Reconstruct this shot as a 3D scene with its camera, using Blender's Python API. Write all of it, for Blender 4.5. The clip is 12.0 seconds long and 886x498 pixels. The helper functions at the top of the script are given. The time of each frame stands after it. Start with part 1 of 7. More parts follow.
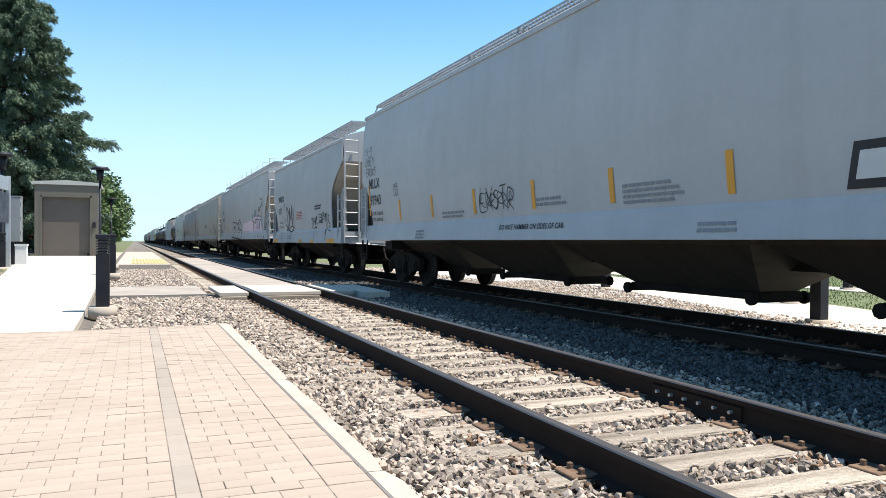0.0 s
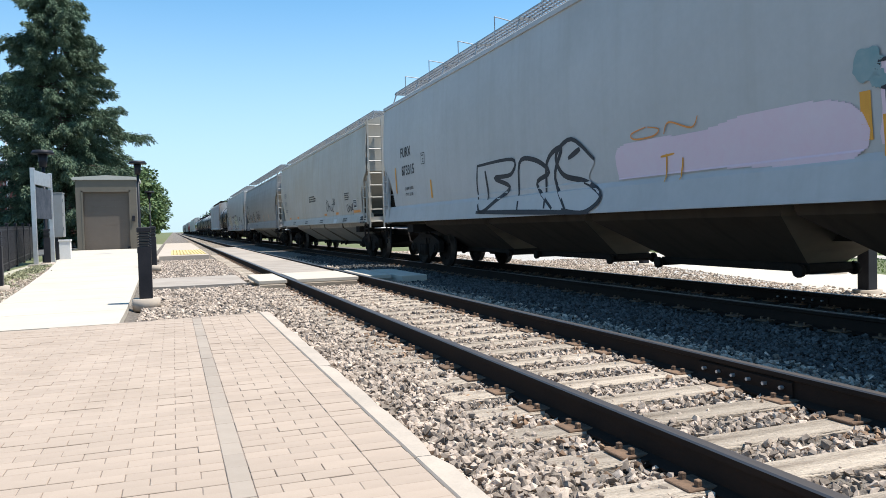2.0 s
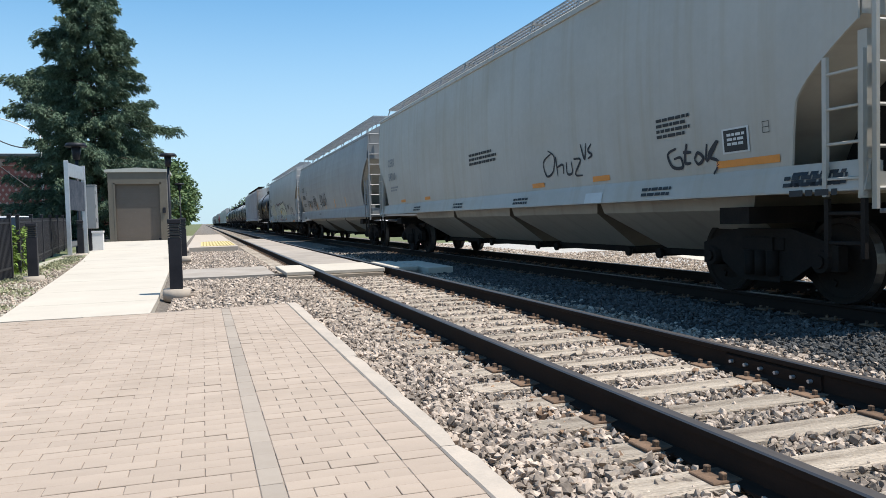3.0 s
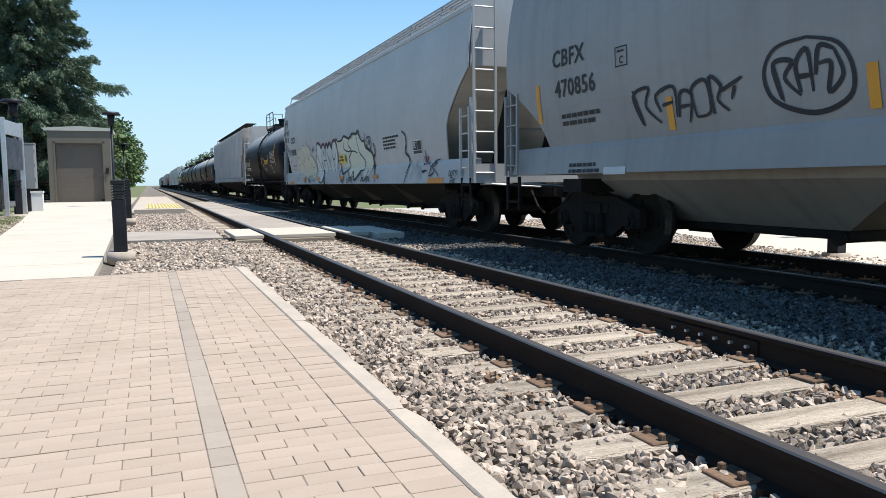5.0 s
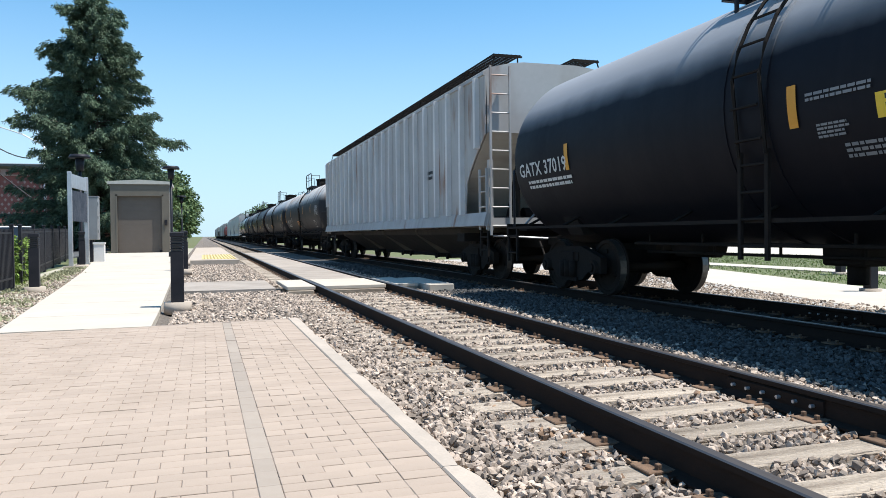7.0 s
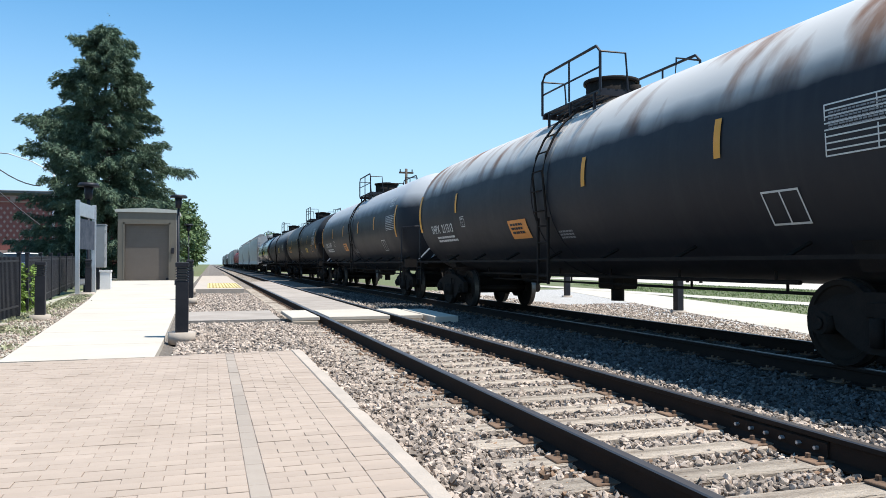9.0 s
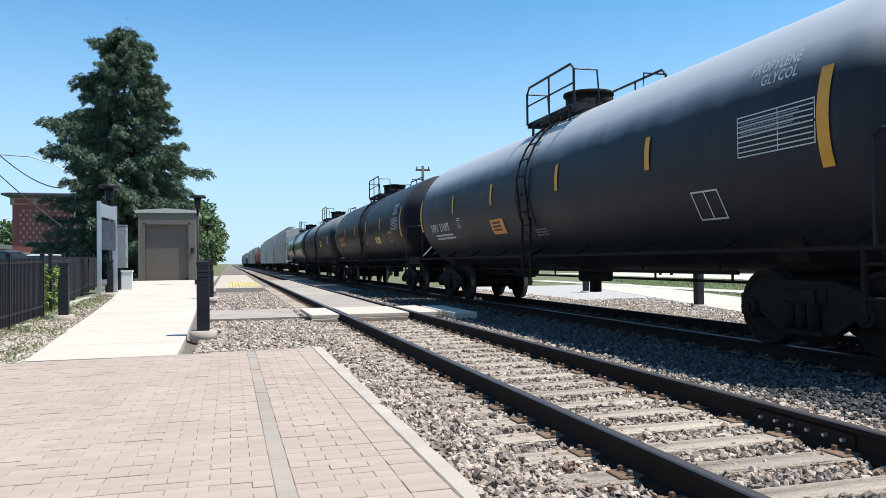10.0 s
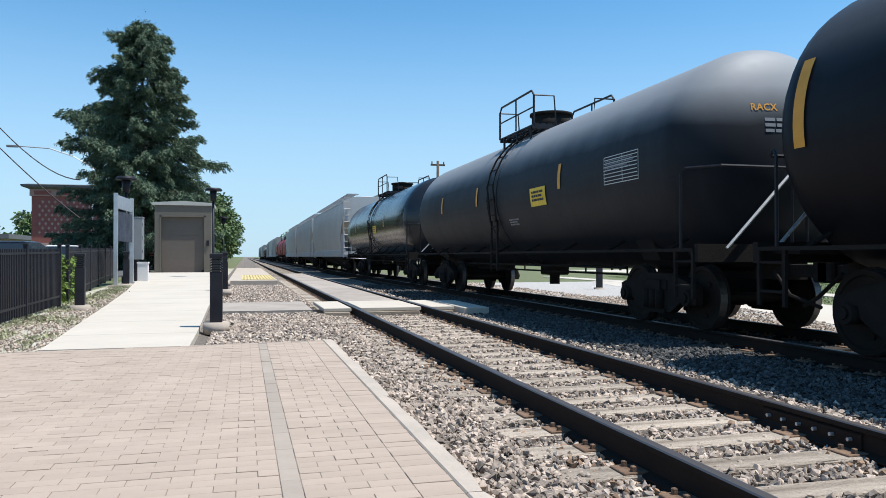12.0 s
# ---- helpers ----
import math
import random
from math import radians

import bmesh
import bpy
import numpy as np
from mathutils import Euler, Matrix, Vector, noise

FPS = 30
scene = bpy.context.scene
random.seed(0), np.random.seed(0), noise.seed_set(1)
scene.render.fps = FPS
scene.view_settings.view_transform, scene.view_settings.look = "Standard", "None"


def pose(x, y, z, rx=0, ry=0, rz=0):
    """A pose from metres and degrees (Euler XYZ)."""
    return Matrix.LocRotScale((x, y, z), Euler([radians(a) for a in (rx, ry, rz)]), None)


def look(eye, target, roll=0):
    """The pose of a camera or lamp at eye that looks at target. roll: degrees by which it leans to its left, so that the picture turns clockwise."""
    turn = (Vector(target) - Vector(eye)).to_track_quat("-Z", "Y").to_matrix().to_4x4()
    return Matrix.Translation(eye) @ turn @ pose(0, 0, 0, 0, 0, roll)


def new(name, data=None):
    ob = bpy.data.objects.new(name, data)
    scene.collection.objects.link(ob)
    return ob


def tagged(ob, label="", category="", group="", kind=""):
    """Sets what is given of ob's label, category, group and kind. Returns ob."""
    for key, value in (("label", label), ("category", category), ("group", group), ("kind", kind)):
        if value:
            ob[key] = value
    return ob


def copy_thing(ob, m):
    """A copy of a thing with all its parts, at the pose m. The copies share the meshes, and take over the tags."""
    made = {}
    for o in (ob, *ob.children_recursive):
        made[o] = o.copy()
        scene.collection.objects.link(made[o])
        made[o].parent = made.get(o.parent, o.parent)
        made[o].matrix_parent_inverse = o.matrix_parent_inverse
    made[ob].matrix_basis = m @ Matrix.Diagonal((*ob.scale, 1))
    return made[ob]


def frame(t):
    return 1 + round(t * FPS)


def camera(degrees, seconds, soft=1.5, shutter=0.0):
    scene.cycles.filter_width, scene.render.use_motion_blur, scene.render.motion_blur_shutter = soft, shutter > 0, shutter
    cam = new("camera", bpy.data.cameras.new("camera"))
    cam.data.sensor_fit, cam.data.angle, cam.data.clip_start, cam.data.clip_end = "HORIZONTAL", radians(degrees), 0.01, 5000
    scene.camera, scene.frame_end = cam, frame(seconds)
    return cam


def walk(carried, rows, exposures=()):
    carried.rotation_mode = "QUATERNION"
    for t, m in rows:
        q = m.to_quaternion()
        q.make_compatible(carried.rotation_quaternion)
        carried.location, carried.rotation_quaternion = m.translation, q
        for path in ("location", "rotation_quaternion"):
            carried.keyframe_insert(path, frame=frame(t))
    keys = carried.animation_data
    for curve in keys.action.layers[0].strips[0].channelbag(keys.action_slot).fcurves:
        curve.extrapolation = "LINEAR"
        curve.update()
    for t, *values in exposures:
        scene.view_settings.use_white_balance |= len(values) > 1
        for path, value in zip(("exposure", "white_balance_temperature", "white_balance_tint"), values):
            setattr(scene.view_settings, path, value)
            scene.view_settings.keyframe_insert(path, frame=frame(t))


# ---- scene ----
cam = camera(60.77, 12.0, soft=0.75)
# seconds, x, y, z, yaw, pitch, roll
PATH = [
    (0.0, -2.224, -0.007, 1.019, -22.20, -0.48, -0.41),
    (0.2, -2.226, -0.006, 1.023, -23.21, 0.63, -2.11),
    (0.5, -2.230, -0.004, 1.030, -25.85, 1.29, -4.68),
    (0.8, -2.235, 0.001, 1.052, -27.35, 2.41, -5.87),
    (1.0, -2.239, 0.005, 1.066, -26.43, 2.12, -3.21),
    (1.2, -2.240, 0.001, 1.059, -24.40, 1.40, -2.22),
    (1.5, -2.241, -0.006, 1.049, -22.91, 0.72, -1.35),
    (1.8, -2.242, 0.022, 1.034, -21.80, -0.87, -0.44),
    (2.0, -2.242, 0.040, 1.024, -19.66, -1.84, 1.56),
    (2.2, -2.242, 0.028, 1.032, -17.78, -1.88, 2.21),
    (2.5, -2.241, 0.011, 1.043, -15.82, -1.83, 1.87),
    (2.8, -2.240, 0.015, 1.030, -16.64, -2.27, 1.42),
    (3.0, -2.239, 0.018, 1.022, -17.63, -2.39, 1.50),
    (3.2, -2.241, 0.023, 1.019, -18.25, -2.49, 1.65),
    (4.8, -2.229, -0.003, 1.031, -17.95, -2.50, 0.97),
    (5.0, -2.236, 0.008, 1.021, -21.24, -5.05, 0.61),
    (5.2, -2.233, 0.008, 1.031, -20.37, -3.56, -0.82),
    (5.5, -2.229, 0.008, 1.047, -19.11, -1.15, 1.25),
    (5.8, -2.238, 0.008, 1.043, -19.75, -2.35, 2.37),
    (6.0, -2.244, 0.008, 1.041, -19.05, -2.03, 1.81),
    (6.2, -2.246, 0.010, 1.043, -19.73, -1.64, 0.99),
    (6.5, -2.248, 0.014, 1.047, -17.45, -1.88, 2.08),
    (6.8, -2.258, 0.013, 1.041, -17.10, -1.22, 0.56),
    (7.0, -2.265, 0.013, 1.037, -17.58, -1.14, 0.58),
    (7.2, -2.266, 0.014, 1.033, -16.84, -0.58, 0.53),
    (8.8, -2.261, -0.014, 1.065, -17.91, 0.66, 0.28),
    (9.0, -2.252, -0.015, 1.077, -17.14, 1.14, 0.02),
    (9.2, -2.254, -0.015, 1.061, -17.22, 1.09, 0.18),
    (9.5, -2.257, -0.015, 1.038, -17.44, -0.14, -0.36),
    (9.8, -2.265, -0.011, 1.052, -16.37, 0.06, -0.13),
    (10.0, -2.270, -0.008, 1.061, -15.82, 0.93, 0.67),
    (10.2, -2.274, -0.006, 1.055, -15.22, 0.79, -0.47),
    (10.5, -2.279, -0.002, 1.045, -14.50, 0.56, -0.70),
    (10.8, -2.278, -0.010, 1.047, -13.89, 0.55, -0.93),
    (11.0, -2.277, -0.016, 1.048, -13.52, 1.05, -1.54),
    (11.2, -2.271, -0.020, 1.049, -13.48, 2.27, -1.81),
    (11.5, -2.261, -0.025, 1.050, -13.91, 1.30, 0.37),
    (11.8, -2.244, -0.038, 1.054, -14.38, -0.05, 0.55),
    (12.0, -2.232, -0.046, 1.056, -14.71, 0.57, 0.04),
]
walk(cam, [(t, pose(x, y, z, 90 + p, r, w)) for t, x, y, z, w, p, r in PATH], exposures=[(t, e, k, 10) for t, e, k in ((0, 0.78, 6620), (0.5, 0.82, 6640), (1.0, 0.88, 6640), (1.6, 0.74, 6560), (2.2, 0.55, 6500), (3.0, 0.43, 6490), (5.0, 0.50, 6490), (6.5, 0.56, 6420), (9.0, 0.55, 6330), (10.0, 0.47, 6310), (11.0, 0.37, 6270), (12.0, 0.36, 6240))])

# ---- light ----
SUN_WAY = Vector((0.40, -0.16, 1.0)).normalized()
world = bpy.data.worlds.new("world")
scene.world = world
world.use_nodes = True
wn = world.node_tree
sky = wn.nodes.new("ShaderNodeTexSky")
sky.sky_type = "NISHITA"
sky.sun_disc = False
sky.sun_elevation = math.asin(SUN_WAY.z)
sky.sun_rotation = math.atan2(SUN_WAY.x, SUN_WAY.y)
sky.air_density, sky.dust_density, sky.ozone_density = 1.0, 0.2, 1.0
clear = wn.nodes.new("ShaderNodeMix")
clear.data_type, clear.blend_type = "RGBA", "MULTIPLY"
clear.inputs["Factor"].default_value = 1.0
clear.inputs["B"].default_value = (0.55, 0.98, 1.13, 1)
wn.links.new(sky.outputs[0], clear.inputs["A"])
# pale haze that thickens towards the horizon
way, up = wn.nodes.new("ShaderNodeTexCoord"), wn.nodes.new("ShaderNodeSeparateXYZ")
depth, haze = wn.nodes.new("ShaderNodeMapRange"), wn.nodes.new("ShaderNodeMix")
depth.interpolation_type = "SMOOTHSTEP"
depth.inputs["From Min"].default_value, depth.inputs["From Max"].default_value = 0.0, 0.36
depth.inputs["To Min"].default_value, depth.inputs["To Max"].default_value = 0.8, 0.0
haze.data_type = "RGBA"
haze.inputs["B"].default_value = (3.9, 4.95, 6.05, 1)
wn.links.new(way.outputs["Generated"], up.inputs[0])
wn.links.new(up.outputs["Z"], depth.inputs["Value"])
wn.links.new(depth.outputs[0], haze.inputs["Factor"])
wn.links.new(clear.outputs["Result"], haze.inputs["A"])
wn.links.new(haze.outputs["Result"], wn.nodes["Background"].inputs[0])
wn.nodes["Background"].inputs[1].default_value = 0.115
sun_data = bpy.data.lights.new("sun", "SUN")
sun_data.energy, sun_data.angle, sun_data.color = 4.75, radians(0.53), (1.0, 0.965, 0.9)
sun = new("sun", sun_data)
sun.matrix_world = look(SUN_WAY * 50, (0, 0, 0))


# ---- materials ----
def material(name, colour, rough=0.6, metal=0.0, second=None, scale=6.0, fine=60.0, bump=0.2, stretch=(1, 1, 1), spread=0.0, mix=0.5, depth=0.02):
    """Two scales of noise between two colours, relief from the fine one, and a lightness spread from piece to piece."""
    m = bpy.data.materials.new(name)
    m.use_nodes = True
    n, l = m.node_tree.nodes, m.node_tree.links
    b = n["Principled BSDF"]
    b.inputs["Metallic"].default_value = metal
    second = second or [c * 0.72 for c in colour]
    tc = n.new("ShaderNodeTexCoord")
    mp = n.new("ShaderNodeMapping")
    mp.inputs["Scale"].default_value = stretch
    l.new(tc.outputs["Object"], mp.inputs[0])
    big, small = n.new("ShaderNodeTexNoise"), n.new("ShaderNodeTexNoise")
    for t, s, d in ((big, scale, 6.0), (small, fine, 3.0)):
        t.inputs["Scale"].default_value, t.inputs["Detail"].default_value, t.inputs["Roughness"].default_value = s, d, 0.65
        l.new(mp.outputs[0], t.inputs["Vector"])
    add = n.new("ShaderNodeMath")
    add.operation = "MULTIPLY_ADD"
    l.new(small.outputs[0], add.inputs[0])
    add.inputs[1].default_value = 0.4
    l.new(big.outputs[0], add.inputs[2])
    ramp = n.new("ShaderNodeMapRange")
    ramp.inputs["From Min"].default_value, ramp.inputs["From Max"].default_value = 0.45 + (0.5 - mix) * 0.5, 0.95 + (0.5 - mix) * 0.5
    l.new(add.outputs[0], ramp.inputs["Value"])
    cm = n.new("ShaderNodeMix")
    cm.data_type = "RGBA"
    cm.inputs["A"].default_value, cm.inputs["B"].default_value = (*colour, 1), (*second, 1)
    l.new(ramp.outputs[0], cm.inputs["Factor"])
    out = cm.outputs["Result"]
    if spread:
        rnd = n.new("ShaderNodeObjectInfo").outputs["Random"]
        isl = n.new("ShaderNodeNewGeometry").outputs["Random Per Island"]
        s = n.new("ShaderNodeMath")
        s.operation = "ADD"
        l.new(rnd, s.inputs[0])
        l.new(isl, s.inputs[1])
        fr = n.new("ShaderNodeMath")
        fr.operation = "FRACT"
        l.new(s.outputs[0], fr.inputs[0])
        mr = n.new("ShaderNodeMapRange")
        mr.inputs["To Min"].default_value, mr.inputs["To Max"].default_value = 1 - spread, 1 + spread
        l.new(fr.outputs[0], mr.inputs["Value"])
        hs = n.new("ShaderNodeHueSaturation")
        l.new(mr.outputs[0], hs.inputs["Value"])
        l.new(out, hs.inputs["Color"])
        out = hs.outputs[0]
    l.new(out, b.inputs["Base Color"])
    rr = n.new("ShaderNodeMapRange")
    rr.inputs["To Min"].default_value, rr.inputs["To Max"].default_value = max(0.03, rough - 0.1), min(1, rough + 0.12)
    l.new(add.outputs[0], rr.inputs["Value"])
    l.new(rr.outputs[0], b.inputs["Roughness"])
    if bump:
        bp = n.new("ShaderNodeBump")
        bp.inputs["Strength"].default_value, bp.inputs["Distance"].default_value = bump, depth
        l.new(small.outputs[0], bp.inputs["Height"])
        l.new(bp.outputs[0], b.inputs["Normal"])
    return m


def streaked(name, colour, dirt, rough=0.45, amount=0.5, rust=None, metal=0.0, dust_and_sun=None, dust_and_sun_at=(2.98, 3.42)):
    """Paint with long dirt streaks down the side, broad stains, and rust blotches where asked."""
    m = material(name, colour, rough, metal, [c * 0.86 for c in colour], 0.7, 9.0, 0.05, (1, 1, 1), 0, 0.5, 0.01)
    n, l = m.node_tree.nodes, m.node_tree.links
    b = n["Principled BSDF"]
    old = b.inputs["Base Color"].links[0].from_socket
    tc = n.new("ShaderNodeTexCoord")
    for k, (col, st, sc, lo, hi, amt) in enumerate(((dirt, (1, 5.0, 0.25), 1.0, 0.5, 0.8, amount), (dirt, (0.6, 0.5, 0.8), 0.8, 0.45, 0.85, amount), (rust, (1, 2.2, 0.5), 1.1, 0.6, 0.72, 0.85))):
        if col is None or (dust_and_sun and k == 2):
            continue
        mp, t, mr, cm = n.new("ShaderNodeMapping"), n.new("ShaderNodeTexNoise"), n.new("ShaderNodeMapRange"), n.new("ShaderNodeMix")
        mp.inputs["Scale"].default_value, mp.inputs["Location"].default_value = st, (k * 7.3, k * 3.1, k * 5.7)
        t.inputs["Scale"].default_value, t.inputs["Detail"].default_value = sc, 7.0
        mr.inputs["From Min"].default_value, mr.inputs["From Max"].default_value, mr.inputs["To Max"].default_value = lo, hi, amt
        cm.data_type = "RGBA"
        cm.inputs["B"].default_value = (*col, 1)
        l.new(tc.outputs["Object"], mp.inputs[0])
        l.new(mp.outputs[0], t.inputs["Vector"])
        l.new(t.outputs[0], mr.inputs["Value"])
        l.new(mr.outputs[0], cm.inputs["Factor"])
        l.new(old, cm.inputs["A"])
        old = cm.outputs["Result"]
    if dust_and_sun:
        # pale upper shell: sunlight painted in by height along with dust, ragged lower edge
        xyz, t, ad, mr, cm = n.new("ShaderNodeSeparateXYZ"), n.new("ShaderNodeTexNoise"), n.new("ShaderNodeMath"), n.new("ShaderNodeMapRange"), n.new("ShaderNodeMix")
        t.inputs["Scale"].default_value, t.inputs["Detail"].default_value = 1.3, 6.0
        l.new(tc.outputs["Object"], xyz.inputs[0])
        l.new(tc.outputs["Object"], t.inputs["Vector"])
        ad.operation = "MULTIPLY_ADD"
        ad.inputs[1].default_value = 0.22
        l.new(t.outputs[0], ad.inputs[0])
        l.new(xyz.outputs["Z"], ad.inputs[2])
        mr.inputs["From Min"].default_value, mr.inputs["From Max"].default_value, mr.inputs["To Max"].default_value = *dust_and_sun_at, 0.94
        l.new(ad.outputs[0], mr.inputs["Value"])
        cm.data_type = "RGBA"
        cm.inputs["B"].default_value = (*dust_and_sun, 1)
        if rust:
            # rust runs down round the shell
            mp, rt, rm, rc = n.new("ShaderNodeMapping"), n.new("ShaderNodeTexNoise"), n.new("ShaderNodeMapRange"), n.new("ShaderNodeMix")
            mp.inputs["Scale"].default_value = (0.35, 1.1, 0.35)
            rt.inputs["Scale"].default_value, rt.inputs["Detail"].default_value = 1.3, 8.0
            rm.inputs["From Min"].default_value, rm.inputs["From Max"].default_value, rm.inputs["To Max"].default_value = 0.50, 0.64, 0.9
            rc.data_type = "RGBA"
            rc.inputs["A"].default_value, rc.inputs["B"].default_value = (*dust_and_sun, 1), (*rust, 1)
            l.new(tc.outputs["Object"], mp.inputs[0])
            l.new(mp.outputs[0], rt.inputs["Vector"])
            l.new(rt.outputs[0], rm.inputs["Value"])
            l.new(rm.outputs[0], rc.inputs["Factor"])
            l.new(rc.outputs["Result"], cm.inputs["B"])
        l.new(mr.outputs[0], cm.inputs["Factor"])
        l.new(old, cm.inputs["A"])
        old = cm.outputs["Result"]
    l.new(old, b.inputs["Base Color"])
    return m


def plain(name, colour, rough=0.6, metal=0.0):
    return material(name, colour, rough, metal, [c * 0.85 for c in colour], 5.0, 80.0, 0.05, (1, 1, 1), 0, 0.5, 0.003)


GREY_PAINT = streaked("hopper grey paint", (0.46, 0.455, 0.45), (0.33, 0.31, 0.28), 0.45, 0.35)
WHITE_PAINT = streaked("hopper white paint", (0.48, 0.475, 0.47), (0.35, 0.33, 0.31), 0.4, 0.3)
PALE_PAINT = streaked("short hopper paint", (0.44, 0.435, 0.43), (0.30, 0.285, 0.265), 0.45, 0.35)
TAN_PAINT = streaked("hopper weathered paint", (0.47, 0.445, 0.40), (0.36, 0.295, 0.21), 0.5, 0.62)
# sheet darker, posts paler: the ribs' shadow and light are in these colours
RIB_PAINT = streaked("ribbed hopper paint", (0.47, 0.45, 0.43), (0.22, 0.17, 0.14), 0.55, 0.5, (0.22, 0.10, 0.05))
LIT_RIB_POST = streaked("brightened side post paint", (0.74, 0.72, 0.70), (0.45, 0.38, 0.32), 0.55, 0.35)
DARK_PAINT = streaked("hopper sooty paint", (0.32, 0.32, 0.315), (0.20, 0.18, 0.16), 0.5, 0.5)
SLOPE_PAINT = streaked("slope sheet paint", (0.42, 0.39, 0.34), (0.22, 0.18, 0.14), 0.6, 0.5)
BLACK_TANK = streaked("black tank paint", (0.010, 0.010, 0.014), (0.022, 0.021, 0.023), 0.5, 0.4, dust_and_sun=(0.34, 0.34, 0.35))
CLEAN_TANK = streaked("clean black tank paint", (0.009, 0.009, 0.012), (0.018, 0.018, 0.02), 0.4, 0.3, dust_and_sun=(0.05, 0.05, 0.052))
SATIN_TANK = streaked("satin black tank paint", (0.013, 0.014, 0.018), (0.03, 0.03, 0.032), 0.52, 0.4, dust_and_sun=(0.27, 0.275, 0.28), dust_and_sun_at=(2.95, 3.5))
GREY_TANK = streaked("grey black tank paint", (0.020, 0.021, 0.027), (0.038, 0.038, 0.04), 0.45, 0.45, dust_and_sun=(0.50, 0.50, 0.50))
RUST_TANK = streaked("rust stained tank paint", (0.022, 0.022, 0.027), (0.042, 0.041, 0.042), 0.5, 0.5, (0.26, 0.12, 0.055), dust_and_sun=(0.70, 0.65, 0.59), dust_and_sun_at=(2.95, 3.30))
GLOSS_TANK = streaked("gloss black tank paint", (0.016, 0.018, 0.022), (0.06, 0.06, 0.06), 0.16, 0.3)
RED_PAINT = streaked("red car paint", (0.35, 0.03, 0.03), (0.2, 0.05, 0.04), 0.5, 0.4)
# brown bay sides darkened to paint in the shade below the sill; ends lighter
SHADED_BAY = streaked("brown bay paint darkened for shade", (0.075, 0.06, 0.048), (0.03, 0.024, 0.02), 0.8, 0.6)
BAY_END = streaked("tan bay end paint", (0.20, 0.165, 0.125), (0.07, 0.055, 0.042), 0.75, 0.6)
UNDER = material("sooty cast steel", (0.014, 0.012, 0.011), 0.8, 0.0, (0.03, 0.024, 0.02), 3, 40, 0.3)
WHEEL = material("brown wheel steel", (0.018, 0.014, 0.012), 0.7, 0.2, (0.032, 0.024, 0.018), 4, 50, 0.2)
TREAD = material("bright worn steel", (0.2, 0.19, 0.18), 0.4, 0.8, (0.12, 0.11, 0.1), 10, 90, 0.02)
HATCH = material("galvanised grating", (0.45, 0.46, 0.47), 0.5, 0.6, (0.3, 0.3, 0.3), 5, 80, 0.1)
BLACK_MARK = plain("black lettering", (0.018, 0.018, 0.02), 0.55)
WHITE_MARK = plain("white lettering", (0.62, 0.62, 0.6), 0.55)
GREY_MARK = plain("faint grey lettering", (0.24, 0.25, 0.26), 0.6)
YELLOW_MARK = plain("yellow marking", (0.74, 0.33, 0.028), 0.45)
NOTICE_YELLOW = plain("notice yellow", (0.86, 0.58, 0.04), 0.45)
ORANGE_MARK = plain("orange marking", (0.75, 0.27, 0.04), 0.45)
PINK_PAINT = material("pale pink spray paint", (0.66, 0.49, 0.56), 0.6, 0, (0.66, 0.55, 0.60), 1.5, 12, 0)
CREAM_PAINT = material("cream spray paint", (0.66, 0.64, 0.46), 0.6, 0, (0.6, 0.6, 0.52), 1.5, 12, 0)
CREAM_FAINT = plain("thin cream spray paint", (0.63, 0.575, 0.44), 0.6)
CHALK_PAINT = material("chalky white spray paint", (0.60, 0.61, 0.57), 0.6, 0, (0.55, 0.56, 0.52), 1.5, 12, 0)
TEAL_PAINT = material("teal spray paint", (0.12, 0.25, 0.27), 0.6, 0, (0.25, 0.33, 0.34), 2.5, 12, 0)
MAROON = plain("maroon spray paint", (0.16, 0.02, 0.05), 0.6)
SPRAY = plain("black spray paint", (0.02, 0.02, 0.026), 0.6)
RAIL = material("rusty rail side", (0.018, 0.014, 0.012), 0.8, 0.1, (0.036, 0.023, 0.017), 2.5, 70, 0.15, (1, 0.3, 1))
RAIL_TOP = material("worn rail head", (0.19, 0.17, 0.16), 0.42, 0.8, (0.12, 0.10, 0.09), 3, 60, 0.03, (1, 0.05, 1))
TIE = material("weathered tie timber", (0.60, 0.50, 0.395), 0.9, 0, (0.17, 0.13, 0.095), 2.6, 26, 1.0, (0.35, 3.6, 2.0), 0.2, 0.42, 0.025)
# tie timber again, its colour darkened to hold the train's shade
SHADED_TIE = material("shaded tie timber", (0.075, 0.062, 0.05), 0.95, 0, (0.03, 0.025, 0.02), 2.2, 26, 0.7, (0.35, 3.2, 2.0), 0.18, 0.45, 0.02)
PLATE = material("rusty tie plate", (0.25, 0.15, 0.088), 0.9, 0.1, (0.06, 0.04, 0.03), 8, 60, 0.4, (1, 1, 1), 0.2)
RUST_STONE = material("rust stained ballast", (0.40, 0.26, 0.165), 0.95, 0, (0.13, 0.075, 0.045), 7, 60, 0.4, (1, 1, 1), 0.4, 0.5, 0.006)
STONE = material("limestone ballast", (0.565, 0.455, 0.365), 0.9, 0, (0.16, 0.125, 0.097), 7, 60, 0.4, (1, 1, 1), 0.5, 0.5, 0.006)
BALLAST_BED = material("ballast bed", (0.27, 0.232, 0.195), 0.95, 0, (0.08, 0.066, 0.053), 18, 34, 1.0, (1, 1, 1), 0, 0.5, 0.05)
# pale ballast recoloured dark, with the shade beside the train painted in
SHADED_STONE = material("shade-darkened ballast", (0.135, 0.13, 0.125), 0.95, 0, (0.05, 0.048, 0.045), 14, 70, 0.4, (1, 1, 1), 0.45, 0.5, 0.006)
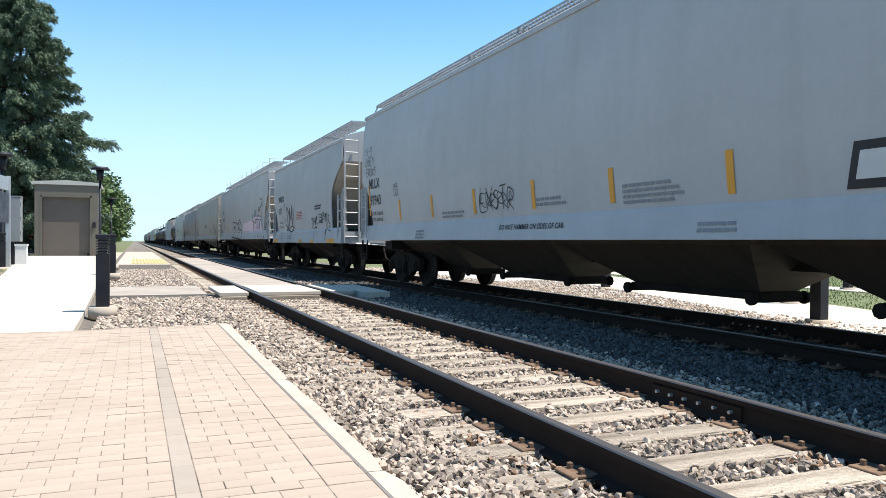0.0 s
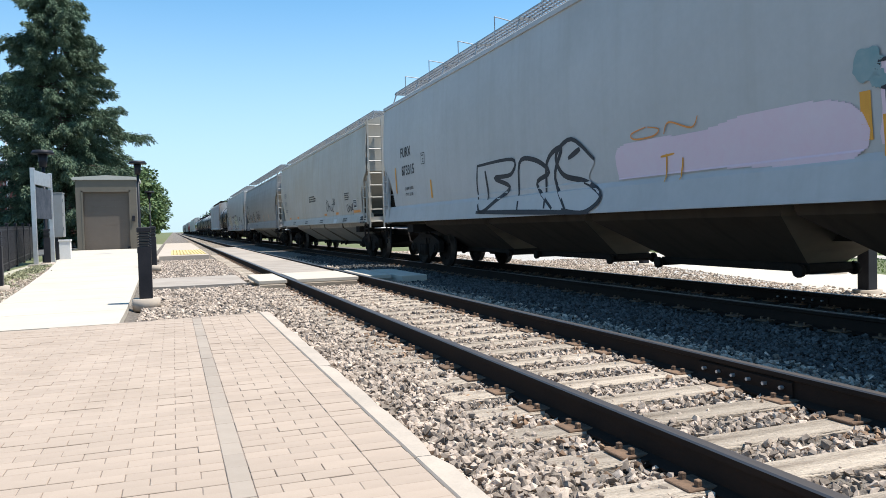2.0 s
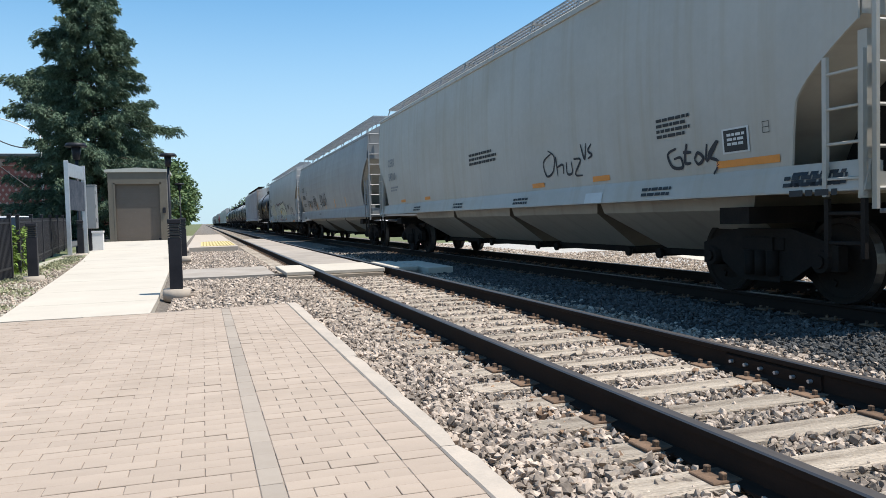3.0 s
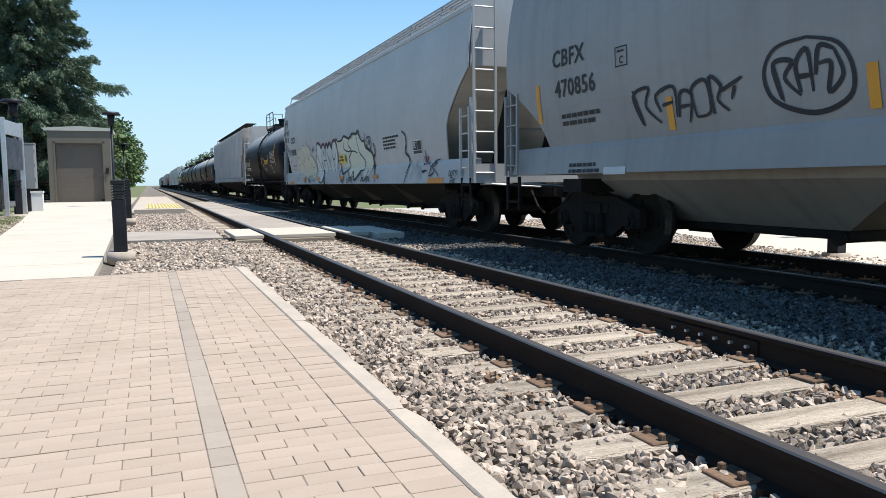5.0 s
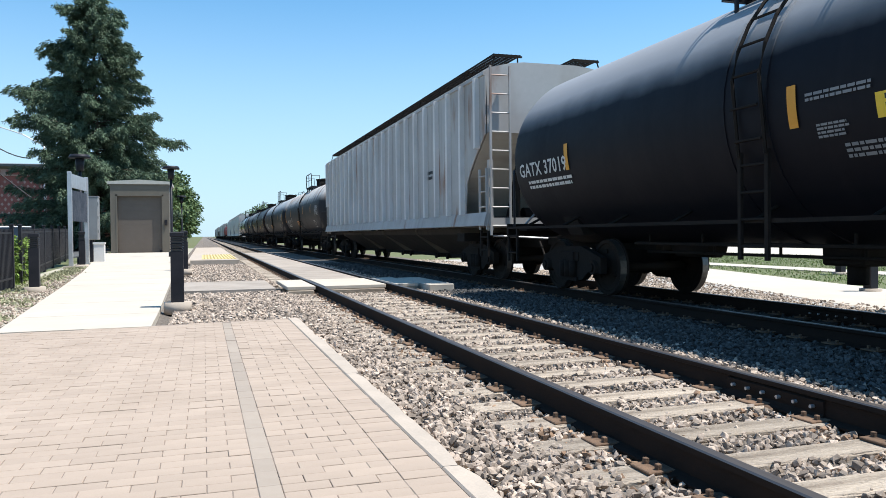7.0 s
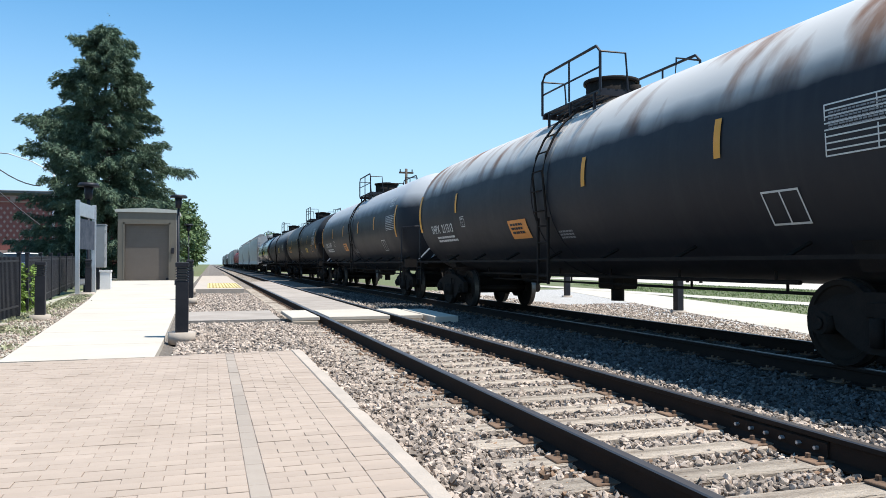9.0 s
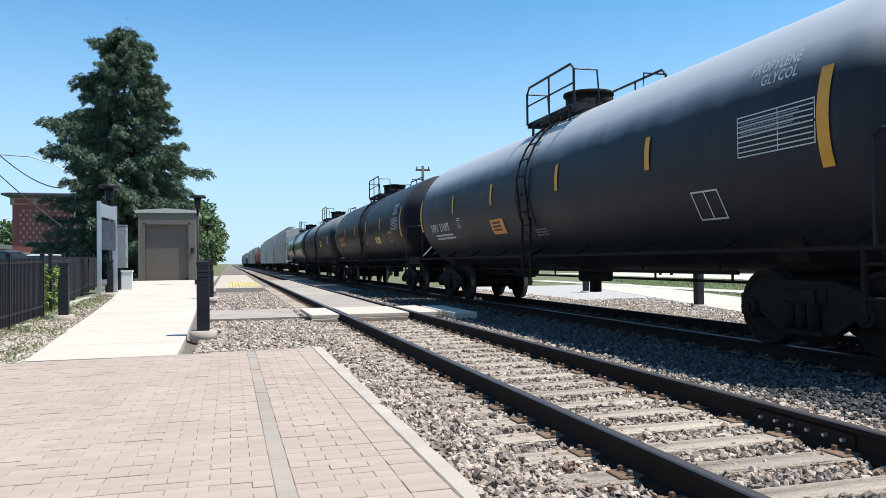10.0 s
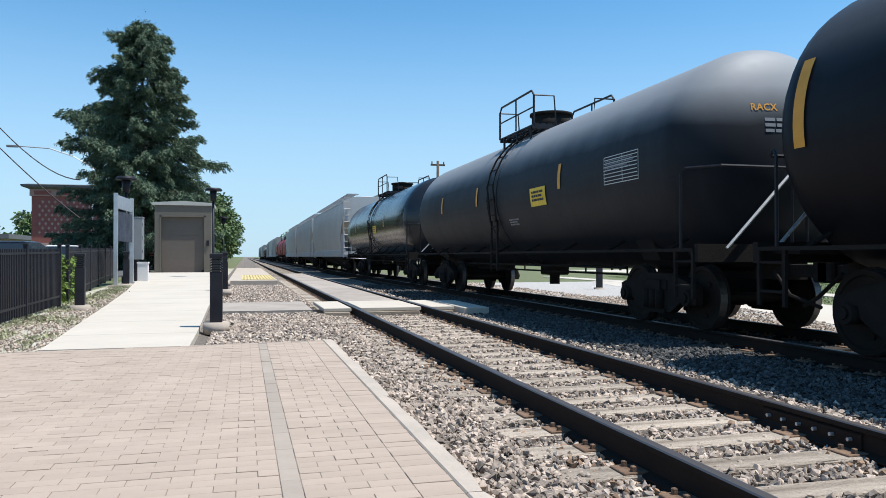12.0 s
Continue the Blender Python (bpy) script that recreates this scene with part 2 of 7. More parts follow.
PAVER = material("tan clay paver", (0.42, 0.329, 0.258), 0.85, 0, (0.345, 0.268, 0.206), 1.6, 130, 0.25, (1, 1, 1), 0.055, 0.5, 0.003)
PAVER_BAND = material("grey concrete paver", (0.345, 0.285, 0.23), 0.85, 0, (0.315, 0.258, 0.206), 9, 130, 0.25, (1, 1, 1), 0.08, 0.5, 0.003)
JOINT = material("sandy joint", (0.29, 0.235, 0.19), 0.95, 0, (0.20, 0.16, 0.13), 8, 90, 0.5)
KERB = material("kerb concrete", (0.50, 0.415, 0.335), 0.9, 0, (0.37, 0.315, 0.26), 3, 60, 0.3, (1, 1, 1), 0.04, 0.5, 0.004)
CONCRETE = material("path concrete", (0.55, 0.485, 0.40), 0.9, 0, (0.47, 0.412, 0.338), 0.8, 40, 0.2, (1, 1, 1), 0, 0.5, 0.004)
GRASS_SOIL = material("grassy soil", (0.10, 0.13, 0.04), 0.95, 0, (0.15, 0.145, 0.075), 0.7, 14, 0.6)
DIRT = material("dry dirt and weeds", (0.50, 0.45, 0.37), 0.95, 0, (0.30, 0.285, 0.20), 2.0, 22, 0.8)
WEED = material("dusty weed leaf", (0.24, 0.25, 0.13), 0.8, 0, (0.36, 0.34, 0.22), 3, 20, 0, (1, 1, 1), 0.3)
GRASS = material("lawn blade", (0.12, 0.19, 0.045), 0.8, 0, (0.20, 0.25, 0.08), 1.5, 20, 0, (1, 1, 1), 0.3)
NEEDLE = material("spruce needles", (0.032, 0.064, 0.036), 0.75, 0, (0.145, 0.20, 0.118), 0.8, 9, 0, (1, 1, 1), 0.35)
LEAF = material("deciduous leaf", (0.07, 0.12, 0.035), 0.7, 0, (0.12, 0.17, 0.06), 0.6, 9, 0, (1, 1, 1), 0.35)
HEDGE = material("hedge leaf", (0.16, 0.24, 0.03), 0.7, 0, (0.08, 0.14, 0.02), 3, 20, 0, (1, 1, 1), 0.35)
BARK = material("bark", (0.11, 0.08, 0.06), 0.9, 0, (0.06, 0.045, 0.035), 5, 30, 0.8, (1, 1, 0.3))
BLACK_METAL = material("black powder coat", (0.014, 0.014, 0.018), 0.42, 0.0, (0.03, 0.03, 0.035), 4, 80, 0.03)
SHED_WALL = material("olive taupe cladding", (0.150, 0.130, 0.10), 0.7, 0, (0.125, 0.108, 0.084), 1.5, 30, 0.1)
SHED_DOOR = material("brown roller door", (0.125, 0.10, 0.08), 0.55, 0, (0.11, 0.088, 0.07), 2, 30, 0.1)
SHED_ROOF = material("pale roof trim", (0.50, 0.48, 0.42), 0.6, 0, (0.4, 0.38, 0.33), 3, 40, 0.1)
ALU = material("brushed aluminium", (0.55, 0.56, 0.57), 0.4, 0.7, (0.45, 0.45, 0.46), 6, 90, 0.05)
CABINET = material("grey cabinet enamel", (0.24, 0.25, 0.25), 0.5, 0, (0.2, 0.2, 0.2), 2, 30, 0.05)
PANEL = material("dark sign panel", (0.03, 0.04, 0.055), 0.85, 0, (0.09, 0.10, 0.12), 2.5, 20, 0)
YELLOW_PAD = material("yellow tactile pad", (0.66, 0.52, 0.22), 0.8, 0, (0.48, 0.39, 0.2), 3, 40, 0.2)
BRICK = material("red brick", (0.30, 0.10, 0.08), 0.85, 0, (0.22, 0.07, 0.06), 3, 40, 0.3, (1, 1, 1), 0.15)
BRICK_PALE = material("pale brick", (0.45, 0.30, 0.26), 0.85, 0, (0.38, 0.24, 0.2), 3, 40, 0.3)
GLASS = plain("dark window glass", (0.03, 0.04, 0.05), 0.08)
WHITE_WALL = material("white painted wall", (0.72, 0.71, 0.68), 0.8, 0, (0.6, 0.59, 0.57), 1, 20, 0.1)
ROOF_GREY = material("grey roofing", (0.16, 0.16, 0.17), 0.85, 0, (0.1, 0.1, 0.1), 2, 30, 0.3)
ASPHALT = material("parking asphalt", (0.07, 0.07, 0.07), 0.9, 0, (0.10, 0.10, 0.095), 1, 60, 0.3)
OLD_CONCRETE = material("grimy old concrete", (0.41, 0.35, 0.295), 0.9, 0, (0.27, 0.23, 0.19), 1.1, 40, 0.3, (1, 1, 1), 0.08, 0.5, 0.006)
TIMBER = material("crossing timber", (0.36, 0.30, 0.23), 0.9, 0, (0.2, 0.16, 0.12), 2, 30, 0.5, (0.6, 2, 2), 0.08)
CAR_WHITE = plain("white car paint", (0.65, 0.65, 0.66), 0.25)
CAR_BLUE = plain("blue grey car paint", (0.10, 0.14, 0.2), 0.25)
CAR_DARK = plain("dark car paint", (0.03, 0.03, 0.035), 0.2)
TYRE = plain("tyre rubber", (0.02, 0.02, 0.02), 0.85)


# ---- small builders ----
def box(bm, x0, x1, y0, y1, z0, z1, bevel=0.0):
    v = [bm.verts.new(p) for p in ((x0, y0, z0), (x1, y0, z0), (x1, y1, z0), (x0, y1, z0), (x0, y0, z1), (x1, y0, z1), (x1, y1, z1), (x0, y1, z1))]
    f = [bm.faces.new([v[i] for i in q]) for q in ((3, 2, 1, 0), (4, 5, 6, 7), (0, 1, 5, 4), (1, 2, 6, 5), (2, 3, 7, 6), (3, 0, 4, 7))]
    if bevel:
        bmesh.ops.bevel(bm, geom=list({e for q in f for e in q.edges}), offset=bevel, segments=1, affect="EDGES")
    return bm


def tube(bm, points, r, seg=6, caps=True, ends=None):
    """A round bar through the points; ends gives a second radius to taper to."""
    pts = [Vector(p) for p in points]
    rings = []
    for i, p in enumerate(pts):
        d = (pts[min(i + 1, len(pts) - 1)] - pts[max(i - 1, 0)]).normalized()
        a = d.orthogonal().normalized() if abs(d.z) > 0.95 else d.cross(Vector((0, 0, 1))).normalized()
        b = d.cross(a)
        rr = r if ends is None else r + (ends - r) * i / (len(pts) - 1)
        rings.append([bm.verts.new(p + (a * math.cos(2 * math.pi * k / seg) + b * math.sin(2 * math.pi * k / seg)) * rr) for k in range(seg)])
    for i in range(len(rings) - 1):
        for k in range(seg):
            bm.faces.new((rings[i][k], rings[i][(k + 1) % seg], rings[i + 1][(k + 1) % seg], rings[i + 1][k])).smooth = seg > 6
    if caps:
        bm.faces.new(rings[0][::-1])
        bm.faces.new(rings[-1])
    return bm


def prism(bm, outline, axis, a, b):
    """A flat outline pushed from a to b along an axis (0 x, 1 y, 2 z)."""
    def at(p, w):
        return {0: (w, p[0], p[1]), 1: (p[0], w, p[1]), 2: (p[0], p[1], w)}[axis]
    lo, hi = [bm.verts.new(at(p, a)) for p in outline], [bm.verts.new(at(p, b)) for p in outline]
    bm.faces.new(lo)
    bm.faces.new(hi[::-1])
    k = len(outline)
    for i in range(k):
        bm.faces.new((lo[i], hi[i], hi[(i + 1) % k], lo[(i + 1) % k]))
    return bm


def loft(bm, rings, close=True):
    vs = [[bm.verts.new(p) for p in r] for r in rings]
    k = len(vs[0])
    for i in range(len(vs) - 1):
        for j in range(k if close else k - 1):
            bm.faces.new((vs[i][j], vs[i][(j + 1) % k], vs[i + 1][(j + 1) % k], vs[i + 1][j]))
    if close:
        bm.faces.new(vs[0][::-1])
        bm.faces.new(vs[-1])
    return vs


def finish(bm, name, mats, fix=True):
    if fix:
        bmesh.ops.recalc_face_normals(bm, faces=bm.faces)
    me = bpy.data.meshes.new(name)
    bm.to_mesh(me)
    bm.free()
    for m in mats if isinstance(mats, (list, tuple)) else [mats]:
        me.materials.append(m)
    return me


def part(name, bm, mats, parent, label="", kind=""):
    me = bm if isinstance(bm, bpy.types.Mesh) else finish(bm, name, mats)
    ob = new(name, me)
    ob.parent = parent
    return tagged(ob, label, kind=kind)


def thing(name, label, category, m=None, group="", kind=""):
    ob = new(name)
    ob.empty_display_size = 0.2
    if m is not None:
        ob.matrix_basis = m
    return tagged(ob, label, category, group, kind)


def solo(name, bm, mats, label, category, group="", kind="", m=None):
    ob = new(name, finish(bm, name, mats))
    if m is not None:
        ob.matrix_basis = m
    return tagged(ob, label, category, group, kind)


LETTERS = {}


def letters(text, width=None, shear=0.0):
    """Vertices and faces of a line of lettering, 1 high, starting at 0."""
    if text not in LETTERS:
        cu = bpy.data.curves.new("lettering", "FONT")
        cu.body, cu.size, cu.resolution_u, cu.offset, cu.space_character = text, 1.36, 2, 0.026, 1.06
        ob = bpy.data.objects.new("lettering", cu)
        scene.collection.objects.link(ob)
        me = bpy.data.meshes.new_from_object(ob.evaluated_get(bpy.context.evaluated_depsgraph_get()))
        LETTERS[text] = ([tuple(v.co) for v in me.vertices], [tuple(p.vertices) for p in me.polygons])
        bpy.data.objects.remove(ob)
        bpy.data.curves.remove(cu)
        bpy.data.meshes.remove(me)
    return LETTERS[text]


for words in ("MLLX", "97943", "LD LMT 222300 LB", "LT WT  63700 LB", "DO NOT HAMMER ON SIDES OF CAR", "WWUX", "1171", "LD LMT 232300", "LT WT  53700", "C", "FURX", "873315", "LD LMT 220900", "LT WT  65100", "CEFX", "54310", "CBFX", "470856", "CPCX", "805086", "LD LMT 220200", "LT WT  65800", "CANNOT BE", "BEATEN!", "WATER TECHNICE", "GATX 37019", "SHPX  211313", "SHPX  211075", "UTLX 670454", "RACX", "PROPYLENE", "GLYCOL", "LOW ODOR", "DI-PROPYLENE"):
    letters(words)
for matte in (UNDER, RAIL, SHADED_STONE, WHEEL, SHADED_BAY, SHADED_TIE):
    matte.node_tree.nodes["Principled BSDF"].inputs["Specular IOR Level"].default_value = 0.12
BLACK_METAL.node_tree.nodes["Principled BSDF"].inputs["Specular IOR Level"].default_value = 0.18
PANEL.node_tree.nodes["Principled BSDF"].inputs["Specular IOR Level"].default_value = 0.05
for satin in (BLACK_TANK, CLEAN_TANK, GREY_TANK, RUST_TANK, SATIN_TANK):
    satin.node_tree.nodes["Principled BSDF"].inputs["Specular IOR Level"].default_value = 0.12 if satin in (CLEAN_TANK, BLACK_TANK) else 0.24


# ---- ground and tracks ----
RISE0, RISE1, RISE = 12.0, 30.0, 0.2


def level(y):
    """Height of the station side, which climbs gently towards the shed."""
    return RISE * min(1, max(0, (y - RISE0) / (RISE1 - RISE0)))


def ground_sheet():
    xs = [-900, -300, -120, -60, -30, -15, -9, -6.5, -5.0, -4.0, -3.0, -2.4, -1.15, -0.9, 2.1, 3.4, 6.4, 7.2, 9, 14, 30, 60, 120, 300, 900]
    ys = [-60, -20, -5, 0, 5, 9, 12, 16, 20, 24, 30, 36, 45, 60, 90, 140, 220, 400, 900, 2500]
    bm = bmesh.new()
    def z(x, y):
        if x <= -2.9:
            return level(y) - 0.05
        if x >= 7:
            return -0.12
        return -0.21
    vs = [[bm.verts.new((x, y, z(x, y))) for x in xs] for y in ys]
    for j in range(len(ys) - 1):
        for i in range(len(xs) - 1):
            f = bm.faces.new((vs[j][i], vs[j][i + 1], vs[j + 1][i + 1], vs[j + 1][i]))
            mid = (xs[i] + xs[i + 1]) / 2
            f.material_index = 1 if -3.1 < mid < 6.9 else (2 if -6.6 < mid < -3 and ys[j] < 60 else 0)
    return solo("ground", bm, [GRASS_SOIL, BALLAST_BED, DIRT], "open ground of grass, dirt and crushed stone", "ground", kind="structure")


ground_sheet()

RAIL_SHAPE = ((-0.075, -0.185), (0.075, -0.185), (0.075, -0.172), (0.014, -0.155), (0.010, -0.048), (0.036, -0.038), (0.036, -0.008), (0.028, 0.0), (-0.028, 0.0), (-0.036, -0.008), (-0.036, -0.038), (-0.010, -0.048), (-0.014, -0.155), (-0.075, -0.172))


def rail_piece(x, parent):
    bm = bmesh.new()
    prism(bm, [(x + a, b) for a, b in RAIL_SHAPE], 1, -12, 700)
    for f in bm.faces:
        f.material_index = 1 if f.calc_center_median().z > -0.006 else 0
    return part("rail", bm, [RAIL, RAIL_TOP], parent)


def tie_mesh():
    bm = bmesh.new()
    box(bm, -1.32, 1.32, -0.115, 0.115, -0.37, -0.172, 0.012)
    return finish(bm, "tie", TIE)


def plate_mesh():
    bm = bmesh.new()
    box(bm, -0.18, 0.18, -0.09, 0.09, -0.174, -0.158, 0.004)
    for sx in (-0.105, 0.105):
        for sy in (-0.055, 0.055):
            box(bm, sx - 0.014, sx + 0.014, sy - 0.014, sy + 0.014, -0.16, -0.128, 0.004)
    return finish(bm, "tie_plate", PLATE)


def anchor_mesh():
    bm = bmesh.new()
    box(bm, -0.10, 0.10, -0.016, 0.016, -0.20, -0.165, 0.004)
    return finish(bm, "rail_anchor", RAIL)


def joint_bar(x, y, parent):
    bm = bmesh.new()
    for s in (-1, 1):
        prism(bm, [(x + s * 0.012, -0.05), (x + s * 0.032, -0.06), (x + s * 0.026, -0.14), (x + s * 0.05, -0.165), (x + s * 0.012, -0.16)], 1, y - 0.46, y + 0.46)
    part("joint_bar", bm, RAIL, parent)
    for k in range(6):
        bb = bmesh.new()
        yy = y - 0.38 + k * 0.152
        tube(bb, [(x - 0.06, yy, -0.10), (x + 0.05, yy, -0.10)], 0.013, 6)
        part("bolt", bb, ALU, parent)


TIE_ROWS = []
TIE_MESH, PLATE_MESH, ANCHOR_MESH = tie_mesh(), plate_mesh(), anchor_mesh()
SHADED_TIE_MESH = TIE_MESH.copy()
SHADED_TIE_MESH.materials[0] = SHADED_TIE


def track(centre, label, near, far, seed, tie=None, far_tie=TIE):
    rng = random.Random(seed)
    base = thing("railway_track", label, "railway track", kind="structure")
    for s in (-0.754, 0.754):
        rail_piece(centre + s, base)
    y, k = near, 0
    rest = []
    while y < far:
        dx, turn = rng.uniform(-0.05, 0.05), rng.uniform(-1.2, 1.2)
        if y < 40:
            TIE_ROWS.append((centre, y))
            o = new("tie", tie or TIE_MESH)
            o.parent = base
            o.matrix_basis = pose(centre + dx, y, rng.uniform(-0.008, 0.004), 0, 0, turn)
            for s in (-0.754, 0.754):
                p = new("tie_plate", PLATE_MESH)
                p.parent = base
                p.matrix_basis = pose(centre + s, y, 0, 0, 0, turn * 0.3)
                if y < 16 and rng.random() < 0.7:
                    a = new("rail_anchor", ANCHOR_MESH)
                    a.parent = base
                    a.matrix_basis = pose(centre + s, y + rng.choice((-0.14, 0.14)), 0)
        else:
            rest.append((dx, y))
        y += 0.513 + rng.uniform(-0.02, 0.02)
    bm = bmesh.new()
    for dx, y in rest:
        box(bm, centre + dx - 1.3, centre + dx + 1.3, y - 0.11, y + 0.11, -0.3, -0.172)
    part("far_ties", bm, far_tie, base, kind="stuff")
    return base


main = track(0.754, "worn main track with rusty rails and grey timber ties in pale ballast", 0.30, 150, 3)
T2 = 4.96
second = track(T2, "second track in the shade of the train, on ballast", 0.2, 60, 5, SHADED_TIE_MESH, SHADED_TIE)
joint_bar(1.508, 4.31, main)
joint_bar(T2 + 0.754, 8.0, second)


def stone_shapes(count, rng):
    """Angular stones: a cube's corners and face centres thrown about and hulled."""
    shapes = []
    for _ in range(count):
        bm = bmesh.new()
        for _ in range(11):
            d = Vector([rng.gauss(0, 1) for _ in range(3)]).normalized()
            bm.verts.new((d.x * rng.uniform(0.75, 1.1), d.y * rng.uniform(0.6, 0.9), d.z * rng.uniform(0.45, 0.75)))
        bmesh.ops.convex_hull(bm, input=bm.verts)
        bmesh.ops.delete(bm, geom=[v for v in bm.verts if not v.link_faces], context="VERTS")
        bmesh.ops.triangulate(bm, faces=bm.faces)
        bm.verts.index_update()
        shapes.append((np.array([v.co for v in bm.verts], dtype=np.float32), np.array([[v.index for v in f.verts] for f in bm.faces], dtype=np.int32)))
        bm.free()
    return shapes


def scatter(name, places, sizes, heights, mat, label, category, seed, flat=1.0):
    """One object of many loose stones."""
    rng = random.Random(seed)
    shapes = stone_shapes(14, rng)
    gen = np.random.default_rng(seed)
    pick = gen.integers(0, len(shapes), len(places))
    vs, fs, base = [], [], 0
    for k, (sv, sf) in enumerate(shapes):
        idx = np.nonzero(pick == k)[0]
        if not len(idx):
            continue
        q = gen.normal(size=(len(idx), 4)) * np.array([1, 0.35, 0.35, 1])
        q /= np.linalg.norm(q, axis=1)[:, None]
        w, x, y, z = q.T
        rot = np.stack([1 - 2 * (y * y + z * z), 2 * (x * y - z * w), 2 * (x * z + y * w), 2 * (x * y + z * w), 1 - 2 * (x * x + z * z), 2 * (y * z - x * w), 2 * (x * z - y * w), 2 * (y * z + x * w), 1 - 2 * (x * x + y * y)], 1).reshape(-1, 3, 3)
        pts = np.einsum("nij,vj->nvi", rot, sv) * sizes[idx][:, None, None]
        pts[:, :, 2] *= flat
        pts += np.concatenate([places[idx], heights[idx][:, None]], 1)[:, None, :]
        nv = len(sv)
        vs.append(pts.reshape(-1, 3))
        fs.append((sf[None] + (base + np.arange(len(idx)) * nv)[:, None, None]).reshape(-1, 3))
        base += len(idx) * nv
    v, f = np.concatenate(vs).astype(np.float32), np.concatenate(fs).astype(np.int32)
    me = bpy.data.meshes.new(name)
    me.vertices.add(len(v))
    me.vertices.foreach_set("co", v.ravel())
    me.loops.add(f.size)
    me.loops.foreach_set("vertex_index", f.ravel())
    me.polygons.add(len(f))
    me.polygons.foreach_set("loop_start", np.arange(0, f.size, 3, dtype=np.int32))
    me.update()
    me.shade_flat()
    me.materials.append(mat)
    return tagged(new(name, me), label, category, kind="stuff")


def ballast():
    gen = np.random.default_rng(11)
    regions = ((-1.14, 3.9, 1.6, 8.0, 860, 0.014, 0.042), (-1.14, 4.2, 8.0, 15.6, 460, 0.026, 0.05), (3.9, 5.85, 4.0, 14.0, 230, 0.03, 0.05), (5.85, 7.3, 4.0, 20.0, 200, 0.025, 0.05), (-2.7, -1.1, 9.7, 15.1, 420, 0.03, 0.055), (-2.9, -0.6, 18.2, 30.2, 190, 0.035, 0.06), (1.6, 7.6, 15.6, 32.0, 90, 0.04, 0.065))
    P, S, H = [], [], []
    for x0, x1, y0, y1, dens, a, b in regions:
        k = int((x1 - x0) * (y1 - y0) * dens)
        p = np.stack([gen.uniform(x0, x1, k), gen.uniform(y0, y1, k)], 1).astype(np.float32)
        s = gen.uniform(a, b, k).astype(np.float32)
        h = np.full(k, -0.205, dtype=np.float32) + gen.uniform(0, 0.035, k).astype(np.float32)
        # heaped towards the kerb, low along the rails and over the ties
        clear = np.minimum(np.abs(p[:, 0]), np.abs(p[:, 0] - 1.508)) < 0.085
        clear |= np.minimum(np.abs(p[:, 0] - T2 + 0.754), np.abs(p[:, 0] - T2 - 0.754)) < 0.085
        for centre in (0.754, T2):
            rows = np.array([y for c, y in TIE_ROWS if c == centre])
            gap = np.abs(p[:, 1][:, None] - rows[None, :]).min(1)
            over = (np.abs(p[:, 0] - centre) < 1.28) & (gap < 0.125)
            ends = np.where(p[:, 0] < centre - 1.0, 0.45, 0.91)
            clear |= over & (gen.random(k) < ends)
            h -= np.where(np.abs(p[:, 0] - centre) < 1.2, np.where(over, 0.0, 0.006), 0)
        h += np.clip((-0.5 - p[:, 0]) / 0.5, 0, 1) * 0.12 + np.where(p[:, 0] > 6.15, 0.07, 0) + np.where((p[:, 0] > 2.0) & (p[:, 0] < 3.7), 0.03, 0)
        P.append(p[~clear]), S.append(s[~clear]), H.append(h[~clear])
    P, S, H = np.concatenate(P), np.concatenate(S), np.concatenate(H)
    # stones from here to the far rail take the painted shade colour
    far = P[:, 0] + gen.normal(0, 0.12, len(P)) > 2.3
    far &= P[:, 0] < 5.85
    # stones stained by rust where the plates and rails shed it
    rows = np.array([y for c, y in TIE_ROWS if c == 0.754])
    gap = np.abs(P[:, 1][:, None] - rows[None, :]).min(1)
    close = np.minimum(np.abs(P[:, 0]), np.abs(P[:, 0] - 1.508))
    rusty = ~far & (P[:, 1] < 14) & (gen.random(len(P)) < 0.62 * np.clip(1.15 - close / 0.42, 0, 1) * np.where(gap < 0.2, 1.0, 0.45) * (0.5 + 0.5 * np.sin(P[:, 1] * 1.9 + P[:, 0])))
    scatter("ballast", P[rusty], S[rusty], H[rusty], RUST_STONE, "rust-stained ballast stones beside the rail plates", "ballast", 16)
    near_by = ~far & ~rusty
    scatter("ballast", P[near_by], S[near_by], H[near_by], STONE, "loose pale crushed limestone ballast around the ties", "ballast", 12)
    scatter("ballast", P[far], S[far], H[far], SHADED_STONE, "ballast around the second track, coloured dark for the train's shade", "ballast", 13)


# ---- platform ----
def edge_y(x):
    return 9.62 + 0.1 * (x + 1.3)


def brick_mesh(name, lx, ly, mat):
    bm = bmesh.new()
    box(bm, -lx / 2 + 0.0016, lx / 2 - 0.0016, -ly / 2 + 0.0013, ly / 2 - 0.0013, -0.06, 0.0, 0.0022)
    return finish(bm, name, mat)


